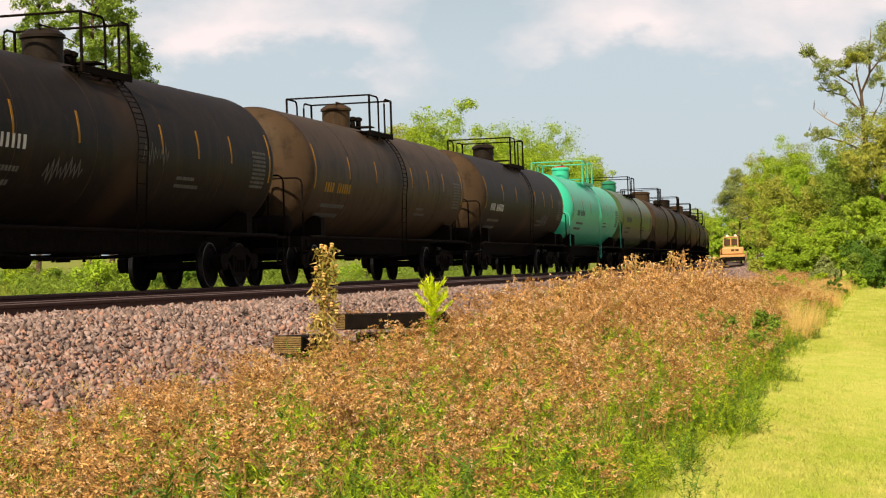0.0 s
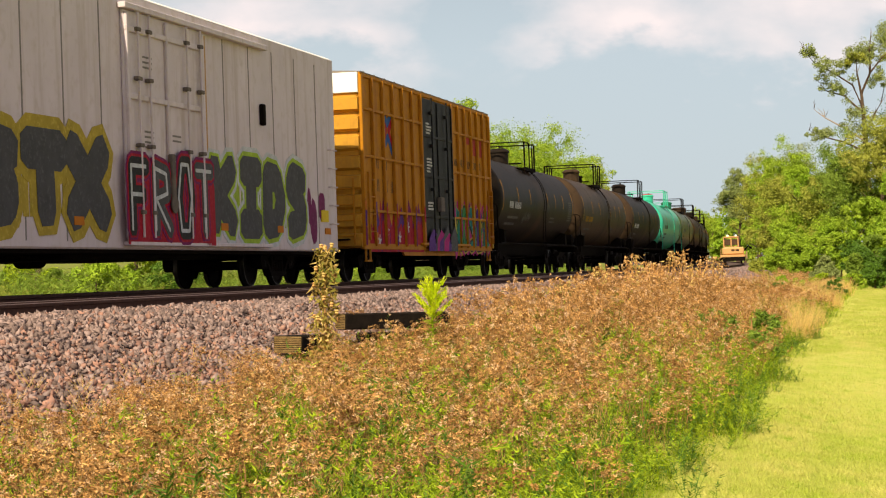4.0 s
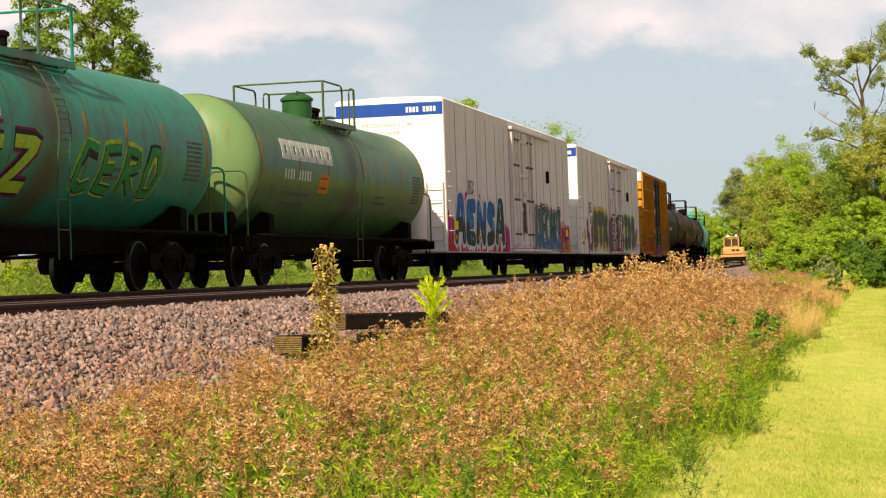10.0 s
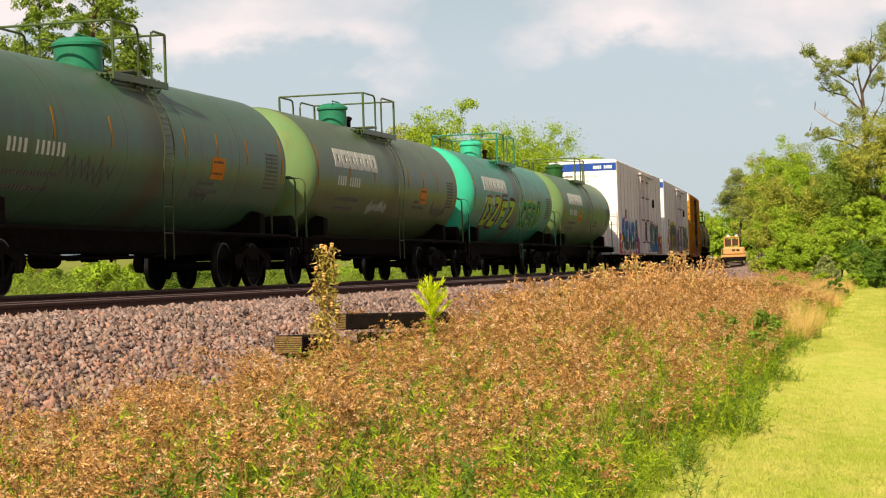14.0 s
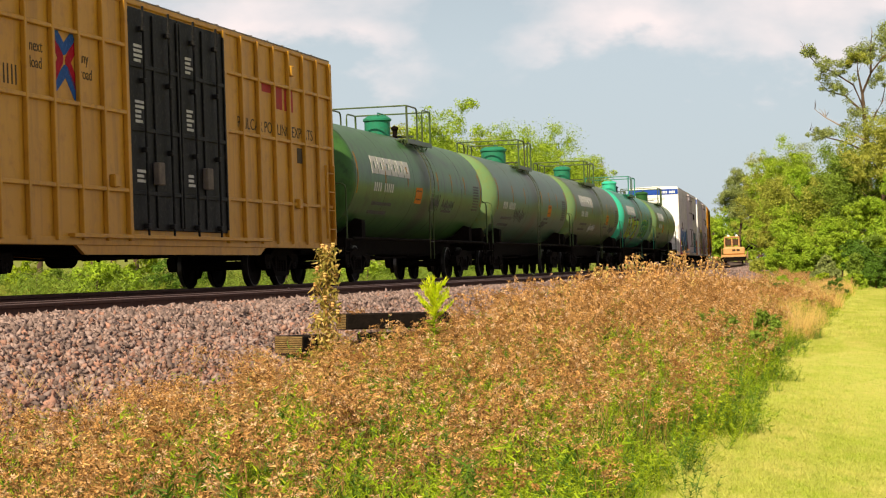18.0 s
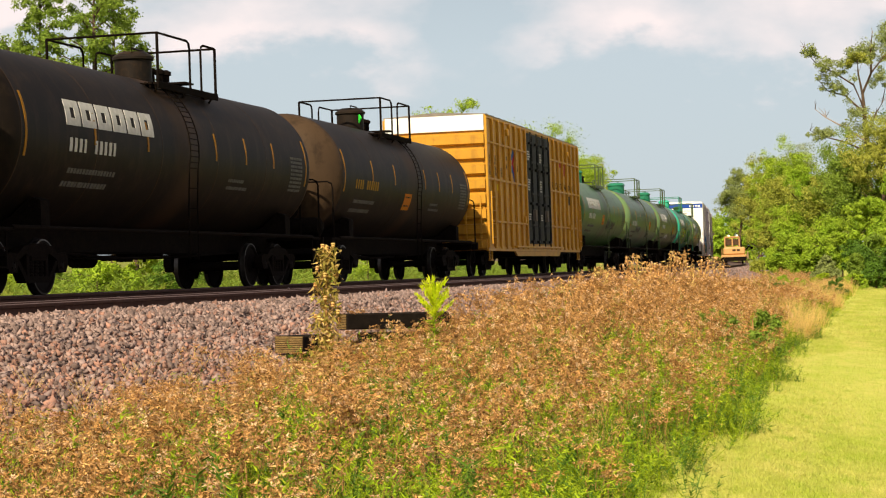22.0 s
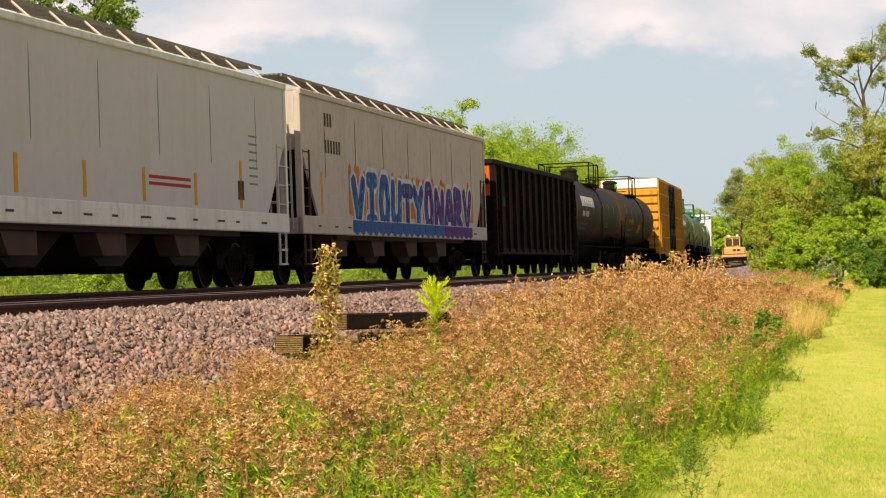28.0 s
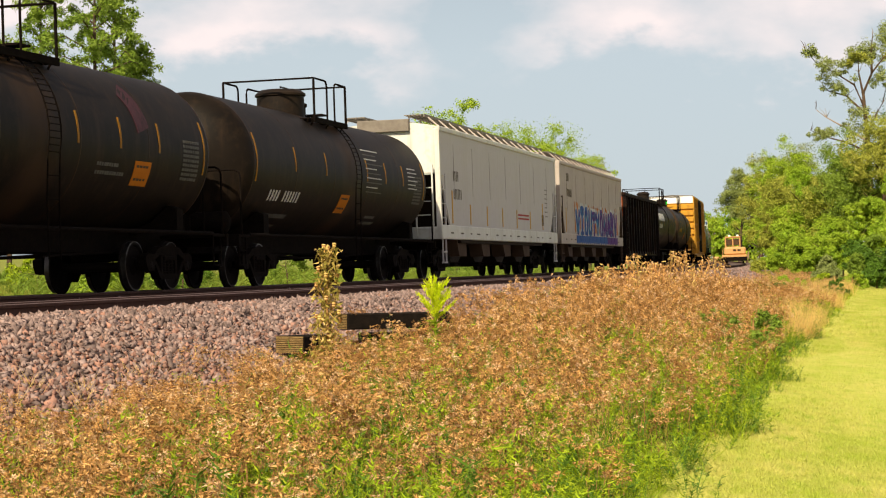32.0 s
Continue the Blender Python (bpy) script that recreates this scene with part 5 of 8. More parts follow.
    rng = random.Random(seed)
    part("centre_sill", Shape().box(-0.3, 0.3, -h - 0.35, h + 0.35, 0.72, 1.05, 0.02), RUNNING_STEEL, car)
    for y in (-h + 2.0, h - 2.0):
        add_truck(car, y)
    add_couplers(car, h + 0.42)
    if paint is HOPPER_GREY:
        for zz, n in ((2.78, 4), (2.26, 6)):
            for k in range(n):
                part("side_mark", Shape().box(w + 0.001, w + 0.005, -h + 1.80 + k * 0.19, -h + 1.88 + k * 0.19, zz, zz + 0.30), DARK_MARK, car)
        for r in range(7):
            part("data_line", Shape().box(w + 0.001, w + 0.005, h - 2.35, h - 1.85, 3.0 - r * 0.16, 3.04 - r * 0.16), SEAM, car)
    else:
        for zz, n in ((3.55, 3), (2.95, 6)):
            for k in range(n):
                part("side_mark", Shape().box(w + 0.001, w + 0.005, -h + 1.9 + k * 0.22, -h + 2.03 + k * 0.22, zz, zz + 0.30), DARK_MARK, car)
    sh = Shape()
    for r in range(2):
        sh.box(w + 0.001, w + 0.005, h - 7.6, h - 5.6, 1.98 - r * 0.12, 2.04 - r * 0.12)
    part("red_print", sh, RED_PAINT, car)
    part("data_plate", Shape().box(w, w + 0.006, h - 3.05, h - 2.70, 1.72, 2.10, 0.002), DARK_MARK, car)
    sh = Shape()
    for k in range(14):
        y = -h + 1.0 + k * (length - 2) / 14 + rng.uniform(0, 0.5)
        sh.box(w + 0.036, w + 0.040, y, y + rng.uniform(0.2, 0.5), 1.26, 1.30)
    part("sill_print", sh, DARK_MARK, car)
    return car


def gondola_car(label, length):
    car = thing("gondola_car", label, "gondola car", "freight train")
    h, w, zb, zt = length / 2, 1.50, 0.82, 3.64
    for side in (-1, 1):
        wall = part("side_wall", Shape().box(*sorted((side * w, side * (w - 0.05))), -h, h, zb, zt, 0.008), GONDOLA_PAINT, car)
        n = 13
        for k in range(n + 1):
            y = -h + 0.06 + (length - 0.12) * k / n
            part("side_post", Shape().prism([(y - 0.09, zb - 0.06), (y + 0.09, zb - 0.06), (y + 0.09, zt - 0.08), (y - 0.09, zt - 0.08)], *sorted((side * w, side * (w + 0.12)))), GONDOLA_PAINT, wall)
        part("top_chord", Shape().box(*sorted((side * (w - 0.06), side * (w + 0.14))), -h - 0.02, h + 0.02, zt - 0.10, zt + 0.06, 0.02), GONDOLA_PAINT, car)
        part("side_sill", Shape().box(*sorted((side * (w - 0.06), side * (w + 0.06))), -h, h, zb - 0.14, zb + 0.06, 0.02), GONDOLA_PAINT, car)
        for end in (-1, 1):
            lad = ladder_mesh_flat(end * (h - 0.46), end * (h - 0.02), zb - 0.3, zt - 0.2, side * (w + 0.13), 0.36)
            part("side_ladder", lad, GONDOLA_PAINT, car)
    for side in (-1, 1):
        part("end_wall", Shape().box(-w, w, *sorted((side * h, side * (h - 0.06))), zb, zt, 0.01), GONDOLA_PAINT, car)
        for z in (1.3, 2.2, 3.0):
            part("end_rib", Shape().box(-w + 0.05, w - 0.05, *sorted((side * h, side * (h + 0.10))), z - 0.09, z + 0.09, 0.02), GONDOLA_PAINT, car)
        part("end_chord", Shape().box(-w - 0.1, w + 0.1, *sorted((side * (h - 0.08), side * (h + 0.10))), zt - 0.10, zt + 0.06, 0.02), GONDOLA_PAINT, car)
    part("orange_panel", Shape().box(-w + 0.1, w - 0.02, -h - 0.022, -h - 0.012, 2.55, zt - 0.12), ORANGE_PATCH, car, "faded orange upper end panel")
    part("orange_panel", Shape().box(w + 0.001, w + 0.006, -h + 0.16, -h + 1.15, 2.2, zt - 0.3), material("brown_red_paint", (0.09, 0.03, 0.02), (0.05, 0.022, 0.018), 3, 0.6), car, "rust-red patch by the corner")
    part("floor", Shape().box(-w, w, -h, h, zb - 0.05, zb + 0.05), GONDOLA_PAINT, car)
    part("load", Shape().prism([(-h + 0.1, zb + 0.05), (h - 0.1, zb + 0.05), (h - 0.1, 2.4), (h * 0.4, 3.0), (-h * 0.3, 2.7), (-h + 0.1, 2.9)], -w + 0.06, w - 0.06), RUNNING_STEEL, car, "dark load below the rim")
    sh = Shape()
    for k, y in enumerate((1.28, 2.02, 2.20)):
        sh.box(w + 0.001, w + 0.005, -h + y, -h + y + 0.03, 2.25, 2.55).box(w + 0.001, w + 0.005, -h + y + 0.11, -h + y + 0.14, 2.25, 2.55)
    part("side_marks", sh, SPRAY["green"], car)
    part("centre_sill", Shape().box(-0.3, 0.3, -h - 0.4, h + 0.4, 0.66, 0.95, 0.02), RUNNING_STEEL, car)
    add_brake_gear(car, h - 3.2)
    for y in (-h + 1.9, h - 1.9):
        add_truck(car, y)
    add_couplers(car, h + 0.52)
    return car


# ---- the train, from its tail forward: middle of each car at 16 s ----
TRAIN = []


def couple(car, middle, bogies):
    TRAIN.append((car, middle, bogies))
    return car


couple(tank_car("dusty black tank car with a pink sprayed spot", BLACK_TANK, BLACK_TANK, 14.36, marks=None, seed=1, dome_r=0.56, card=0.52, card_z=1.85), -106.1, 12.0)
couple(tank_car("clean black tank car with white stencils and yellow stripes", BLACK_TANK, BLACK_TANK, 14.36, dome_y=-0.85, marks=WHITE_MARK, mark_at=(-5.9, 1.80), seed=2, walk_span=(0.95, 1.75), dome_r=0.56, card=-0.10, card_z=1.65), -89.04, 12.0)
HOPPER_A = couple(hopper_car("pale grey covered hopper car with white frame", 19.3, HOPPER_GREY, 3), -71.05, 15.3)
HOPPER_B = couple(hopper_car("dusty tan covered hopper car with sprayed graffiti", 19.0, HOPPER_TAN, 4), -50.95, 15.0)
couple(gondola_car("sooty black ribbed gondola car with an orange end", 16.3), -31.95, 12.5)
couple(tank_car("black tank car with white emblem blocks and orange stripes", BLACK_TANK, BLACK_TANK, 14.3, dome_y=0.85, logo=(-5.5, 2.72, 3.75, 0.42), marks=WHITE_MARK, mark_at=(-5.4, 2.30), seed=5, walk_span=(1.55, 1.6), card=0.0, ladder_y=-0.1), -14.95, 12.0)
couple(tank_car("brown-dusted black tank car with gold stencils", BLACK_TANK, BROWN_TANK, 13.65, dome_y=-0.9, marks=GOLD_MARK, mark_at=(-5.7, 2.25), seed=6, card=-0.13, card_z=1.85), 1.75, 11.3)
BOX_A = couple(box_car("bright yellow high boxcar with black double doors", 18.7, YELLOW_CAR, 5.12, (-2.5, 2.35), True, seed=7), 19.81, 14.1)
couple(tank_car("green tank car with white emblem blocks", GREEN_TANK, GREEN_TANK, 14.4, dome=TEAL_DOME, dome_y=0.4, logo=(-5.7, 2.68, 3.9, 0.44), marks=WHITE_MARK, mark_at=(-5.5, 2.25), seed=8, walk_span=(1.05, 1.75), card=-0.17, rail=OLIVE_TANK), 38.87, 12.0)
couple(tank_car("dull blue-green tank car with pale green ends lightened for sun and a scribbled tag", BLUEGREEN_TANK, SUNLIT_GREEN_HEAD, 14.2, dome=TEAL_DOME, dome_y=-0.1, marks=WHITE_MARK, mark_at=(-6.0, 2.20), seed=9, walk_span=(1.05, 1.5), card_z=2.1, rail=OLIVE_TANK, dome_r=0.44), 55.65, 11.8)
couple(tank_car("olive green tank car with pale green ends lightened for sun and white emblem blocks", OLIVE_TANK, SUNLIT_GREEN_HEAD, 14.05, dome=TEAL_DOME, dome_y=-0.65, logo=(-5.5, 2.70, 3.8, 0.44), marks=WHITE_MARK, mark_at=(-5.3, 2.28), seed=10, rail=OLIVE_TANK), 72.06, 11.7)
# The teal car's ends take the aqua paint, so sunlight is in their colour.
TEAL_CAR = couple(tank_car("teal tank car with ends lightened for sun, emblem blocks and lime graffiti", TEAL_TANK, AQUA_TANK, 14.05, dome=AQUA_TANK, dome_y=-0.4, logo=(-5.5, 2.70, 3.8, 0.44), marks=WHITE_MARK, mark_at=(-5.3, 2.28), seed=11, card=-0.40, rail=TEAL_TANK), 88.6, 11.7)
couple(tank_car("moss green tank car with pale green ends lightened for sun and white emblem blocks", GREEN_TANK, SUNLIT_GREEN_HEAD, 13.9, dome=GREEN_DOME, dome_y=0.3, logo=(-5.45, 2.70, 3.8, 0.44), marks=WHITE_MARK, mark_at=(-5.3, 2.28), seed=12, walk_span=(1.5, 1.25), card=-0.40, rail=OLIVE_TANK), 105.47, 11.6)
REEFER_A = couple(reefer_car("long white insulated boxcar with blue-banded end and blue graffiti", 22.0, 13), 125.45, 16.2)
REEFER_B = couple(reefer_car("long white insulated boxcar with black and lime graffiti", 22.0, 14), 149.9, 16.2)
BOX_B = couple(box_car("aged yellow high boxcar with one black door and graffiti", 15.0, YELLOW_OLD, 5.14, (-1.43, 2.22), False, seed=15), 170.6, 10.4)
couple(tank_car("black tank car with white stencils and brown streaks", BLACK_TANK, BLACK_TANK, 15.0, dome_y=-0.35, marks=WHITE_MARK, mark_at=(-6.2, 2.25), seed=16, card=0.0, walk_span=(0.9, 1.25)), 188.4, 12.6)
couple(tank_car("brown-dusted tank car with gold stencils", BROWN_TANK, BROWN_TANK, 15.2, dome_y=-0.65, marks=GOLD_MARK, mark_at=(-6.6, 2.1), seed=17, card=0.0, walk_span=(0.78, 1.5)), 206.4, 12.8)
couple(tank_car("black tank car with rusty middle streak", BLACK_TANK, BROWN_TANK, 15.2, dome_y=-0.5, marks=WHITE_MARK, mark_at=(-6.6, 2.1), seed=18, card=0.0, walk_span=(0.78, 1.74)), 224.9, 12.8)
couple(tank_car("bright aqua green tank car with a red-topped dome", AQUA_TANK, AQUA_TANK, 15.0, dome=AQUA_TANK, dome_y=-0.9, marks=DIM_MARK, mark_at=(-6.2, 2.3), seed=19, rail=AQUA_TANK, card=0.0, lid=RED_PAINT), 242.6, 12.6)
couple(tank_car("olive brown tank car with a teal dome", OLIVE_TANK, OLIVE_TANK, 14.4, dome=TEAL_DOME, dome_y=-0.4, marks=DIM_MARK, seed=20, card=0.0), 259.4, 12.0)
for k, (mat, words) in enumerate(((BROWN_TANK, "dark brown tank car dulled by dust"), (BLACK_TANK, "black tank car dulled by dust"), (BROWN_TANK, "brown tank car far along the train"), (BLACK_TANK, "black tank car far along the train"), (BLACK_TANK, "dark tank car near the bend"), (BROWN_TANK, "dusty tank car round the bend"), (BLACK_TANK, "black tank car round the bend"))):
    couple(tank_car(words, mat, mat, 14.4, dome_y=-0.4, seed=30 + k, card=0.0, low_marks=False, dome_r=0.56, walk_span=(0.78, 1.74)), 276.5 + 17.1 * k, 12.0)


# ---- graffiti and painted emblems on the cars ----
def on_barrel(y, a, lift):
    """The place on a tank's near side at y along it and a metres of arc above its middle."""
    t = a / TANK_R
    return ((TANK_R + lift) * math.cos(t), y, TANK_Z + (TANK_R + lift) * math.sin(t))


def barrel_stroke(sh, pts, w, lift):
    """A sprayed line that follows the barrel; points are (y, arc)."""
    fine = []
    for (y0, a0), (y1, a1) in zip(pts[:-1], pts[1:]):
        n = max(1, int(math.hypot(y1 - y0, a1 - a0) / 0.10))
        fine += [(y0 + (y1 - y0) * k / n, a0 + (a1 - a0) * k / n) for k in range(n)]
    fine.append(pts[-1])
    left, right = [], []
    for i, (y, a) in enumerate(fine):
        (ya, aa), (yb, ab) = fine[max(0, i - 1)], fine[min(len(fine) - 1, i + 1)]
        d = Vector((yb - ya, ab - aa))
        d = d.normalized() if d.length > 1e-5 else Vector((1, 0))
        left.append((y - d.y * w / 2, a + d.x * w / 2)), right.append((y + d.y * w / 2, a - d.x * w / 2))
    v, f = [], []
    for (yl, al), (yr, ar) in zip(left, right):
        v += [on_barrel(yl, al, lift), on_barrel(yr, ar, lift), on_barrel(yl, al, -0.003), on_barrel(yr, ar, -0.003)]
    for i in range(len(fine) - 1):
        b = 4 * i
        f += [(b, b + 1, b + 5, b + 4), (b + 2, b, b + 4, b + 6), (b + 1, b + 3, b + 7, b + 5)]
    sh.add(v, f)


def barrel_graffiti(car, y0, y1, a0, a1, word, fill, outline, seed, weight=0.26, halo=None):
    rng = random.Random(seed)
    cell = (y1 - y0) / len(word)
    for grow, mat, lift, nm in ((1.9, halo, 0.006, "sprayed_halo"), (1.45, outline, 0.009, "sprayed_outline"), (1.0, fill, 0.013, "sprayed_letters")):
        if mat is None:
            continue
        for k, ch in enumerate(word):
            sh = Shape()
            hh = (a1 - a0) * rng.uniform(0.82, 1.0)
            for line in GLYPHS[ch]:
                barrel_stroke(sh, [(y0 + (k + 0.12 + 0.76 * p) * cell + 0.12 * q, a0 + hh * q) for p, q in line], weight * cell * grow, lift + 0.0004 * k)
            part(nm, sh, mat, car)


def scribble(car, y0, y1, a0, a1, mat, seed, width=0.035, loops=9):
    rng = random.Random(seed)
    pts = []
    for k in range(loops):
        y = y0 + (y1 - y0) * k / (loops - 1)
        pts += [(y, a0 + (a1 - a0) * rng.uniform(0.0, 0.35)), (y + (y1 - y0) * 0.06, a0 + (a1 - a0) * rng.uniform(0.6, 1.0))]
    sh = Shape()
    barrel_stroke(sh, pts, width, 0.007)
    part("chalk_tag", sh, mat, car, "thin scribbled paint tag")


S = SPRAY
X_R = 1.602
rr = random.Random(5)
for y0, y1, top, n, ink in ((-10.95, -9.7, 2.0, 6, S["magenta"]), (-10.9, -9.9, 1.3, 5, S["red"]), (-2.6, -1.75, 1.7, 5, S["magenta"]), (-2.7, -2.1, 1.5, 3, S["plum"])):
    sprayed_fingers(REEFER_A, y0, y1, 0.76, top, n, ink, X_R + (0.001 if ink is not S["red"] else 0.004), int(10 * top) + n)
for y, top in ((-8.35, 2.62), (-6.5, 2.58), (-5.75, 2.45), (-4.3, 2.35)):
    sprayed_fingers(REEFER_A, y - 0.15, y + 0.25, 1.8, top, 2, S["magenta"], X_R + 0.002, int(100 * top))
sprayed_fingers(REEFER_A, -9.8, -2.7, 0.76, 1.15, 18, S["red"], X_R + 0.002, 41)
sprayed_word(REEFER_A, -10.1, -2.6, 0.76, 2.44, "AENSA", X_R, 1, [S["blue"], S["blue"], S["blue"], S["blue"], S["black"]], S["white"], None, S["black"], None, (S["cyan"],), 0.30, 0.14, 0.42)
sprayed_fingers(REEFER_A, 2.62, 3.2, 0.76, 2.05, 3, S["red"], X_R + 0.001, 42)
for y, top in ((3.25, 2.55), (4.2, 2.66), (5.2, 2.58), (6.35, 2.50), (7.4, 2.40)):
    sprayed_fingers(REEFER_A, y, y + 0.6, 1.9, top, 2, S["red"], X_R + 0.001, int(100 * top))
sprayed_fingers(REEFER_A, 8.6, 10.7, 0.76, 2.0, 8, S["red"], X_R + 0.001, 43)
sprayed_fingers(REEFER_A, 9.0, 10.9, 0.76, 1.25, 8, S["orange"], X_R + 0.006, 44)
sprayed_fingers(REEFER_A, 9.6, 10.2, 0.9, 1.65, 2, S["violet"], X_R + 0.009, 45)
sprayed_word(REEFER_A, 2.75, 8.75, 0.76, 2.42, "UJECNRI", X_R + 0.004, 2, [S["black"], S["grey"]], S["black"], S["white"], S["blue"], S["teal"], (), 0.34, 0.0, 0.36)

for y0, y1, z0, top, n in ((-6.9, -2.1, 1.2, 2.60, 13),):
    sprayed_fingers(REEFER_B, y0, y1, z0, top, n, S["ochre"], X_R + 0.001, 46)
sprayed_word(REEFER_B, -6.9, -2.0, 0.76, 2.62, "STX", X_R, 3, [S["grey"]], S["ochre"], None, None, None, (), 0.40)
sprayed_fingers(REEFER_B, -1.5, 2.6, 0.80, 2.42, 22, S["red"], X_R + 0.128, 47)
sprayed_word(REEFER_B, -1.55, 2.65, 0.80, 2.40, "FROT", X_R + 0.130, 4, [S["black"], S["grey"]], S["plum"], S["red"], None, S["white"], (), 0.30)
sprayed_fingers(REEFER_B, 2.75, 8.7, 1.2, 2.50, 17, S["lime"], X_R + 0.001, 48)
sprayed_word(REEFER_B, 2.75, 8.75, 0.76, 2.60, "KIDS", X_R, 5, [S["grey"]], S["white"], S["lime"], None, None, (), 0.40)
for y, z, a, b in ((-9.4, 1.5, 0.12, 0.25), (-8.6, 1.75, 0.28, 0.45), (-8.2, 1.2, 0.30, 0.5), (-7.2, 1.55, 0.28, 0.5), (-7.5, 1.0, 0.35, 0.2), (8.9, 1.7, 0.15, 0.4), (9.2, 1.35, 0.25, 0.5), (9.8, 1.75, 0.30, 0.33)):
    sh = Shape()
    blob(sh, y, z, a, b, X_R + 0.003, rr)
    part("sprayed_spot", sh, S["plum"], REEFER_B)
for car in (REEFER_A, REEFER_B):
    letters("EXCESS HEIGHT CAR", 0.16, SEAM, car, (-0.80, -11.015, 4.36), "rear")
    letters("DO NOT HUMP", 0.16, SEAM, car, (-0.80, -11.015, 4.12), "rear")


def flames(car, y0, y1, z0, z1, mats, seed, x, n=26):
    rng = random.Random(seed)
    for k in range(n):
        sh = Shape()
        y = y0 + (y1 - y0) * (k + rng.random()) / n
        top = z0 + (z1 - z0) * rng.uniform(0.55, 1.08)
        w = (y1 - y0) / n * rng.uniform(1.1, 2.2)
        sh.prism([(y - w, z0), (y + w, z0), (y + w * 0.8, z0 + (top - z0) * 0.6), (y + rng.uniform(-0.1, 0.15), top), (y - w * 0.9, z0 + (top - z0) * 0.55)], x, x + 0.004 + 0.0003 * k)
        part("sprayed_flame", sh, mats[k % len(mats)], car)


flames(BOX_B, -6.4, -1.5, 0.72, 2.0, [S["plum"], S["red"], S["violet"], S["red"], S["plum"], S["orange"]], 7, 1.582)
sprayed_fingers(BOX_B, -6.9, -1.5, 0.72, 1.55, 20, S["red"], 1.588, 50)
for k, y in enumerate((-6.0, -5.2, -4.0, -3.1, -2.3)):
    sh, z = Shape(), 1.0 + 0.42 * (k * 0.618 % 1)
    for a in (0.2, 1.45, 2.7, 3.95, 5.2):
        stroke(sh, [(y, z), (y + 0.13 * math.cos(a), z + 0.13 * math.sin(a))], 0.05, 1.598)
    part("sprayed_star", sh, S["white"], BOX_B)
graffiti(BOX_B, 2.4, 7.2, 0.80, 2.05, "eaSbd", [S["teal"], S["green"], S["teal"], S["violet"]], S["black"], S["magenta"], 8, 1.583, S["ochre"], 0.28, True, 0.0, 10, (S["magenta"], S["plum"], S["lime"], S["green"], S["violet"]))
def painted_posts(car, a, b, n, z0, z1, mats, seed):
    """Spray on the faces of the posts that stand out of the side wall."""
    rng = random.Random(seed)
    for k in range(n + 1):
        y = a + (b - a) * k / n
        half = 0.07 if k in (0, n) else 0.045
        z = z0
        while z < z1:
            step = rng.uniform(0.15, 0.45)
            part("sprayed_post", Shape().box(1.664, 1.668, y - half, y + half, z, min(z1, z + step - 0.004)), mats[rng.randrange(len(mats))], car)
            z += step


painted_posts(BOX_B, -7.45, -1.43, 6, 0.88, 1.95, [S["red"], S["plum"], S["violet"], S["orange"]], 51)
painted_posts(BOX_B, 2.22, 7.45, 6, 0.88, 2.0, [S["teal"], S["green"], S["magenta"], S["plum"], S["ochre"]], 52)
flames(BOX_B, -0.9, 2.1, 0.75, 1.5, [S["magenta"], S["violet"], S["grey"]], 9, 1.70, 9)
sprayed_fingers(HOPPER_B, -5.7, 7.7, 1.6, 2.82, 38, S["orange"], 1.586, 49)
sprayed_word(HOPPER_B, -5.6, 7.4, 1.12, 2.62, "VIOUTYONARV", 1.590, 10, [S["blue"]] * 4 + [S["violet"], S["blue"], S["violet"]] + [S["violet"]] * 4, S["white"], None, None, None, (S["cyan"], S["violet"]), 0.33)
for k in range(11):
    sh = Shape()
    y = -5.6 + 1.1818 * k
    sh.prism([(y + 0.02, 1.20), (y + 0.35, 1.11), (y + 0.62, 1.20), (y + 0.90, 1.11), (y + 1.17, 1.22), (y + 1.16, 1.46), (y + 0.02, 1.46)], 1.610, 1.622 + 0.0003 * k)
    part("sprayed_base", sh, S["blue"] if k < 8 else S["violet"], HOPPER_B)
barrel_graffiti(TEAL_CAR, -5.3, -0.4, -0.95, -0.10, "DZFZ", S["lime"], S["black"], 11, 0.17, S["plum"])
barrel_graffiti(TEAL_CAR, 0.9, 4.6, -0.90, -0.05, "CERO", S["green"], S["black"], 12, 0.16, S["lime"])
TANKS = [c for c, m, b in TRAIN if c.name.startswith("tank_car")]
scribble(TANKS[5], -3.9, -2.0, -0.85, -0.30, DIM_MARK, 20, 0.04, 8)
scribble(TANKS[5], 1.9, 2.8, -1.0, -0.6, DIM_MARK, 21)
scribble(TANKS[6], -2.3, -0.6, -0.95, -0.55, WHITE_MARK, 22, 0.025, 11)
scribble(TANKS[6], 4.2, 5.8, -0.95, -0.45, DIM_MARK, 23)
scribble(TANKS[4], 0.6, 1.6, -0.75, -0.20, DIM_MARK, 24)
scribble(TANKS[4], 2.0, 3.4, -0.7, -0.3, DIM_MARK, 25)
scribble(TANKS[9], -3.3, -2.0, -0.85, -0.35, DIM_MARK, 26, 0.03, 9)
scribble(TANKS[9], 0.5, 1.6, -0.35, 0.1, DIM_MARK, 27, 0.03, 8)
scribble(TANKS[11], 3.0, 4.4, -0.9, -0.2, DIM_MARK, 28, 0.03, 9)
sh = Shape()
barrel_stroke(sh, [(3.75, 1.05), (3.95, 0.75), (4.05, 0.45), (4.1, 0.25)], 0.55, 0.009)
part("sprayed_spot", sh, material("faded_pink_paint", (0.040, 0.016, 0.019), (0.075, 0.022, 0.032), 2.2, 0.5, third=(0.018, 0.009, 0.010)), TANKS[0], "faded pink sprayed patch")
sh = Shape()
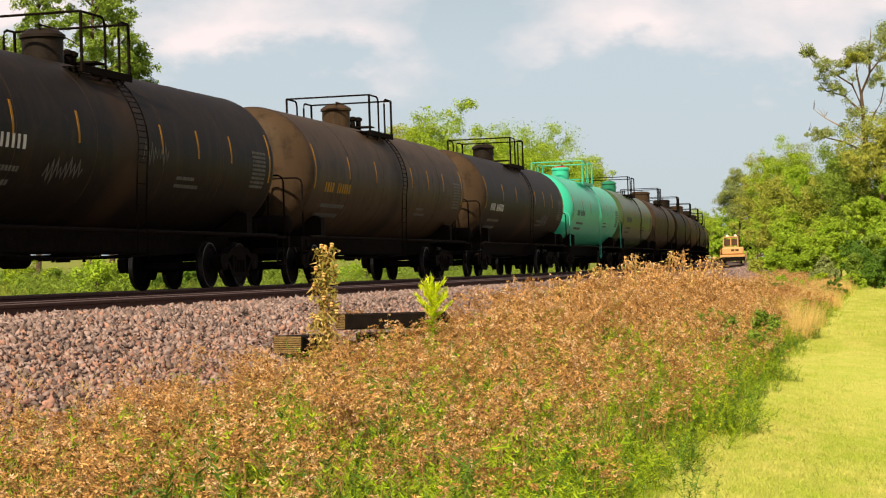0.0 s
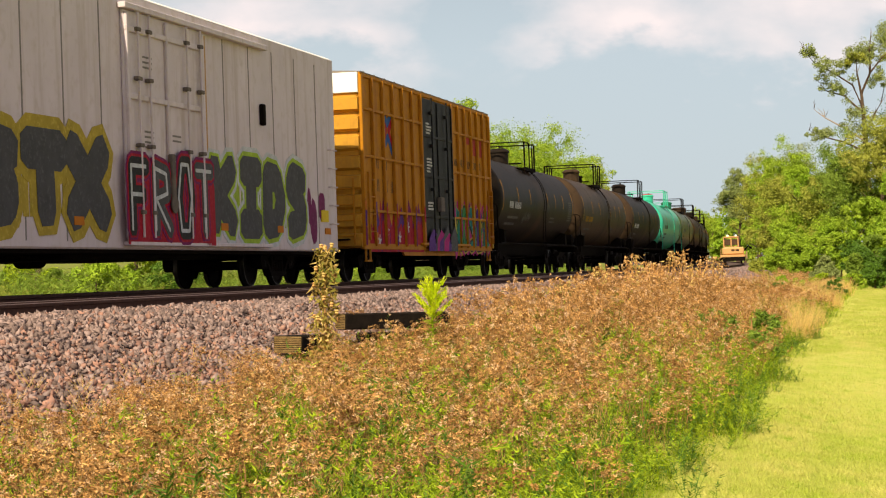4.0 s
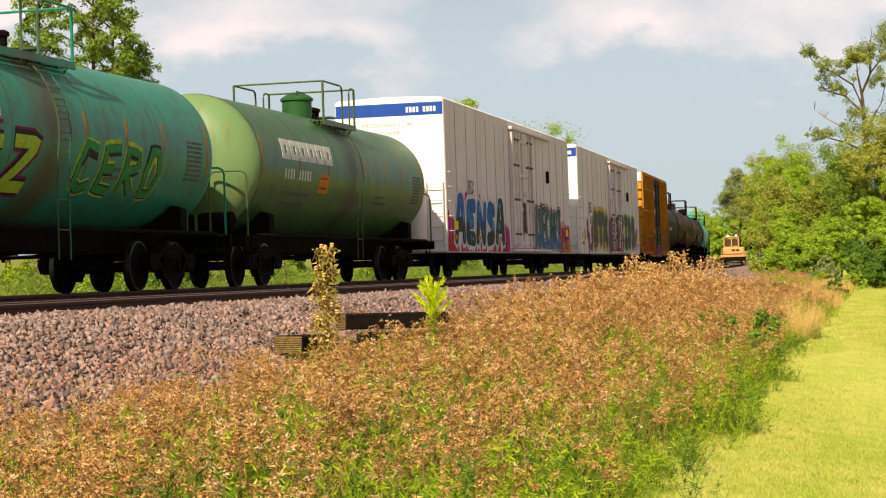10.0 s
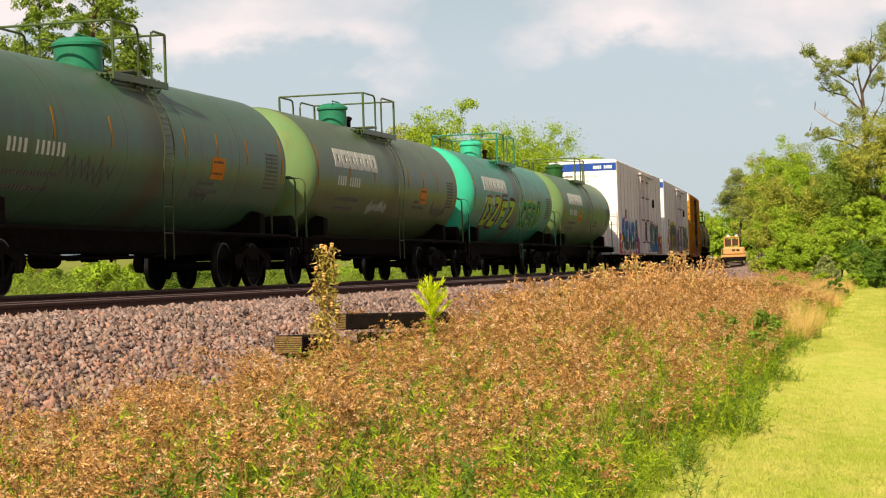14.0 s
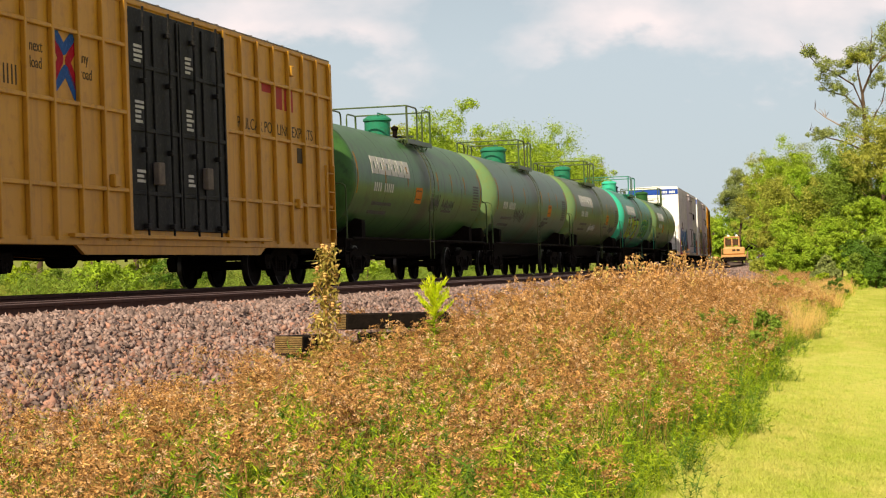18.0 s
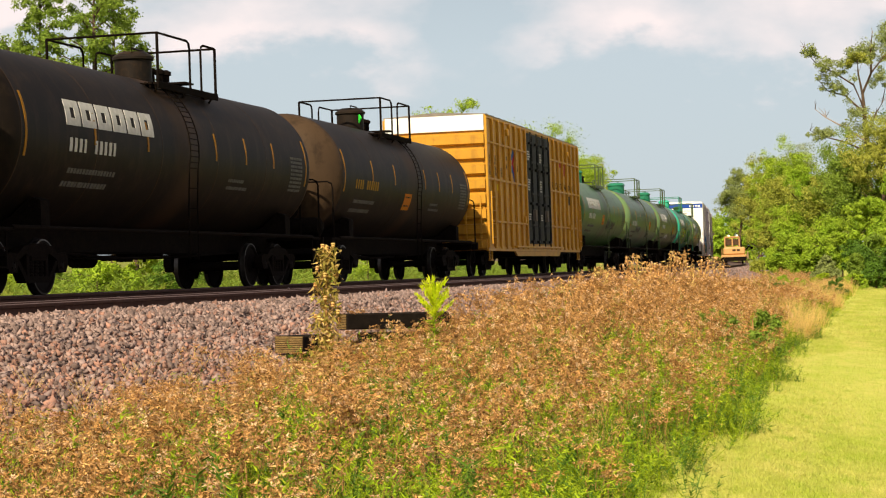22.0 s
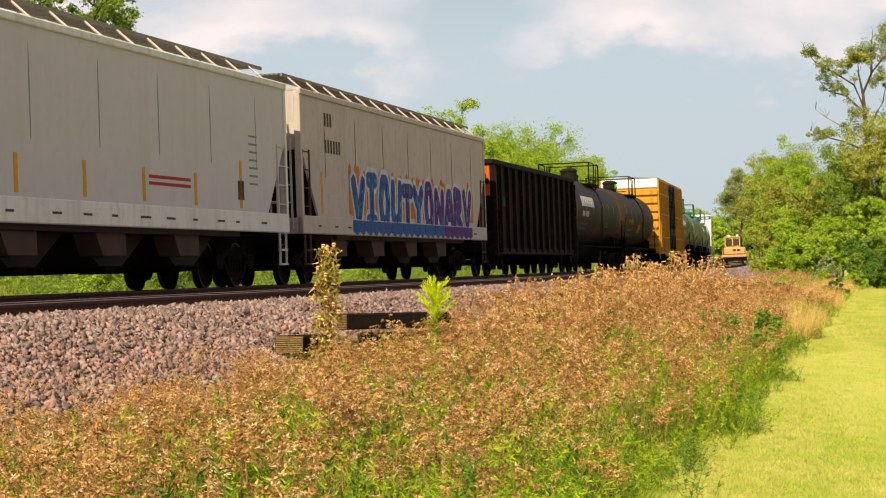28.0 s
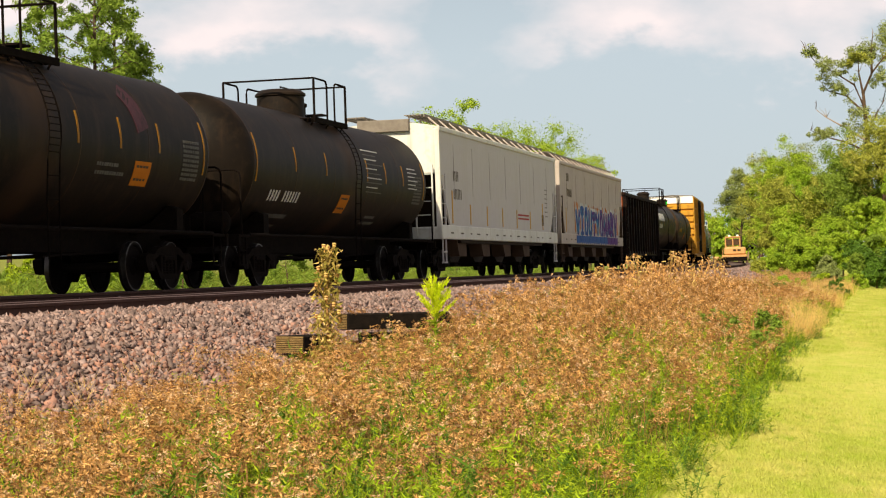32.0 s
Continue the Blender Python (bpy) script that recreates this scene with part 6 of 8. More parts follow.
sh.box(-0.02, 0.02, -0.09, 0.09, -0.09, 0.09, 0.004, 0, Matrix.Translation((0.30, -1.10, TANK_Z + TANK_R + 0.26)) @ Matrix.Rotation(0.785, 4, "Z") @ Matrix.Rotation(0.785, 4, "X"))
part("green_diamond", sh, material("green_sticker", (0.03, 0.60, 0.06), (0.03, 0.5, 0.05), 5, 0.5), TANKS[3], "small bright green diamond sticker")


rr = random.Random(77)
for k in range(10):
    sh = Shape()
    curved(sh, 1.25, 1.25 + rr.uniform(0.9, 1.7), 3.22 - k * 0.115, 3.244 - k * 0.115, n=2)
    part("stencil_line", sh, DIM_MARK if k % 2 else WHITE_MARK, TANKS[1])
for k in range(6):
    sh = Shape()
    curved(sh, 5.3, 5.3 + rr.uniform(0.7, 1.0), 2.92 - k * 0.105, 2.945 - k * 0.105, n=2)
    part("stencil_line", sh, WHITE_MARK, TANKS[1])


def emblem(car, y0, z0, x):
    """A crossed emblem of red and blue chevrons."""
    def at(a, b):
        return (y0 + a * 0.0130, z0 - b * 0.0070)
    for pts, mat in (([(6, 5), (36, 50), (61, 18)], S["blue"]), ([(10, 135), (40, 95), (68, 150)], S["blue"]), ([(3, 25), (28, 70), (6, 115)], S["red"]), ([(66, 40), (46, 75), (70, 125)], S["red"])):
        sh = Shape()
        stroke(sh, [at(*p) for p in pts], 0.19, x)
        part("emblem_chevron", sh, mat, car)


emblem(BOX_A, -5.36, 4.23, 1.586)
emblem(BOX_B, -5.36, 4.31, 1.586)
for k in range(3):
    part("emblem_block", Shape().box(1.5815, 1.585, 4.70 + k * 0.72, 5.28 + k * 0.72, 3.70 + (0.3 if k == 0 else 0.0), 4.22), RED_PAINT, BOX_A, "dark red painted block")
    part("emblem_block", Shape().box(1.5815, 1.585, 4.35 + k * 0.93, 5.0 + k * 0.93, 3.66 + (0.3 if k == 0 else 0.0), 4.16), RED_PAINT, BOX_B, "dark red painted block")
letters("next", 0.26, DARK_MARK, BOX_A, (1.584, -6.14, 3.76))
letters("load", 0.26, DARK_MARK, BOX_A, (1.584, -6.14, 3.50))
letters("any", 0.26, DARK_MARK, BOX_A, (1.584, -4.30, 3.74))
letters("road", 0.26, DARK_MARK, BOX_A, (1.584, -4.30, 3.48))
letters("RAILCAR POOLING EXPERTS", 0.31, DARK_MARK, BOX_B, (1.584, 2.62, 3.24), "side", 0.92)
letters("RAILCAR POOLING EXPERTS", 0.33, DARK_MARK, BOX_A, (1.584, 3.15, 3.16), "side", 1.16)
for car, y0, zs, gap in ((BOX_A, -9.0, (3.54, 3.18), 0.98), (BOX_B, -6.3, (2.78, 2.22), 0.80)):
    for z in zs:
        for g in range(3 if z == zs[1] else 2):
            for k in range(2):
                for bar in (0.0, 0.13):
                    part("side_mark", Shape().box(1.5815, 1.584, y0 + g * gap + k * 0.27 + bar, y0 + g * gap + k * 0.27 + bar + 0.045, z, z + 0.30), DARK_MARK, car)
part("yellow_label", Shape().box(1.582, 1.588, -7.6, -7.2, 2.72, 2.92), YELLOW_CARD, BOX_A)
part("data_plate", Shape().box(1.582, 1.588, 6.9, 7.25, 2.62, 2.95), DARK_MARK, BOX_A)
for y, z in ((-6.1, 4.55), (6.3, 4.45), (-3.3, 1.75), (6.6, 1.62)):
    part("roof_bracket", Shape().box(1.60, 1.72, y, y + 0.22, z, z + 0.22, 0.02), YELLOW_CAR, BOX_A)


# ---- plants ----
RNG = np.random.default_rng(11)


def unit(v):
    return v / np.maximum(np.linalg.norm(v, axis=-1, keepdims=True), 1e-9)


def blades(base, way, length, width, rng, droop=0.0):
    """Pointed leaves: base (n, 3), way (n, 3), length (n,), width (n,)."""
    way = unit(way)
    side = unit(np.cross(way, rng.normal(size=base.shape)))
    side = side * (width * 0.5)[:, None]
    tip = base + way * length[:, None]
    tip[:, 2] -= droop * length
    return np.stack([base - side, base + side, tip], 1)


def ribbons(p, q, width, rng):
    """Thin stems from p to q."""
    side = unit(np.cross(q - p, rng.normal(size=p.shape))) * (width * 0.5)[:, None]
    return np.stack([p - side, p + side, q], 1)


def dry_plant(rng, rich=1.0, heads=3):
    """A dead weed one metre tall: upright stalks that fork near the top, a tight brown rosette on every fork, thin hanging leaves."""
    quads, mats = [], []
    ends = []
    for j in range(3):
        foot = rng.normal(0, 0.045, 3) * (1, 1, 0)
        top = foot + np.array([rng.normal(0, 0.09), rng.normal(0, 0.09), rng.uniform(0.66, 1.0)])
        mid = foot * 0.45 + top * 0.55 + rng.normal(0, 0.012, 3)
        quads.append(ribbons(np.stack([foot, mid]), np.stack([mid, top]), np.array([0.012, 0.009]), rng)), mats.append(np.full(2, 2))
        nb = int(rng.integers(3, 6))
        q = rng.uniform(0.25, 1.0, nb)[:, None]
        start = mid * (1 - q) + top * q
        a = rng.uniform(0, 6.28, nb)
        tips = start + np.stack([np.cos(a), np.sin(a), rng.uniform(0.8, 1.8, nb)], 1) * rng.uniform(0.03, 0.085, nb)[:, None]
        quads.append(ribbons(start, tips, np.full(nb, 0.006), rng)), mats.append(np.full(nb, 2))
        ends += list(tips) + [top]
    for k, e in enumerate(ends):
        nf = int(11 * rich)
        ball = unit(rng.normal(size=(nf, 3)) + (0, 0, 0.25))
        size = rng.uniform(0.95, 1.5)
        quads.append(blades(e + ball * 0.012 * size, ball + rng.normal(0, 0.35, (nf, 3)), rng.uniform(0.016, 0.034, nf) * size, rng.uniform(0.008, 0.016, nf) / rich ** 0.5 * size, rng))
        mats.append(np.full(nf, 1 if k < heads * 0.55 else (2 if k % 5 == 0 else 0)))
    nl = int(12 * rich)
    at = np.stack([rng.normal(0, 0.06, nl), rng.normal(0, 0.06, nl), rng.uniform(0.12, 0.72, nl)], 1)
    a = rng.uniform(0, 6.28, nl)
    quads.append(blades(at, np.stack([np.cos(a), np.sin(a), rng.uniform(-0.6, 1.8, nl)], 1), rng.uniform(0.05, 0.11, nl), rng.uniform(0.006, 0.012, nl), rng, 0.3)), mats.append(rng.choice([0, 0, 2, 3], nl))
    return np.concatenate(quads), np.concatenate(mats)


def green_plant(rng, leaves=20, long=0.12):
    quads, mats = [], []
    n = 3
    foot = rng.normal(0, 0.05, (n, 3)) * (1, 1, 0)
    top = foot + np.stack([rng.normal(0, 0.12, n), rng.normal(0, 0.12, n), rng.uniform(0.6, 1.0, n)], 1)
    quads.append(ribbons(foot, top, np.full(n, 0.010), rng)), mats.append(np.full(n, 0))
    k = rng.integers(0, n, leaves)
    h = rng.uniform(0.1, 1.0, leaves)[:, None]
    at = foot[k] * (1 - h) + top[k] * h
    a = rng.uniform(0, 6.28, leaves)
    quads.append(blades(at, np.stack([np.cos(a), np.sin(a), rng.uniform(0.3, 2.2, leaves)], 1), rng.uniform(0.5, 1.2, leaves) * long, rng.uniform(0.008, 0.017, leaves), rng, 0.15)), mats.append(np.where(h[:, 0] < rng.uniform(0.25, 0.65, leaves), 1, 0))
    return np.concatenate(quads), np.concatenate(mats)


def grass_tuft(rng, n=12, spread=0.10, width=0.010):
    foot = rng.normal(0, spread * 0.4, (n, 3)) * (1, 1, 0)
    a = rng.uniform(0, 6.28, n)
    return blades(foot, np.stack([np.cos(a) * 0.35, np.sin(a) * 0.35, np.ones(n)], 1), rng.uniform(0.5, 1.05, n), np.full(n, width), rng, 0.12), np.zeros(n, int)


def sow(protos, xyz, scale, rng, spread_xy=1.0):
    """Sets turned and sized copies of the plants; returns verts, faces and material numbers for one mesh."""
    vs, ms = [], []
    kind = rng.integers(0, len(protos), len(xyz))
    yaw = rng.uniform(0, 6.28, len(xyz))
    for k, (q, m) in enumerate(protos):
        sel = np.where(kind == k)[0]
        if len(sel) == 0:
            continue
        c, s = np.cos(yaw[sel]), np.sin(yaw[sel])
        sc = scale[sel]
        wide = np.sqrt(sc) * spread_xy
        x, y, z = q[..., 0], q[..., 1], q[..., 2]
        gx = c[:, None, None] * x - s[:, None, None] * y
        gy = s[:, None, None] * x + c[:, None, None] * y
        v = np.stack([gx * wide[:, None, None], gy * wide[:, None, None], z[None] * sc[:, None, None]], -1) + xyz[sel][:, None, None, :]
        vs.append(v.reshape(-1, 3)), ms.append(np.tile(m, len(sel)))
    v = np.concatenate(vs)
    return v, np.arange(len(v)).reshape(-1, 3), np.concatenate(ms)


def patchy(s, d, seed):
    """Slow uneven pattern between 0 and 1 over the verge."""
    r = np.random.default_rng(seed)
    t = np.zeros_like(s)
    for k in range(7):
        a, w, ph = r.uniform(0, 6.28), r.uniform(1.0, 5.5), r.uniform(0, 6.28)
        t = t + np.sin(w * (np.cos(a) * s + np.sin(a) * d * 1.3) + ph)
    return 0.5 + 0.5 * np.tanh(t / 2.6)


def scatter(n, s0, s1, d0, d1, rng):
    return rng.uniform(s0, s1, n), rng.uniform(d0, d1, n)


def placed(s, d):
    x, y = on_line(s, d)
    return np.stack([x, y, ground_z(d) - 0.02], -1)


def verge_height(s, d):
    tall = np.interp(s, [0, 14, 22, 30, 38, 50, 58, 70, 100, 160], [0.62, 0.64, 0.68, 0.84, 0.94, 1.00, 0.78, 0.62, 0.62, 0.6])
    near_bed = np.interp(d, [7.4, 8.2, 9.0, 10.0, 11.8, 12.9, 13.3], [0.25, 0.38, 0.62, 0.95, 1.0, 0.88, 0.75])
    far_bed = np.interp(d, [7.2, 7.9, 8.6, 10.0, 11.8, 12.7, 13.0], [0.55, 0.95, 1.1, 1.0, 0.85, 0.60, 0.45])
    w = np.clip((s - 19) / 16, 0, 1)
    return tall * (near_bed * (1 - w) + far_bed * w)


def verge_edge(s):
    """Where the weeds stop against the lawn."""
    return np.interp(s, [8, 17, 21, 25.5, 34.7, 50, 71], [13.3, 13.2, 13.12, 12.98, 12.5, 12.2, 12.05]) + 0.14 * np.sin(s * 0.9) + 0.10 * np.sin(s * 2.3 + 1) + 0.07 * np.sin(s * 6.1 + 2)


def clumps(n, per, s0, s1, d0, d1, spread, rng):
    """Plants in clumps: s, d and the clump's own size factor."""
    s, d = scatter(n, s0, s1, d0, d1, rng)
    k = np.repeat(np.arange(n), per)
    return s[k] + rng.normal(0, spread, n * per), d[k] + rng.normal(0, spread, n * per), np.repeat(rng.uniform(0.70, 1.15, n), per), k


def greenness(s, d):
    """How much of the verge is green: most towards the lawn and near the viewer."""
    return np.clip(0.19 + np.interp(d, [8, 9.5, 11, 12.3, 13], [0.0, 0.12, 0.24, 0.36, 0.52]) * np.interp(s, [0, 30, 45, 54, 60], [1.0, 0.9, 0.5, 0.6, 1.1]) + np.interp(s, [50, 58], [0, 0.2]), 0, 1)


def make_verge():
    rng = np.random.default_rng(21)
    rich = [dry_plant(rng, 1.0, int(rng.integers(1, 7))) for _ in range(16)]
    rich = [(q, np.where(m == 0, 4, m)) if k % 4 == 0 else (q, m) for k, (q, m) in enumerate(rich)]
    lean = [dry_plant(rng, 0.5, int(rng.integers(1, 5))) for _ in range(8)]
    for s0, s1, count, protos in ((1.0, 30.0, 1250, rich), (30.0, 62.0, 1150, rich), (62.0, 150.0, 1500, lean)):
        s, d, size, k = clumps(count, 4, s0, s1, 7.5, 13.3, 0.10, rng)
        green = patchy(s, d, 9) < greenness(s, d)
        keep = ~(green & (rng.uniform(size=count)[k] < 0.66)) & (d < verge_edge(s) - 0.1) & ~((np.abs(s - 46.5) < 3.5) & (d > 11.1)) & (rng.uniform(size=count)[k] < np.interp(d, [7.5, 8.4, 9.0, 11.6, 13.2], [0.03, 0.55, 1, 0.95, 0.5]))
        s, d, size = s[keep], d[keep], size[keep]
        v, f, m = sow(protos, placed(s, d), verge_height(s, d) * size * rng.uniform(0.88, 1.08, len(s)), rng)
        bulk("dry_weeds", v, f, [DRY_WEED, SEED_FLUFF, DRY_STEM, GREEN_WEED, DARK_WEED], m, "dense brown dried weeds with pale seed tufts on the verge", "weeds")
    # Lower leaves take LEAF_C: shade inside the clumps put into their colour.
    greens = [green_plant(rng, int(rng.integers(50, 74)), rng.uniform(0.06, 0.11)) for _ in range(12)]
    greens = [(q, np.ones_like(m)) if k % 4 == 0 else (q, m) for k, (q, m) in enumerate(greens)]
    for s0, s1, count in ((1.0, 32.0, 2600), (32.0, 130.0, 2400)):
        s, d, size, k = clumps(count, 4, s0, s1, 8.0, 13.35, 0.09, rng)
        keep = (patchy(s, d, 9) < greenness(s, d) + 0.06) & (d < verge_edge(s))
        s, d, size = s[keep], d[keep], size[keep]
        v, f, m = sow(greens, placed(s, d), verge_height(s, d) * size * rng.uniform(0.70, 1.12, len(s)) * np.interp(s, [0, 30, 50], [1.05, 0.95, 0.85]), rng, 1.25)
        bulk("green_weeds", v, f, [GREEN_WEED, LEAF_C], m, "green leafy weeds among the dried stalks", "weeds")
    tufts = [grass_tuft(rng, 14, 0.14, 0.009) for _ in range(8)]
    s, d = scatter(1500, 3, 34, 7.4, 9.4, rng)
    keep = rng.uniform(size=len(s)) < np.interp(d, [7.4, 8.2, 8.8, 9.4], [0.05, 0.5, 1, 0.5])
    s2, d2 = scatter(6500, 36, 95, 10.8, 12.9, rng)
    keep2 = (patchy(s2 * 0.5, d2, 13) > 0.45) & (d2 < verge_edge(s2) + 0.05) & ((np.abs(s2 - 46) < 6) | (np.abs(s2 - 66) < 5) | (s2 > 84))
    s3, d3 = scatter(500, 3, 30, 9, 12.4, rng)
    s, d = np.concatenate([s[keep], s2[keep2], s3]), np.concatenate([d[keep], d2[keep2], d3])
    v, f, m = sow(tufts, placed(s, d), np.where(d < 9.4, 0.30, np.where(s < 35, 0.5, 0.85)) * rng.uniform(0.7, 1.2, len(s)), rng)
    bulk("straw_grass", v, f, [STRAW], m, "dry straw-coloured grass along ballast and lawn", "grass")
    s, d = scatter(9000, 1, 130, 11.6, 13.4, rng)
    # Every third edge weed is all LEAF_C, painting the shadow along the lawn.
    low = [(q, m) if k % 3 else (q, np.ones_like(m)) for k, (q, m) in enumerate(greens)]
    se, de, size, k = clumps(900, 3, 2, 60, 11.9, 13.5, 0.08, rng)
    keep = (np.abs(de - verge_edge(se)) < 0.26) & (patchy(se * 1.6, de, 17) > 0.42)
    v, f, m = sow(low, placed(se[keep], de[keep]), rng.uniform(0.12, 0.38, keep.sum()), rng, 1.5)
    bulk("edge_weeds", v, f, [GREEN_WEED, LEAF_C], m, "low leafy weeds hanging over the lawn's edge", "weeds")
    tg = [grass_tuft(rng, 12, 0.16, 0.008) for _ in range(8)]
    keep = (d < verge_edge(s) + 0.08) & (d > verge_edge(s) - 0.9)
    v, f, m = sow(tg, placed(s[keep], d[keep]), rng.uniform(0.12, 0.30, keep.sum()), rng, 1.4)
    bulk("edge_grass", v, f, [GREEN_WEED], m, "longer green grass where lawn meets weeds", "grass")


def make_lawn_grass():
    rng = np.random.default_rng(31)
    base, scale = [], []
    for s0, s1, dens, size in ((9, 24, 4200, 0.034), (24, 45, 2200, 0.042), (45, 130, 520, 0.07)):
        n = int((s1 - s0) * 4.4 * dens)
        s, d = scatter(n, s0, s1, 12.3, 16.7, rng)
        x, y = on_line(s, d)
        keep = (np.abs(x) < 0.235 * y + 0.2) & (d > verge_edge(s) - 0.35)
        base.append(np.stack([x, y, np.zeros_like(x) - 0.004], -1)[keep])
        scale.append(rng.uniform(0.6, 1.3, keep.sum()) * size)
    b, l = np.concatenate(base), np.concatenate(scale)
    q = blades(b, rng.normal(0, 0.55, b.shape) + (0, 0, 1.0), l, l * 0.15, rng, 0.1)
    v = q.reshape(-1, 3)
    bulk("lawn_grass", v, np.arange(len(v)).reshape(-1, 3), [LAWN_BLADE], None, "short mown yellow-green lawn grass", "grass")


def make_ballast():
    rng = np.random.default_rng(41)
    block = np.array([(0.6, 0, 0.05), (-0.3, 0.52, -0.05), (-0.3, -0.52, 0.0), (0.05, 0.0, 0.5), (0.0, 0.05, -0.5)])
    faces = np.array([(0, 1, 3), (1, 2, 3), (2, 0, 3), (1, 0, 4), (2, 1, 4), (0, 2, 4)])
    for s0, s1, d0, d1, dens, size, nm in ((10, 30, 5.2, 9.2, 640, 0.060, "near"), (30, 52, 5.2, 9.0, 420, 0.060, "mid"), (52, 150, 5.5, 8.6, 90, 0.08, "far"), (14, 110, -4.6, 5.3, 40, 0.055, "top")):
        n = int((s1 - s0) * (d1 - d0) * dens)
        s, d = scatter(n, s0, s1, d0, d1, rng)
        x, y = on_line(s, d)
        keep = (np.abs(x) < 0.24 * y + 0.5) & (rng.uniform(size=n) < np.interp(d, [8.4, 9.2], [1, 0.25]))
        keep &= (np.abs(np.abs(d) - 0.753) > 0.14) & (np.abs(np.abs(d - NEAR) - 0.753) > 0.12)
        s, d, x, y = s[keep], d[keep], x[keep], y[keep]
        m = len(s)
        z = ground_z(d) + rng.uniform(-0.5, 0.6, m) * size
        jit = block[None] + rng.uniform(-0.2, 0.2, (m, 5, 3))
        jit *= (rng.uniform(0.55, 1.45, (m, 1, 1)) * size * 1.2) * rng.uniform(0.6, 1.25, (m, 1, 3)) * (1, 1, 0.8)
        q = unit(rng.normal(size=(m, 4)))
        w, a, b, c = q.T
        rot = np.stack([np.stack([1 - 2 * (b * b + c * c), 2 * (a * b - c * w), 2 * (a * c + b * w)], -1), np.stack([2 * (a * b + c * w), 1 - 2 * (a * a + c * c), 2 * (b * c - a * w)], -1),
                        np.stack([2 * (a * c - b * w), 2 * (b * c + a * w), 1 - 2 * (a * a + b * b)], -1)], 1)
        v = np.einsum("nij,nkj->nki", rot, jit) + np.stack([x, y, z], -1)[:, None, :]
        f = (faces[None] + 5 * np.arange(m)[:, None, None]).reshape(-1, 3)
        red = rng.uniform(size=m) < np.interp(d, [6.4, 7.4, 8.4], [0.08, 0.35, 0.75])
        bulk("ballast_stones", v.reshape(-1, 3), f, [STONE, STONE_RED], np.repeat(red.astype(int), 6), "crushed pinkish grey ballast stones on the bank", "gravel")


def make_far_side():
    """Rough grass and shrubs beyond the train."""
    rng = np.random.default_rng(51)
    tufts = [grass_tuft(rng, 16, 0.30, 0.030) for _ in range(8)]
    s, d = scatter(9000, 14, 190, -24, -4.4, rng)
    v, f, m = sow(tufts, placed(s, d), np.interp(d, [-24, -8, -4.4], [1.1, 0.85, 0.35]) * rng.uniform(0.5, 1.1, len(s)), rng, 1.6)
    bulk("field_grass", v, f, [FIELD_BLADE], m, "tall rough yellow-green grass beyond the tracks", "grass")
    greens = [green_plant(rng, 40, 0.22) for _ in range(6)]
    s, d = scatter(3000, 16, 150, -14, -5.2, rng)
    keep = patchy(s * 0.4, d, 3) > 0.35
    v, f, m = sow(greens, placed(s[keep], d[keep]), rng.uniform(0.5, 1.3, keep.sum()), rng, 2.2)
    bulk("field_weeds", v, f, [LEAF_E, FIELD_BLADE], m, "leafy green weeds beyond the tracks", "weeds")


make_verge()
make_lawn_grass()
make_ballast()
make_far_side()


# ---- trees and shrubs ----
def leaf_cloud(centres, radius, per, size, rng, flat=0.8):
    n = len(centres) * per
    c = np.repeat(centres, per, 0)
    r = np.repeat(radius, per)
    ball = unit(rng.normal(size=(n, 3)))
    off = ball * (rng.uniform(0, 1, n) ** 0.45 * r)[:, None] * (1, 1, flat)
    face = unit(ball + (0, 0, 0.5) + rng.normal(size=(n, 3)) * 0.55)
    way = unit(np.cross(face, rng.normal(size=(n, 3))))
    side = np.cross(face, way)
    ln = rng.uniform(0.6, 1.35, n) * size
    wd = (ln * rng.uniform(0.45, 0.75, n) * 0.5)[:, None]
    p = c + off
    return np.stack([p - side * wd, p + side * wd, p + way * ln[:, None]], 1).reshape(-1, 3)


def crown_part(centres, radius, per, size, mat, parent, rng, name="crown"):
    v = leaf_cloud(np.asarray(centres, float), np.asarray(radius, float), per, size, rng)
    ob = bulk(name, v, np.arange(len(v)).reshape(-1, 3), [mat])
    ob.parent = parent
    return ob


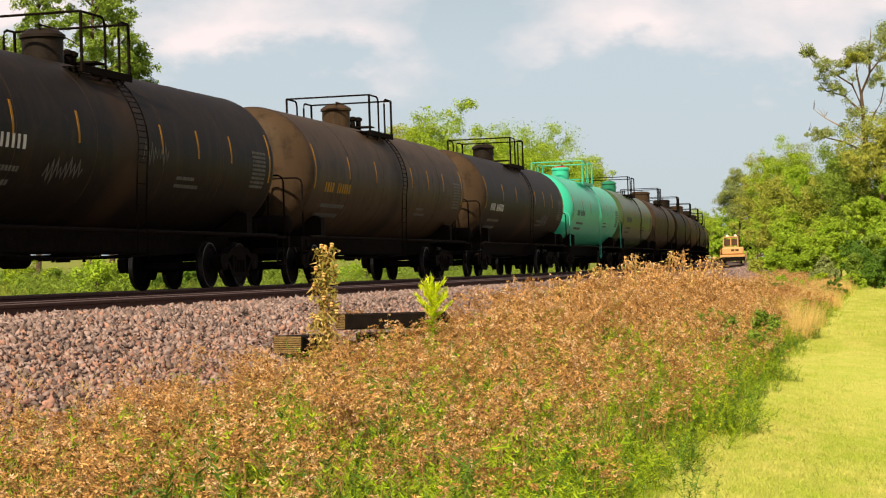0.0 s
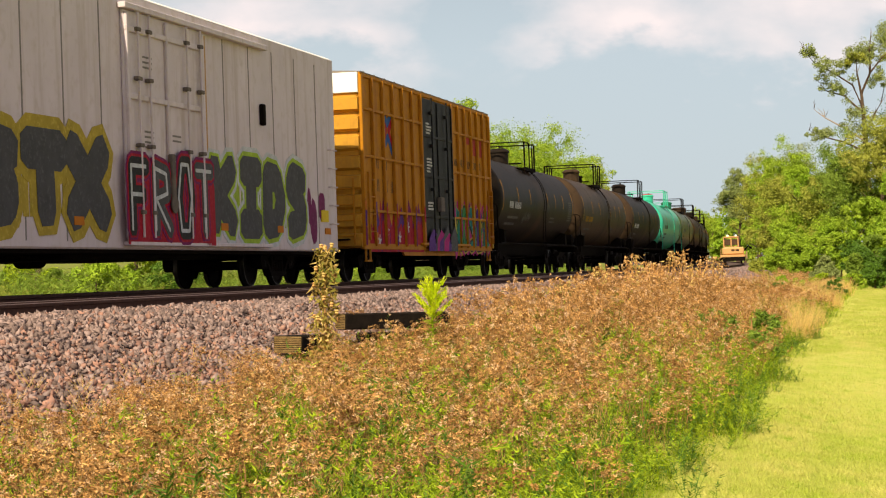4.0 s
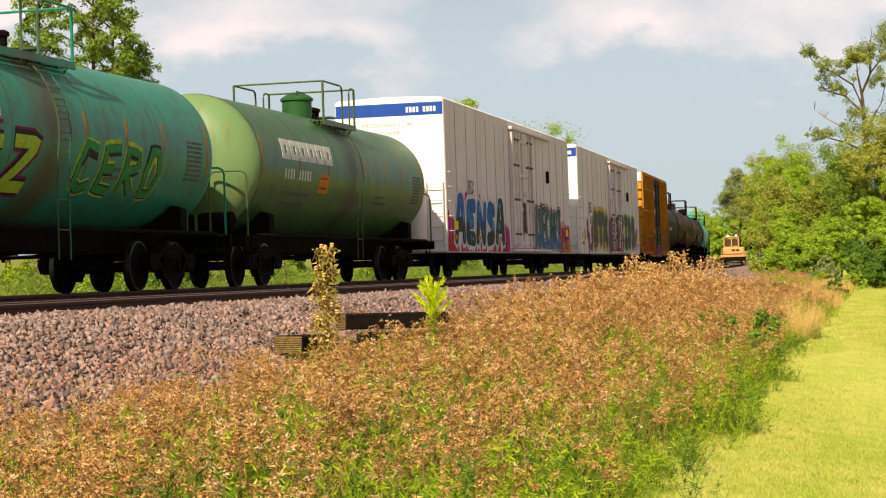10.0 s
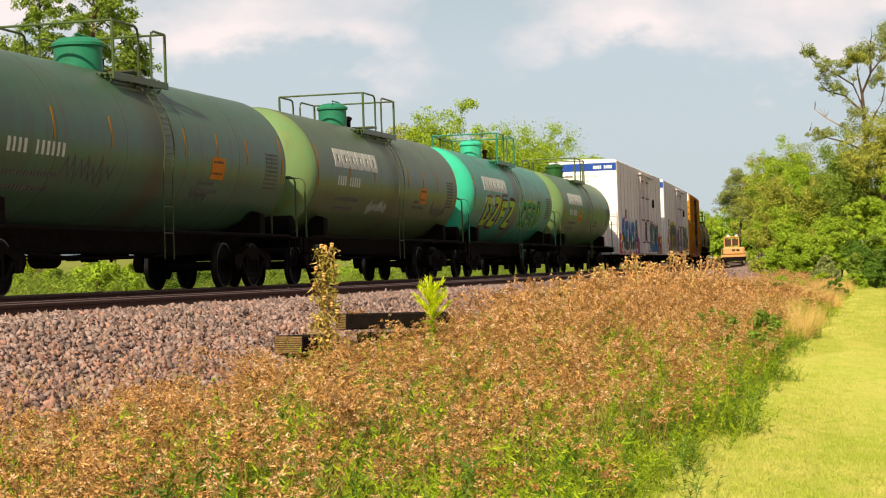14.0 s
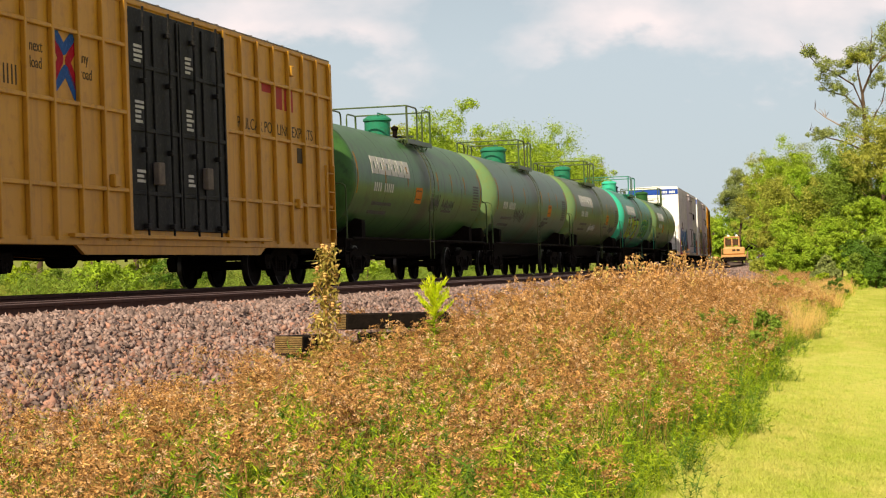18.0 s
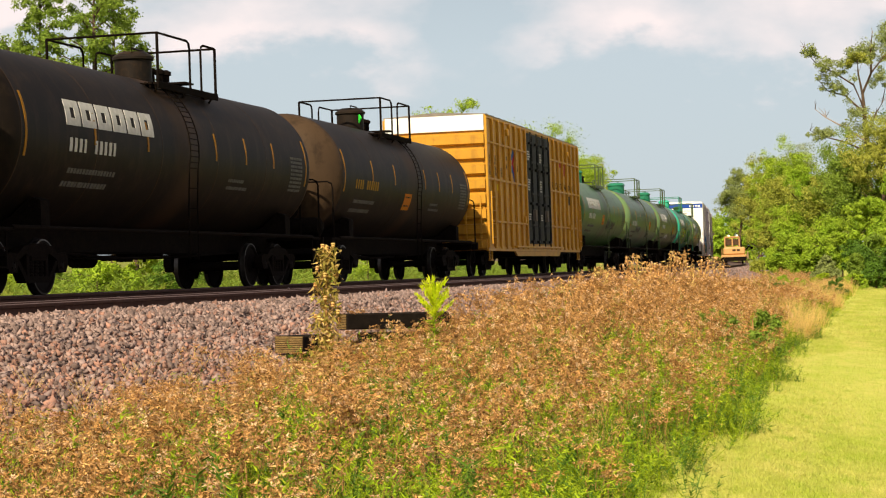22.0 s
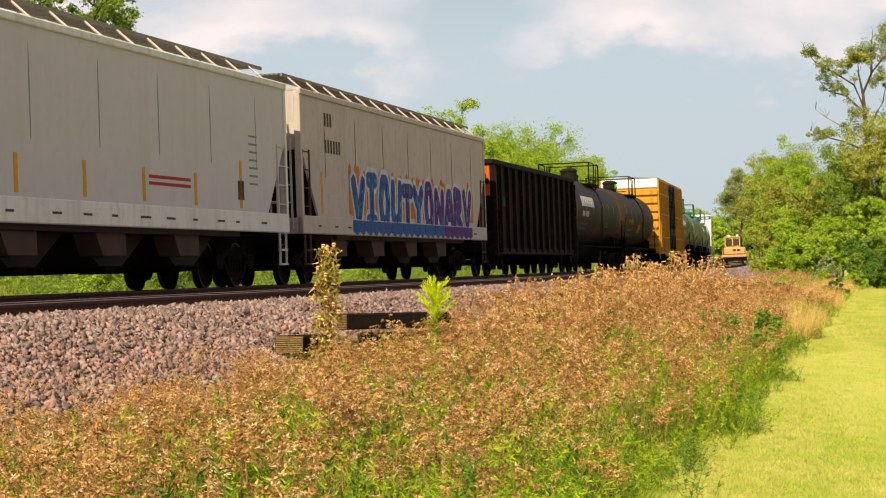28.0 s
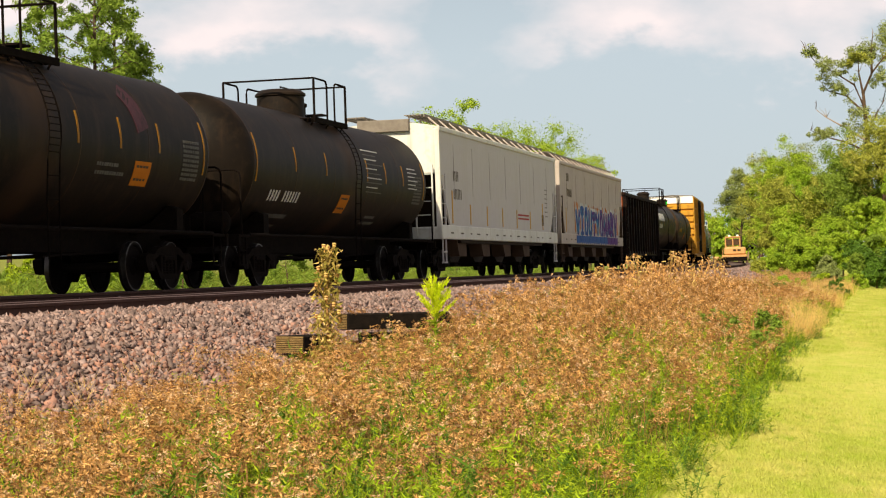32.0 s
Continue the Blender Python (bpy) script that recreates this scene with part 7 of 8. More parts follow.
def tree(name, label, px, depth, height, width, leaf, lobes=60, per=60, size=0.22, seed=1, bottom=0.22, bark=None, base_z=0.0, group="", squash=1.0, category="tree"):
    """A tree or shrub: tapered trunk, forked limbs, and a crown of many small leaves in uneven clumps. px names its bearing, depth its distance."""
    rng = np.random.default_rng(seed)
    x, y = (px - 784.0) / 3531.0 * depth, depth
    t = thing(name, label, category, group)
    t.matrix_basis = Matrix.Translation((x, y, base_z))
    bark = bark or BARK
    sh = Shape()
    r0 = max(0.05, height * 0.016)
    pts = [(0, 0, -0.1)]
    for k in range(1, 6):
        q = k / 5
        pts.append((rng.normal(0, 0.02) * height * q, rng.normal(0, 0.02) * height * q, height * 0.78 * q))
    sh.tube(pts, [r0 * (1.25 - 1.1 * k / 5) for k in range(6)], 8)
    part("trunk", sh, bark, t)
    centres, radius = [], []
    n_limb = 9 if height > 4 else 5
    for k in range(n_limb):
        q = bottom + (0.72 - bottom) * (k + 0.3) / n_limb
        z = height * q
        a = k * 2.4 + rng.uniform(-0.4, 0.4)
        reach = width * 0.5 * math.sin(math.pi * min(0.97, 0.18 + 0.80 * q)) ** 0.8 * rng.uniform(0.7, 1.05)
        rise = height * rng.uniform(0.05, 0.14)
        p0 = Vector((float(np.interp(z, [p[2] for p in pts], [p[0] for p in pts])), float(np.interp(z, [p[2] for p in pts], [p[1] for p in pts])), z))
        p1 = p0 + Vector((math.cos(a) * reach * 0.5, math.sin(a) * reach * 0.5, rise * 0.5))
        p2 = p0 + Vector((math.cos(a) * reach * 0.75, math.sin(a) * reach * 0.75, rise * 0.8))
        lb = Shape().tube([p0, p1, p2], [r0 * 0.42, r0 * 0.28, r0 * 0.08], 6)
        part("limb", lb, bark, t)
    mid_z, half = height * (1 + bottom) / 2, height * (1 - bottom) / 2
    lumps = []
    for k in range(max(8, lobes // 8)):
        u = unit(rng.normal(size=3))
        out = rng.uniform(0.30, 1.0) ** 0.5
        bulge = 1 + 0.16 * math.sin(3 * math.atan2(u[1], u[0]) + seed) + 0.12 * math.sin(4 * u[2] + seed * 1.7)
        shrink = 1 - 0.25 * max(0, u[2])
        lumps.append((np.array((u[0] * out * width * 0.38 * bulge * shrink, u[1] * out * width * 0.38 * bulge * squash * shrink, mid_z + u[2] * out * half * 0.78 * bulge)), min(width, half * 2) * rng.uniform(0.14, 0.25)))
    for k in range(lobes):
        spot, size_of = lumps[k % len(lumps)]
        u = unit(rng.normal(size=3) + (0, 0, 0.45))
        centres.append(tuple(spot + u * size_of * rng.uniform(0.75, 1.12) * (1.1, 1.1, 0.8)))
        radius.append(size_of * rng.uniform(0.34, 0.66))
    crown_part(centres, radius, per, size, leaf, t, rng)
    return t


THICKET = "thicket beside the line"
# far wall of trees beyond the bend
for k, (px, dep, top, wid, mat) in enumerate(((1236, 430, 362, 70, LEAF_A), (1262, 400, 356, 60, LEAF_A), (1290, 380, 345, 80, LEAF_A), (1320, 340, 335, 70, LEAF_C), (1252, 470, 372, 70, LEAF_B), (1275, 300, 400, 60, LEAF_A), (1310, 270, 385, 70, LEAF_A))):
    tree("tree", "leafy green tree far along the line", px, dep, (455 - top) / 3531 * dep + 1.6, wid / 3531 * dep, mat, 90, 60, 0.36, 100 + k, 0.05, group=THICKET)
# the wood at the edge of the lawn
for k, (px, dep, top, wid, mat, low, words) in enumerate((
        (1308, 235, 308, 62, LEAF_D, 0.30, "grey-green tree standing behind the thicket"), (1345, 205, 284, 84, LEAF_B, 0.10, "olive tree in the thicket"), (1385, 190, 256, 100, LEAF_A, 0.10, "bright green broad tree in the thicket"),
        (1425, 195, 252, 96, LEAF_D, 0.12, "grey-green tree in the thicket"), (1368, 170, 350, 80, LEAF_A, 0.02, "green tree low in the thicket"), (1378, 160, 318, 90, LEAF_B, 0.04, "olive tree with thin branches"),
        (1420, 150, 300, 100, LEAF_A, 0.05, "bright feathery tree in the thicket"), (1465, 148, 290, 110, LEAF_B, 0.06, "olive feathery tree in the thicket"), (1512, 138, 218, 120, LEAF_E, 0.08, "tall olive tree at the edge of the wood"),
        (1560, 136, 200, 120, LEAF_B, 0.08, "tall olive tree at the edge of the wood"), (1600, 150, 170, 120, LEAF_C, 0.08, "tall dark tree at the edge of the wood"), (1545, 128, 345, 75, LEAF_A, 0.06, "broad-leaved bright green tree"),
        (1590, 122, 320, 90, LEAF_A, 0.06, "broad-leaved bright green tree"))):
    tree("tree", words, px, dep, (455 - top + 24) / 3531 * dep + 1.6, wid * 1.22 / 3531 * dep, mat, 230, 120, 0.145, 120 + k, low, group=THICKET)
# LEAF_C shrubs paint the deep shadow at the wood's foot in leaf colour.
for k, (px, dep, top, wid, mat, words) in enumerate((
        (1364, 135, 428, 55, LEAF_A, "low green shrub below the trees"), (1385, 128, 412, 60, LEAF_A, "bright green shrub below the trees"), (1418, 122, 398, 70, LEAF_A, "bright green shrub with large leaves"), (1455, 118, 402, 70, LEAF_A, "bright green shrub with large leaves"),
        (1490, 114, 405, 62, LEAF_A, "dark green shrub by the lawn"), (1520, 110, 418, 56, LEAF_C, "dark green dense shrub by the lawn"), (1548, 116, 400, 60, LEAF_E, "dark green dense shrub by the lawn"), (1580, 116, 395, 60, LEAF_A, "dark green dense shrub by the lawn"),
        (1400, 140, 375, 80, LEAF_A, "green shrub below the trees"), (1470, 132, 372, 90, LEAF_A, "green shrub below the trees"),
        (1342, 112, 458, 36, LEAF_B, "low olive shrub at the weeds' edge"), (1462, 98, 461, 48, LEAF_D, "pale grey-green bushy plant"), (1508, 104, 445, 40, LEAF_E, "dark low shrub by the lawn"),
        (1534, 106, 436, 62, LEAF_C, "dark green dense shrub by the lawn"), (1566, 104, 425, 70, LEAF_C, "dark green dense shrub by the lawn"), (1550, 100, 462, 60, LEAF_C, "low dark shrub in the shade of the wood"))):
    tree("shrub", words, px, dep, (455 - top) / 3531 * dep + 1.6, wid / 3531 * dep, mat, 110, 100, 0.12, 150 + k, 0.03, group=THICKET, category="shrub")
# trees behind the train
for k, (px, dep, top, wid, mat) in enumerate(((705, 168, 196, 62, LEAF_B), (752, 165, 192, 75, LEAF_A), (805, 172, 200, 75, LEAF_A), (838, 190, 226, 60, LEAF_A), (908, 200, 210, 80, LEAF_A), (940, 185, 245, 70, LEAF_A), (985, 215, 234, 70, LEAF_A), (1022, 225, 258, 66, LEAF_A), (1042, 240, 285, 50, LEAF_B), (870, 230, 240, 60, LEAF_B), (466, 190, 182, 34, LEAF_A), (655, 200, 240, 60, LEAF_A), (728, 150, 262, 70, LEAF_A))):
    tree("tree", "yellow-green leafy tree beyond the tracks", px, dep, (455 - top + 12) / 3531 * dep + 1.6, wid * 2.1 / 3531 * dep, mat, 340, 85, 0.18, 200 + k, 0.12, group="trees beyond the tracks")


def feathery_tree(label, px, depth, height, width, seed, leaf=LEAF_A, lean=0.0):
    """A young tree with upright limbs and drooping sprays of leaves."""
    rng = np.random.default_rng(seed)
    t = thing("tree", label, "tree", "trees beyond the tracks")
    t.matrix_basis = Matrix.Translation(((px - 784.0) / 3531.0 * depth, depth, 0.0))
    part("trunk", Shape().tube([(0, 0, -0.1), (0.05, 0, height * 0.4), (lean * 0.6, 0.05, height * 0.75), (lean, 0, height)], [0.11, 0.085, 0.05, 0.015], 8), BARK, t)
    centres, radius = [], []
    for k in range(44):
        q = 0.28 + 0.71 * k / 44
        z, a = height * q, k * 2.4 + rng.uniform(-0.3, 0.3)
        reach = width * 0.5 * (1.25 - q) * rng.uniform(0.75, 1.25)
        d = Vector((math.cos(a), math.sin(a), 0))
        p0 = Vector((lean * q ** 2, 0, z))
        p1, p2 = p0 + d * reach * 0.55 + Vector((0, 0, 0.55)), p0 + d * reach + Vector((0, 0, 0.45 - 0.25 * rng.uniform()))
        part("limb", Shape().tube([p0, p1, p2], [0.035, 0.02, 0.006], 5), BARK, t)
        for j in range(9):
            w = 0.15 + 0.85 * j / 8
            p = p0.lerp(p1, min(1, w * 2)) if w < 0.5 else p1.lerp(p2, w * 2 - 1)
            centres.append(tuple(p + Vector((rng.normal(0, 0.05), rng.normal(0, 0.05), rng.normal(-0.02, 0.06))))), radius.append(0.17 + 0.12 * rng.uniform())
    crown_part(centres, radius, 46, 0.11, leaf, t, rng)
    return t


feathery_tree("slender young tree with feathery bright leaves", 165, 66, 12.2, 5.6, 301, LEAF_E)
feathery_tree("slender young tree with feathery bright leaves", 200, 70, 11.8, 4.6, 302, LEAF_E)
feathery_tree("slender young tree with feathery bright leaves", 70, 72, 11.6, 4.0, 303, LEAF_E)
feathery_tree("small feathery tree beyond the tracks", 14, 74, 9.4, 3.4, 304, LEAF_E)
feathery_tree("drooping feathery sapling beyond the tracks", 240, 72, 9.0, 3.4, 305, LEAF_E)


for k, (px, dep, tall, wide) in enumerate(((12, 72, 1.3, 2.4), (66, 70, 1.5, 2.6), (128, 66, 1.2, 2.2), (168, 64, 1.6, 2.6), (214, 68, 1.4, 2.4), (252, 70, 1.5, 2.6))):
    tree("shrub", "leafy green shrub in the field beyond the tracks", px, dep, tall, wide, (LEAF_E, GREEN_WEED)[k % 2], 60, 60, 0.09, 740 + k, 0.02, category="shrub", group="shrubs beyond the tracks", base_z=0.05)


def tall_open_tree():
    """The high sparse tree over the wood: bare forked limbs with leaf clumps at their ends."""
    rng = np.random.default_rng(77)
    dep = 146.0
    k = dep / 3531.0
    t = thing("tree", "tall sparse tree with bare dark forked limbs", "tree", THICKET)
    t.matrix_basis = Matrix.Translation(((1535 - 784) * k, dep, 0.0))

    def at(px, py, off=0.0):
        return ((px - 1535) * k, off, (455 - py) * k + 1.6)

    part("trunk", Shape().tube([at(1545, 500), at(1538, 330), at(1533, 240), at(1528, 190), at(1526, 165)], [0.30, 0.24, 0.19, 0.14, 0.10], 9), BARK, t)
    limbs = ([at(1528, 190), at(1510, 150), at(1480, 128, 0.6), at(1448, 110, 1.0), at(1428, 84, 1.2)], [at(1526, 165), at(1538, 130, -0.6), at(1556, 105, -1.0), at(1575, 90, -1.2)], [at(1526, 168), at(1516, 130, -0.4), at(1514, 112, -0.6)],
             [at(1529, 200), at(1500, 168, 0.8), at(1470, 158, 1.3), at(1456, 140, 1.5)], [at(1534, 250), at(1500, 225, 1.0), at(1468, 205, 1.6), at(1450, 190, 1.8)], [at(1536, 270), at(1500, 250, 0.9), at(1465, 240, 1.4), at(1440, 228, 1.6)],
             [at(1533, 240), at(1552, 200, 0.5), at(1565, 180, 0.8), at(1572, 150, 1.0)], [at(1538, 130, -0.6), at(1536, 90, -0.8), at(1538, 62, -0.9)])
    for j, line in enumerate(limbs):
        part("limb", Shape().tube(line, [0.095 - 0.075 * i / (len(line) - 1) for i in range(len(line))], 6), BARK if j not in (4,) else DEAD_WOOD, t)
    for j in range(46):
        line = limbs[int(rng.integers(0, len(limbs)))]
        p = Vector(line[int(rng.integers(1, len(line)))])
        q = p + Vector((rng.normal(0.0, 0.3), rng.normal(0, 0.3), rng.uniform(0.1, 0.8)))
        part("twig", Shape().tube([p, p.lerp(q, 0.5) + Vector((0.05, 0, 0.06)), q], [0.03, 0.018, 0.006], 4), DEAD_WOOD if j % 3 == 0 else BARK, t)
    spots = [(1430, 84, 8), (1440, 96, 8), (1452, 112, 9), (1466, 114, 9), (1480, 118, 8), (1495, 122, 8), (1500, 96, 9), (1514, 92, 12), (1528, 88, 11), (1542, 96, 10), (1516, 108, 9), (1552, 130, 10), (1560, 140, 10), (1562, 62, 12), (1570, 45, 12), (1562, 80, 11), (1572, 66, 12),
             (1462, 148, 8), (1474, 154, 8), (1486, 160, 8), (1446, 232, 7), (1456, 238, 7), (1468, 240, 8), (1510, 190, 11), (1520, 205, 12), (1535, 222, 14), (1550, 215, 14), (1565, 205, 14), (1505, 222, 12), (1540, 100, 9)]
    centres = [at(a, b, rng.normal(0, 0.5)) for a, b, r in spots for _ in range(5)]
    centres = [tuple(np.array(c) + rng.normal(0, 0.30, 3)) for c in centres]
    crown_part(centres, [r * k * rng.uniform(0.7, 1.35) for a, b, r in spots for _ in range(5)], 110, 0.14, LEAF_D, t, rng)
    sp2 = [(1508, 98, 10), (1520, 100, 11), (1534, 108, 9), (1500, 110, 8), (1565, 100, 11)]
    crown_part([at(a, b, rng.normal(0, 0.5)) for a, b, r in sp2 for _ in range(3)], [r * k for a, b, r in sp2 for _ in range(3)], 110, 0.14, LEAF_B, t, rng, "crown")


for k, (s, d, tall) in enumerate(((22, -7.0, 0.9), (25, -8.5, 1.3), (28, -7.5, 1.1), (33, -8.0, 1.5), (37, -7.0, 1.1), (43, -7.5, 1.5), (48, -8.5, 1.4), (55, -7.5, 1.6), (63, -8.0, 1.7), (74, -8.0, 1.9), (90, -9.0, 2.2), (110, -9.0, 2.4))):
    x, y = on_line(s, d)
    tree("shrub", "leafy green shrub in the field beyond the tracks", 784 + 3531 * float(x) / float(y), float(y), tall, tall * 1.7, (LEAF_E, LEAF_A, LEAF_C)[k % 3], 60, 60, 0.10, 700 + k, 0.02, category="shrub", group="shrubs beyond the tracks", base_z=0.08)
tall_open_tree()
tree("shrub", "rounded bright green bush at the lawn's edge", 1330, 30.0, 0.86, 1.12, LEAF_E, 110, 80, 0.06, 401, 0.02, category="shrub", bark=DRY_STEM)
tree("shrub", "low leafy green bush among the weeds", 1292, 31.5, 0.80, 0.9, LEAF_E, 80, 70, 0.06, 402, 0.02, category="shrub", bark=DRY_STEM)


for k, (px, dep, tall, wide) in enumerate(((1408, 49, 0.62, 0.8), (1440, 54, 0.55, 0.9), (1476, 74, 0.8, 1.2), (1506, 96, 0.95, 1.5), (1455, 88, 1.0, 1.5), (1372, 62, 0.9, 1.2), (1395, 80, 1.05, 1.5))):
    tree("shrub", "low green bush where weeds meet the lawn", px, dep, tall, wide, (LEAF_A, GREEN_WEED, LEAF_C)[k % 3], 40, 60, 0.075, 420 + k, 0.02, category="shrub", bark=DRY_STEM, group="bushes by the lawn")


# ---- loose things on the bank ----
def placed_by(px, depth, z):
    return ((px - 784.0) / 3531.0 * depth, depth, z)


def old_tie(label, px, depth, z, yaw, length, tilt=0.0, half=0.115, sawn=True):
    rng = random.Random(int(px))
    t = thing("railway_tie", label, "railway tie", "discarded ties")
    t.matrix_basis = Matrix.Translation(placed_by(px, depth, z)) @ Matrix.Rotation(radians(yaw), 4, "Z") @ Matrix.Rotation(radians(tilt), 4, "Y")
    sh = Shape().box(0, length, -half, half, -0.20, 0.0, 0.014)
    part("timber", sh, TIE, t)
    for k in range(9 if sawn else 0):
        z0 = -0.192 + k * 0.021
        part("end_grain", Shape().box(-0.006 - 0.004 * rng.random(), 0.0, 0.01 - half, half - 0.01, z0, z0 + 0.015, 0.002), TIE_END, t, "sawn tan timber end")
    return t


old_tie("black creosoted railway tie with a tan sawn end", 604, 25.2, 0.885, 38, 1.68)
old_tie("black creosoted railway tie lying lower on ballast", 511, 22.6, 0.71, 78, 1.3, 1.5, 0.17)
# Added timber without a sawn end; its black fills the gap below the upper tie.
old_tie("black timber added for the dark gap under the upper tie", 640, 25.9, 0.62, 40, 1.5, sawn=False)
old_tie("broken dark timber sticking out of the weeds", 992, 36.0, 1.12, 65, 1.4, 14)
sh = Shape()
STAKES = thing("stone", "pale stone at the lawn's edge", "stone")
STAKES.matrix_basis = Matrix.Translation(placed_by(1438, 46, 0.03))
part("stone_body", Shape().lathe([(0.03, -0.05), (0.09, -0.02), (0.08, 0.03), (0.03, 0.05)], "z", (0, 0, 0), 8), WHITE_END, STAKES)


def tall_thistle():
    rng = np.random.default_rng(61)
    t = thing("thistle", "tall withered thistle with pale seed heads", "plant")
    part("stalk", Shape().tube([(0, 0, -0.1), (0.02, 0, 0.5), (-0.01, 0, 1.0), (0.03, 0, 1.48)], [0.016, 0.014, 0.011, 0.006], 6), DRY_STEM, t)
    n = 820
    h = rng.uniform(0.05, 1.5, n)
    a = rng.uniform(0, 6.28, n)
    wide = np.interp(h, [0.1, 0.5, 1.0, 1.5], [0.22, 0.15, 0.15, 0.11])
    at = np.stack([np.cos(a) * wide * rng.uniform(0.1, 1, n), np.sin(a) * wide * rng.uniform(0.1, 1, n), h], 1)
    q = blades(at, rng.normal(size=(n, 3)), rng.uniform(0.04, 0.09, n), rng.uniform(0.018, 0.040, n), rng, 0.3)
    bulk("leaves", q.reshape(-1, 3), np.arange(n * 3).reshape(-1, 3), [THISTLE_LEAF]).parent = t
    q = blades(at[::2] + rng.normal(0, 0.03, at[::2].shape), rng.normal(size=at[::2].shape), rng.uniform(0.03, 0.09, len(at[::2])), rng.uniform(0.015, 0.03, len(at[::2])), rng, 0.3)
    bulk("withered_leaves", q.reshape(-1, 3), np.arange(len(q) * 3).reshape(-1, 3), [STRAW]).parent = t
    for k in range(16):
        z = rng.uniform(0.75, 1.52)
        aa, w = rng.uniform(0, 6.28), np.interp(z, [0.7, 1.5], [0.17, 0.07])
        head = Shape().lathe([(0.006, -0.02), (0.020, -0.008), (0.017, 0.006), (0.024, 0.020), (0.012, 0.03)], "z", (math.cos(aa) * w, math.sin(aa) * w, z), 8)
        head.tube([(0, 0, z - 0.12), (math.cos(aa) * w, math.sin(aa) * w, z - 0.02)], 0.004, 4)
        part("seed_head", head, DRY_WEED if k % 3 else STRAW, t)
    return t


def goldenrod():
    rng = np.random.default_rng(62)
    t = thing("goldenrod", "bright yellow-green goldenrod in bud", "plant")
    part("stalk", Shape().tube([(0, 0, -0.1), (0.01, 0, 0.5), (0, 0, 1.0), (0.02, 0, 1.28)], [0.011, 0.010, 0.008, 0.003], 6), GREEN_WEED, t)
    n = 150
    h = rng.uniform(0.1, 0.95, n)
    a = rng.uniform(0, 6.28, n)
    at = np.stack([np.zeros(n), np.zeros(n), h], 1)
    q = blades(at, np.stack([np.cos(a), np.sin(a), rng.uniform(0.2, 1.2, n)], 1), rng.uniform(0.10, 0.20, n), rng.uniform(0.014, 0.024, n), rng, 0.25)
    bulk("leaves", q.reshape(-1, 3), np.arange(n * 3).reshape(-1, 3), [GREEN_WEED]).parent = t
    n = 2200
    k = rng.integers(0, 16, n)
    ang = k * 2.4
    f = rng.uniform(0, 1, n)
    z0 = 0.86 + 0.018 * k
    reach = 0.22 * (1 - k / 30)
    at = np.stack([np.cos(ang) * reach * f, np.sin(ang) * reach * f, z0 + 0.20 * f], 1) + rng.normal(0, 0.012, (n, 3))
    q = blades(at, np.stack([np.cos(ang) * 0.5, np.sin(ang) * 0.5, np.ones(n)], 1) + rng.normal(0, 0.3, (n, 3)), rng.uniform(0.03, 0.06, n), rng.uniform(0.007, 0.013, n), rng)
    bulk("plume", q.reshape(-1, 3), np.arange(n * 3).reshape(-1, 3), [GOLDENROD]).parent = t
    return t


THISTLE, ROD = tall_thistle(), goldenrod()
THISTLE_AT, ROD_AT = placed_by(577, 20.5, 0.20), placed_by(767, 22.5, 0.04)


def skyline_thistles():
    """High dried thistles that stand above the verge."""
    for k, (px, dep, top) in enumerate(((1062, 37, 468), (1072, 37.5, 474), (1110, 38, 460), (1118, 38.5, 452), (1128, 38, 449), (1140, 39, 462), (1152, 39.5, 466), (1160, 40, 464), (1188, 41, 444), (1196, 41.5, 448), (1205, 41, 446), (1214, 42, 442), (1224, 43, 466), (1240, 45, 460), (1252, 46, 452), (1262, 47, 455), (1272, 48, 456), (1170, 40, 470), (1280, 48, 466), (990, 33, 492), (1004, 33, 496), (1024, 34, 488))):
        rng = np.random.default_rng(500 + k)
        h = (455 - top) / 3531 * dep + 1.6 - 0.18
        t = thing("thistle", "tall brown dried thistle with round pale heads", "plant", "dried thistles")
        t.matrix_basis = Matrix.Translation(placed_by(px, dep, 0.18)) @ Matrix.Rotation(rng.uniform(0, 6.28), 4, "Z")
        lean = rng.normal(0, 0.03)
        part("stalk", Shape().tube([(0, 0, -0.05), (lean, 0, h * 0.5), (lean * 2, 0, h)], [0.014, 0.011, 0.005], 5), DRY_STEM, t)
        n = 120
        hh = rng.uniform(0.25, 1.0, n) * h
        a = rng.uniform(0, 6.28, n)
        w = rng.uniform(0.0, 0.16, n)
        at = np.stack([np.cos(a) * w, np.sin(a) * w, hh], 1)
        q = blades(at, rng.normal(size=(n, 3)), rng.uniform(0.05, 0.11, n), rng.uniform(0.02, 0.045, n), rng, 0.3)
        bulk("withered_leaves", q.reshape(-1, 3), np.arange(n * 3).reshape(-1, 3), [DRY_WEED if k % 4 else STRAW]).parent = t
        for j in range(4):
            z, aa, ww = h * rng.uniform(0.78, 1.0), rng.uniform(0, 6.28), rng.uniform(0.02, 0.15)
            sh = Shape().lathe([(0.006, -0.026), (0.018, -0.010), (0.022, 0.012), (0.010, 0.026)], "z", (math.cos(aa) * ww, math.sin(aa) * ww, z), 7)
            sh.tube([(lean, 0, z - 0.2), (math.cos(aa) * ww, math.sin(aa) * ww, z - 0.03)], 0.005, 4)
            part("seed_head", sh, (DRY_WEED, STRAW, DRY_WEED, SEED_FLUFF)[j], t)


skyline_thistles()


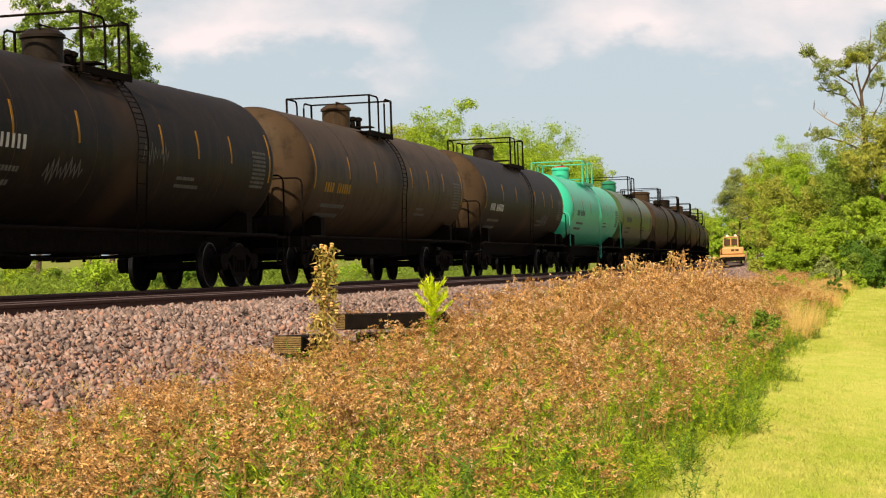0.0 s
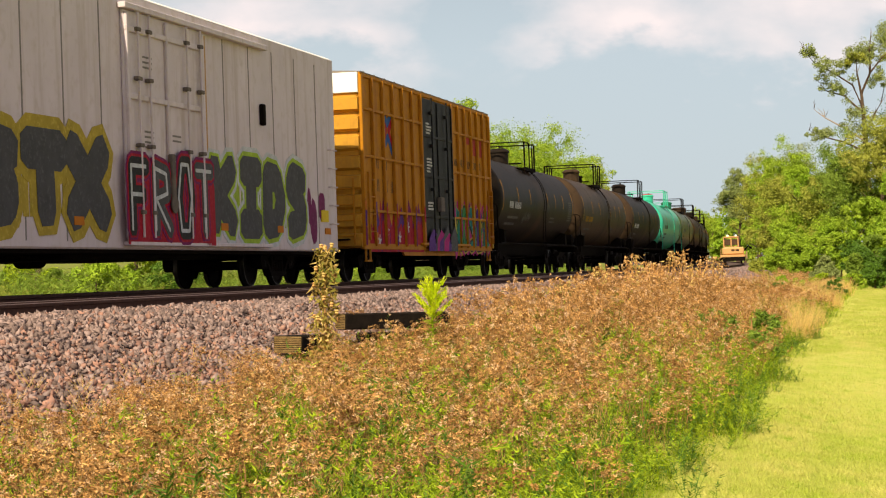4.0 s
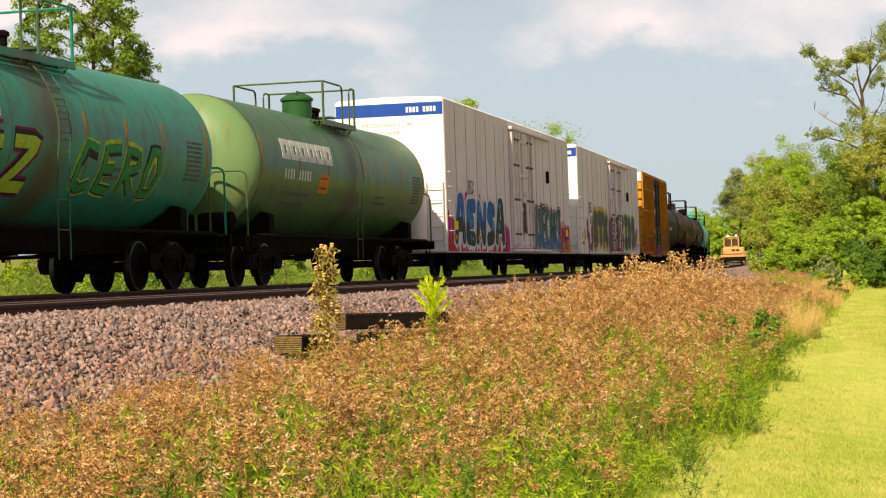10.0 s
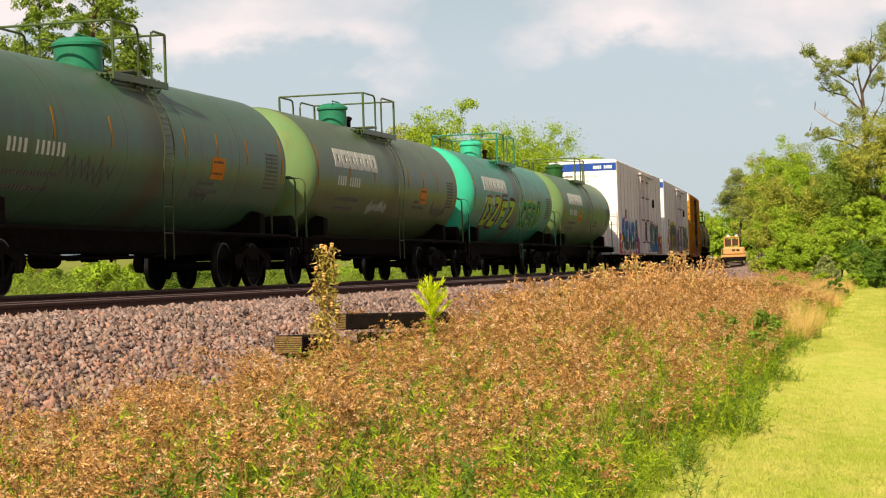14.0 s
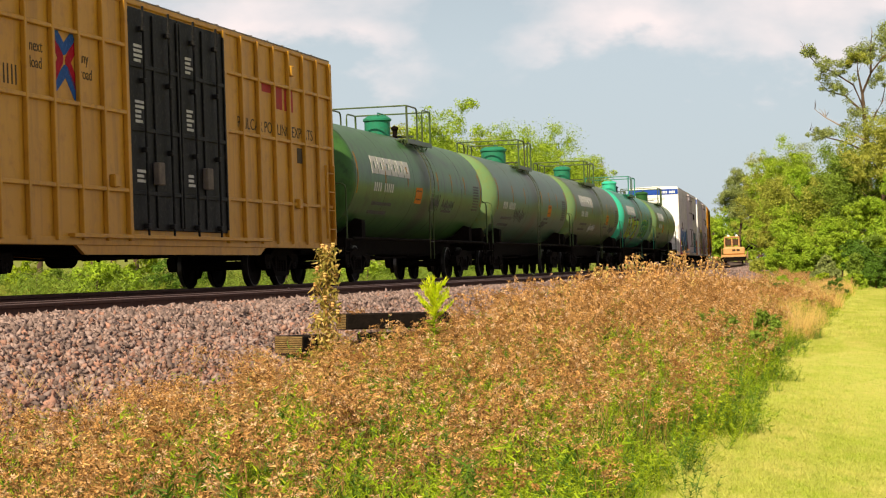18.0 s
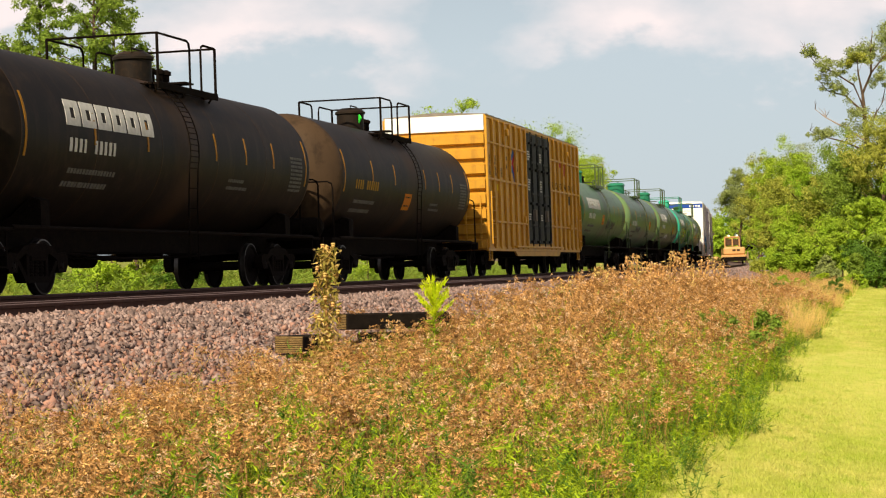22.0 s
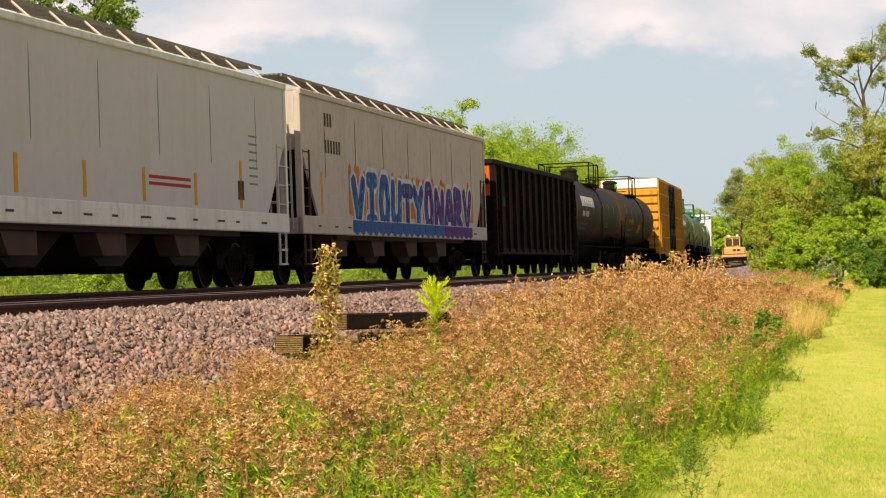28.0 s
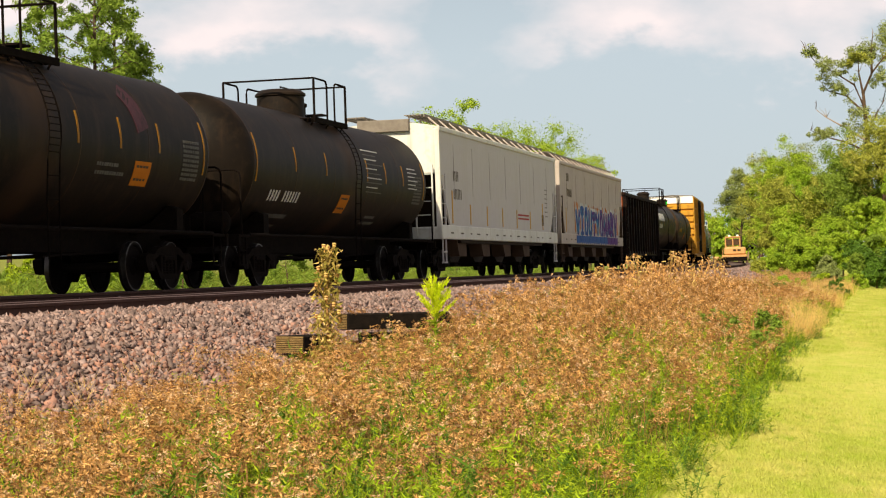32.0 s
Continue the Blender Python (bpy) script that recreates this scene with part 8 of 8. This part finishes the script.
# ---- the track machine parked on the second track ----
def track_machine():
    paint = material("orange_machine_paint", (0.58, 0.33, 0.145), (0.52, 0.28, 0.12), 1.5, 0.5, third=(0.46, 0.25, 0.11))
    steel = material("grey_plough_steel", (0.34, 0.22, 0.12), (0.22, 0.14, 0.08), 3, 0.6)
    glass = material("dark_cab_glass", (0.09, 0.055, 0.035), (0.05, 0.03, 0.02), rough=0.2)
    t = thing("track_machine", "orange track maintenance machine parked on the second track", "rail vehicle")
    s = 168.0
    x, y = on_line(s, NEAR)
    t.matrix_basis = Matrix.Translation((float(x), float(y), RAIL_Z + 0.085)) @ Matrix.Rotation(-float(np.interp(s, LS, LA)), 4, "Z") @ Matrix.Rotation(-CANT, 4, "Y") @ Matrix.Scale(0.88, 4)
    part("chassis", Shape().box(-1.15, 1.15, -2.6, 2.8, 0.55, 0.85, 0.04), paint, t)
    part("engine_hood", Shape().box(-0.95, 1.05, -2.3, -0.7, 0.85, 1.55, 0.12), paint, t)
    for x0 in (-0.12, 0.28):
        part("grille", Shape().box(x0, x0 + 0.30, -2.32, -2.29, 1.18, 1.36, 0.01), glass, t)
    cab = part("cab", Shape().box(-0.85, 0.55, -0.7, 1.1, 0.85, 1.62, 0.05).box(-0.85, 0.55, -0.75, 1.2, 2.42, 2.56, 0.05), paint, t)
    for x0, y0 in ((-0.82, -0.66), (0.50, -0.66), (-0.14, -0.66), (-0.82, 1.05), (0.50, 1.05)):
        part("cab_post", Shape().box(x0 - 0.05, x0 + 0.05, y0 - 0.05, y0 + 0.05, 1.60, 2.44, 0.01), paint, cab)
    for x0, x1 in ((-0.77, -0.19), (-0.09, 0.45)):
        part("pane", Shape().box(x0, x1, -0.66, -0.645, 1.74, 2.32), glass, cab)
    part("pane", Shape().box(0.50, 0.515, -0.6, 1.0, 1.64, 2.40), glass, cab)
    for x0 in (-0.45, 0.30):
        part("beacon", Shape().lathe([(0.11, 0.0), (0.11, 0.10), (0.06, 0.17)], "z", (x0, -0.4, 2.56), 12), WHITE_END, t, "pale roof lamp")
    part("plough", Shape().prism([(-2.9, 0.30), (-2.6, 0.28), (-2.62, 0.66), (-2.82, 0.62)], -1.15, 1.15), RUNNING_STEEL, t, "worn steel plough blade")
    part("wing", Shape().prism([(-2.2, 0.45), (-0.6, 0.40), (-0.7, 1.15), (-2.1, 1.0)], 1.2, 1.32), steel, t)
    part("boom", Shape().tube([(1.0, -1.6, 1.2), (1.45, -1.7, 1.65), (1.65, -1.9, 1.35)], 0.07, 8).lathe([(0.12, -0.1), (0.12, 0.1)], "z", (1.65, -1.9, 1.45), 10), RUNNING_STEEL, t)
    part("hand_rail", Shape().tube([(-1.1, -2.4, 0.85), (-1.1, -2.4, 1.5), (-1.1, -0.9, 1.5), (-1.1, -0.9, 0.85)], 0.03, 6), paint, t)
    part("exhaust", Shape().tube([(0.7, -1.2, 1.5), (0.7, -1.2, 2.2)], 0.05, 8), RUNNING_STEEL, t)
    for yy in (-1.6, 1.6):
        ax = Shape()
        for xx in (-0.75, 0.75):
            ax.lathe([(0.06, -0.06), (0.36, -0.05), (0.38, 0.03), (0.41, 0.05), (0.06, 0.06)], "x", (xx, yy, 0.37), 22)
        ax.lathe([(0.05, -0.75), (0.05, 0.75)], "x", (0, yy, 0.37), 10)
        part("axle", ax, WHEEL_STEEL, t)


track_machine()


# ---- what moves ----
def car_pose(middle, bogies, t):
    """The pose of a car whose trucks stand on the line; it leans with the canted track."""
    s = middle + travelled(t)
    (xa, ya), (xb, yb) = on_line(s - bogies / 2, 0.0), on_line(s + bogies / 2, 0.0)
    heading = math.atan2(float(xb - xa), float(yb - ya))
    return Matrix.Translation((float(xa + xb) / 2, float(ya + yb) / 2, RAIL_Z)) @ Matrix.Rotation(-heading, 4, "Z") @ Matrix.Rotation(-CANT, 4, "Y")


def motions():
    sway = ((0.0, 0.4), (3.0, -0.3), (6.0, 0.1), (9.0, -0.2), (13.0, -0.9), (16.0, 0.0), (19.0, 0.5), (23.0, 0.2), (28.0, 0.7), (32.0, 0.9))
    walk(ROD, [(t, Matrix.Translation(ROD_AT) @ Matrix.Rotation(radians(a), 4, "Y")) for t, a in sway])
    walk(THISTLE, [(t, Matrix.Translation(THISTLE_AT) @ Matrix.Rotation(radians(a * 0.3), 4, "Y")) for t, a in sway])
    for car, middle, bogies in TRAIN:
        walk(car, [(float(t), car_pose(middle, bogies, t)) for t in range(0, 33)])
    turns = [(k / 15.0, Matrix.Translation((0, 0, WHEEL_R)) @ Matrix.Rotation(-(travelled(k / 15.0) - travelled(0)) / WHEEL_R, 4, "X")) for k in range(0, 481)]
    walk(WHEELSETS[0], turns)
    first = WHEELSETS[0].animation_data
    for ws in WHEELSETS[1:]:
        ws.rotation_mode = "QUATERNION"
        keys = ws.animation_data_create()
        keys.action = first.action
        keys.action_slot = first.action_slot


motions()
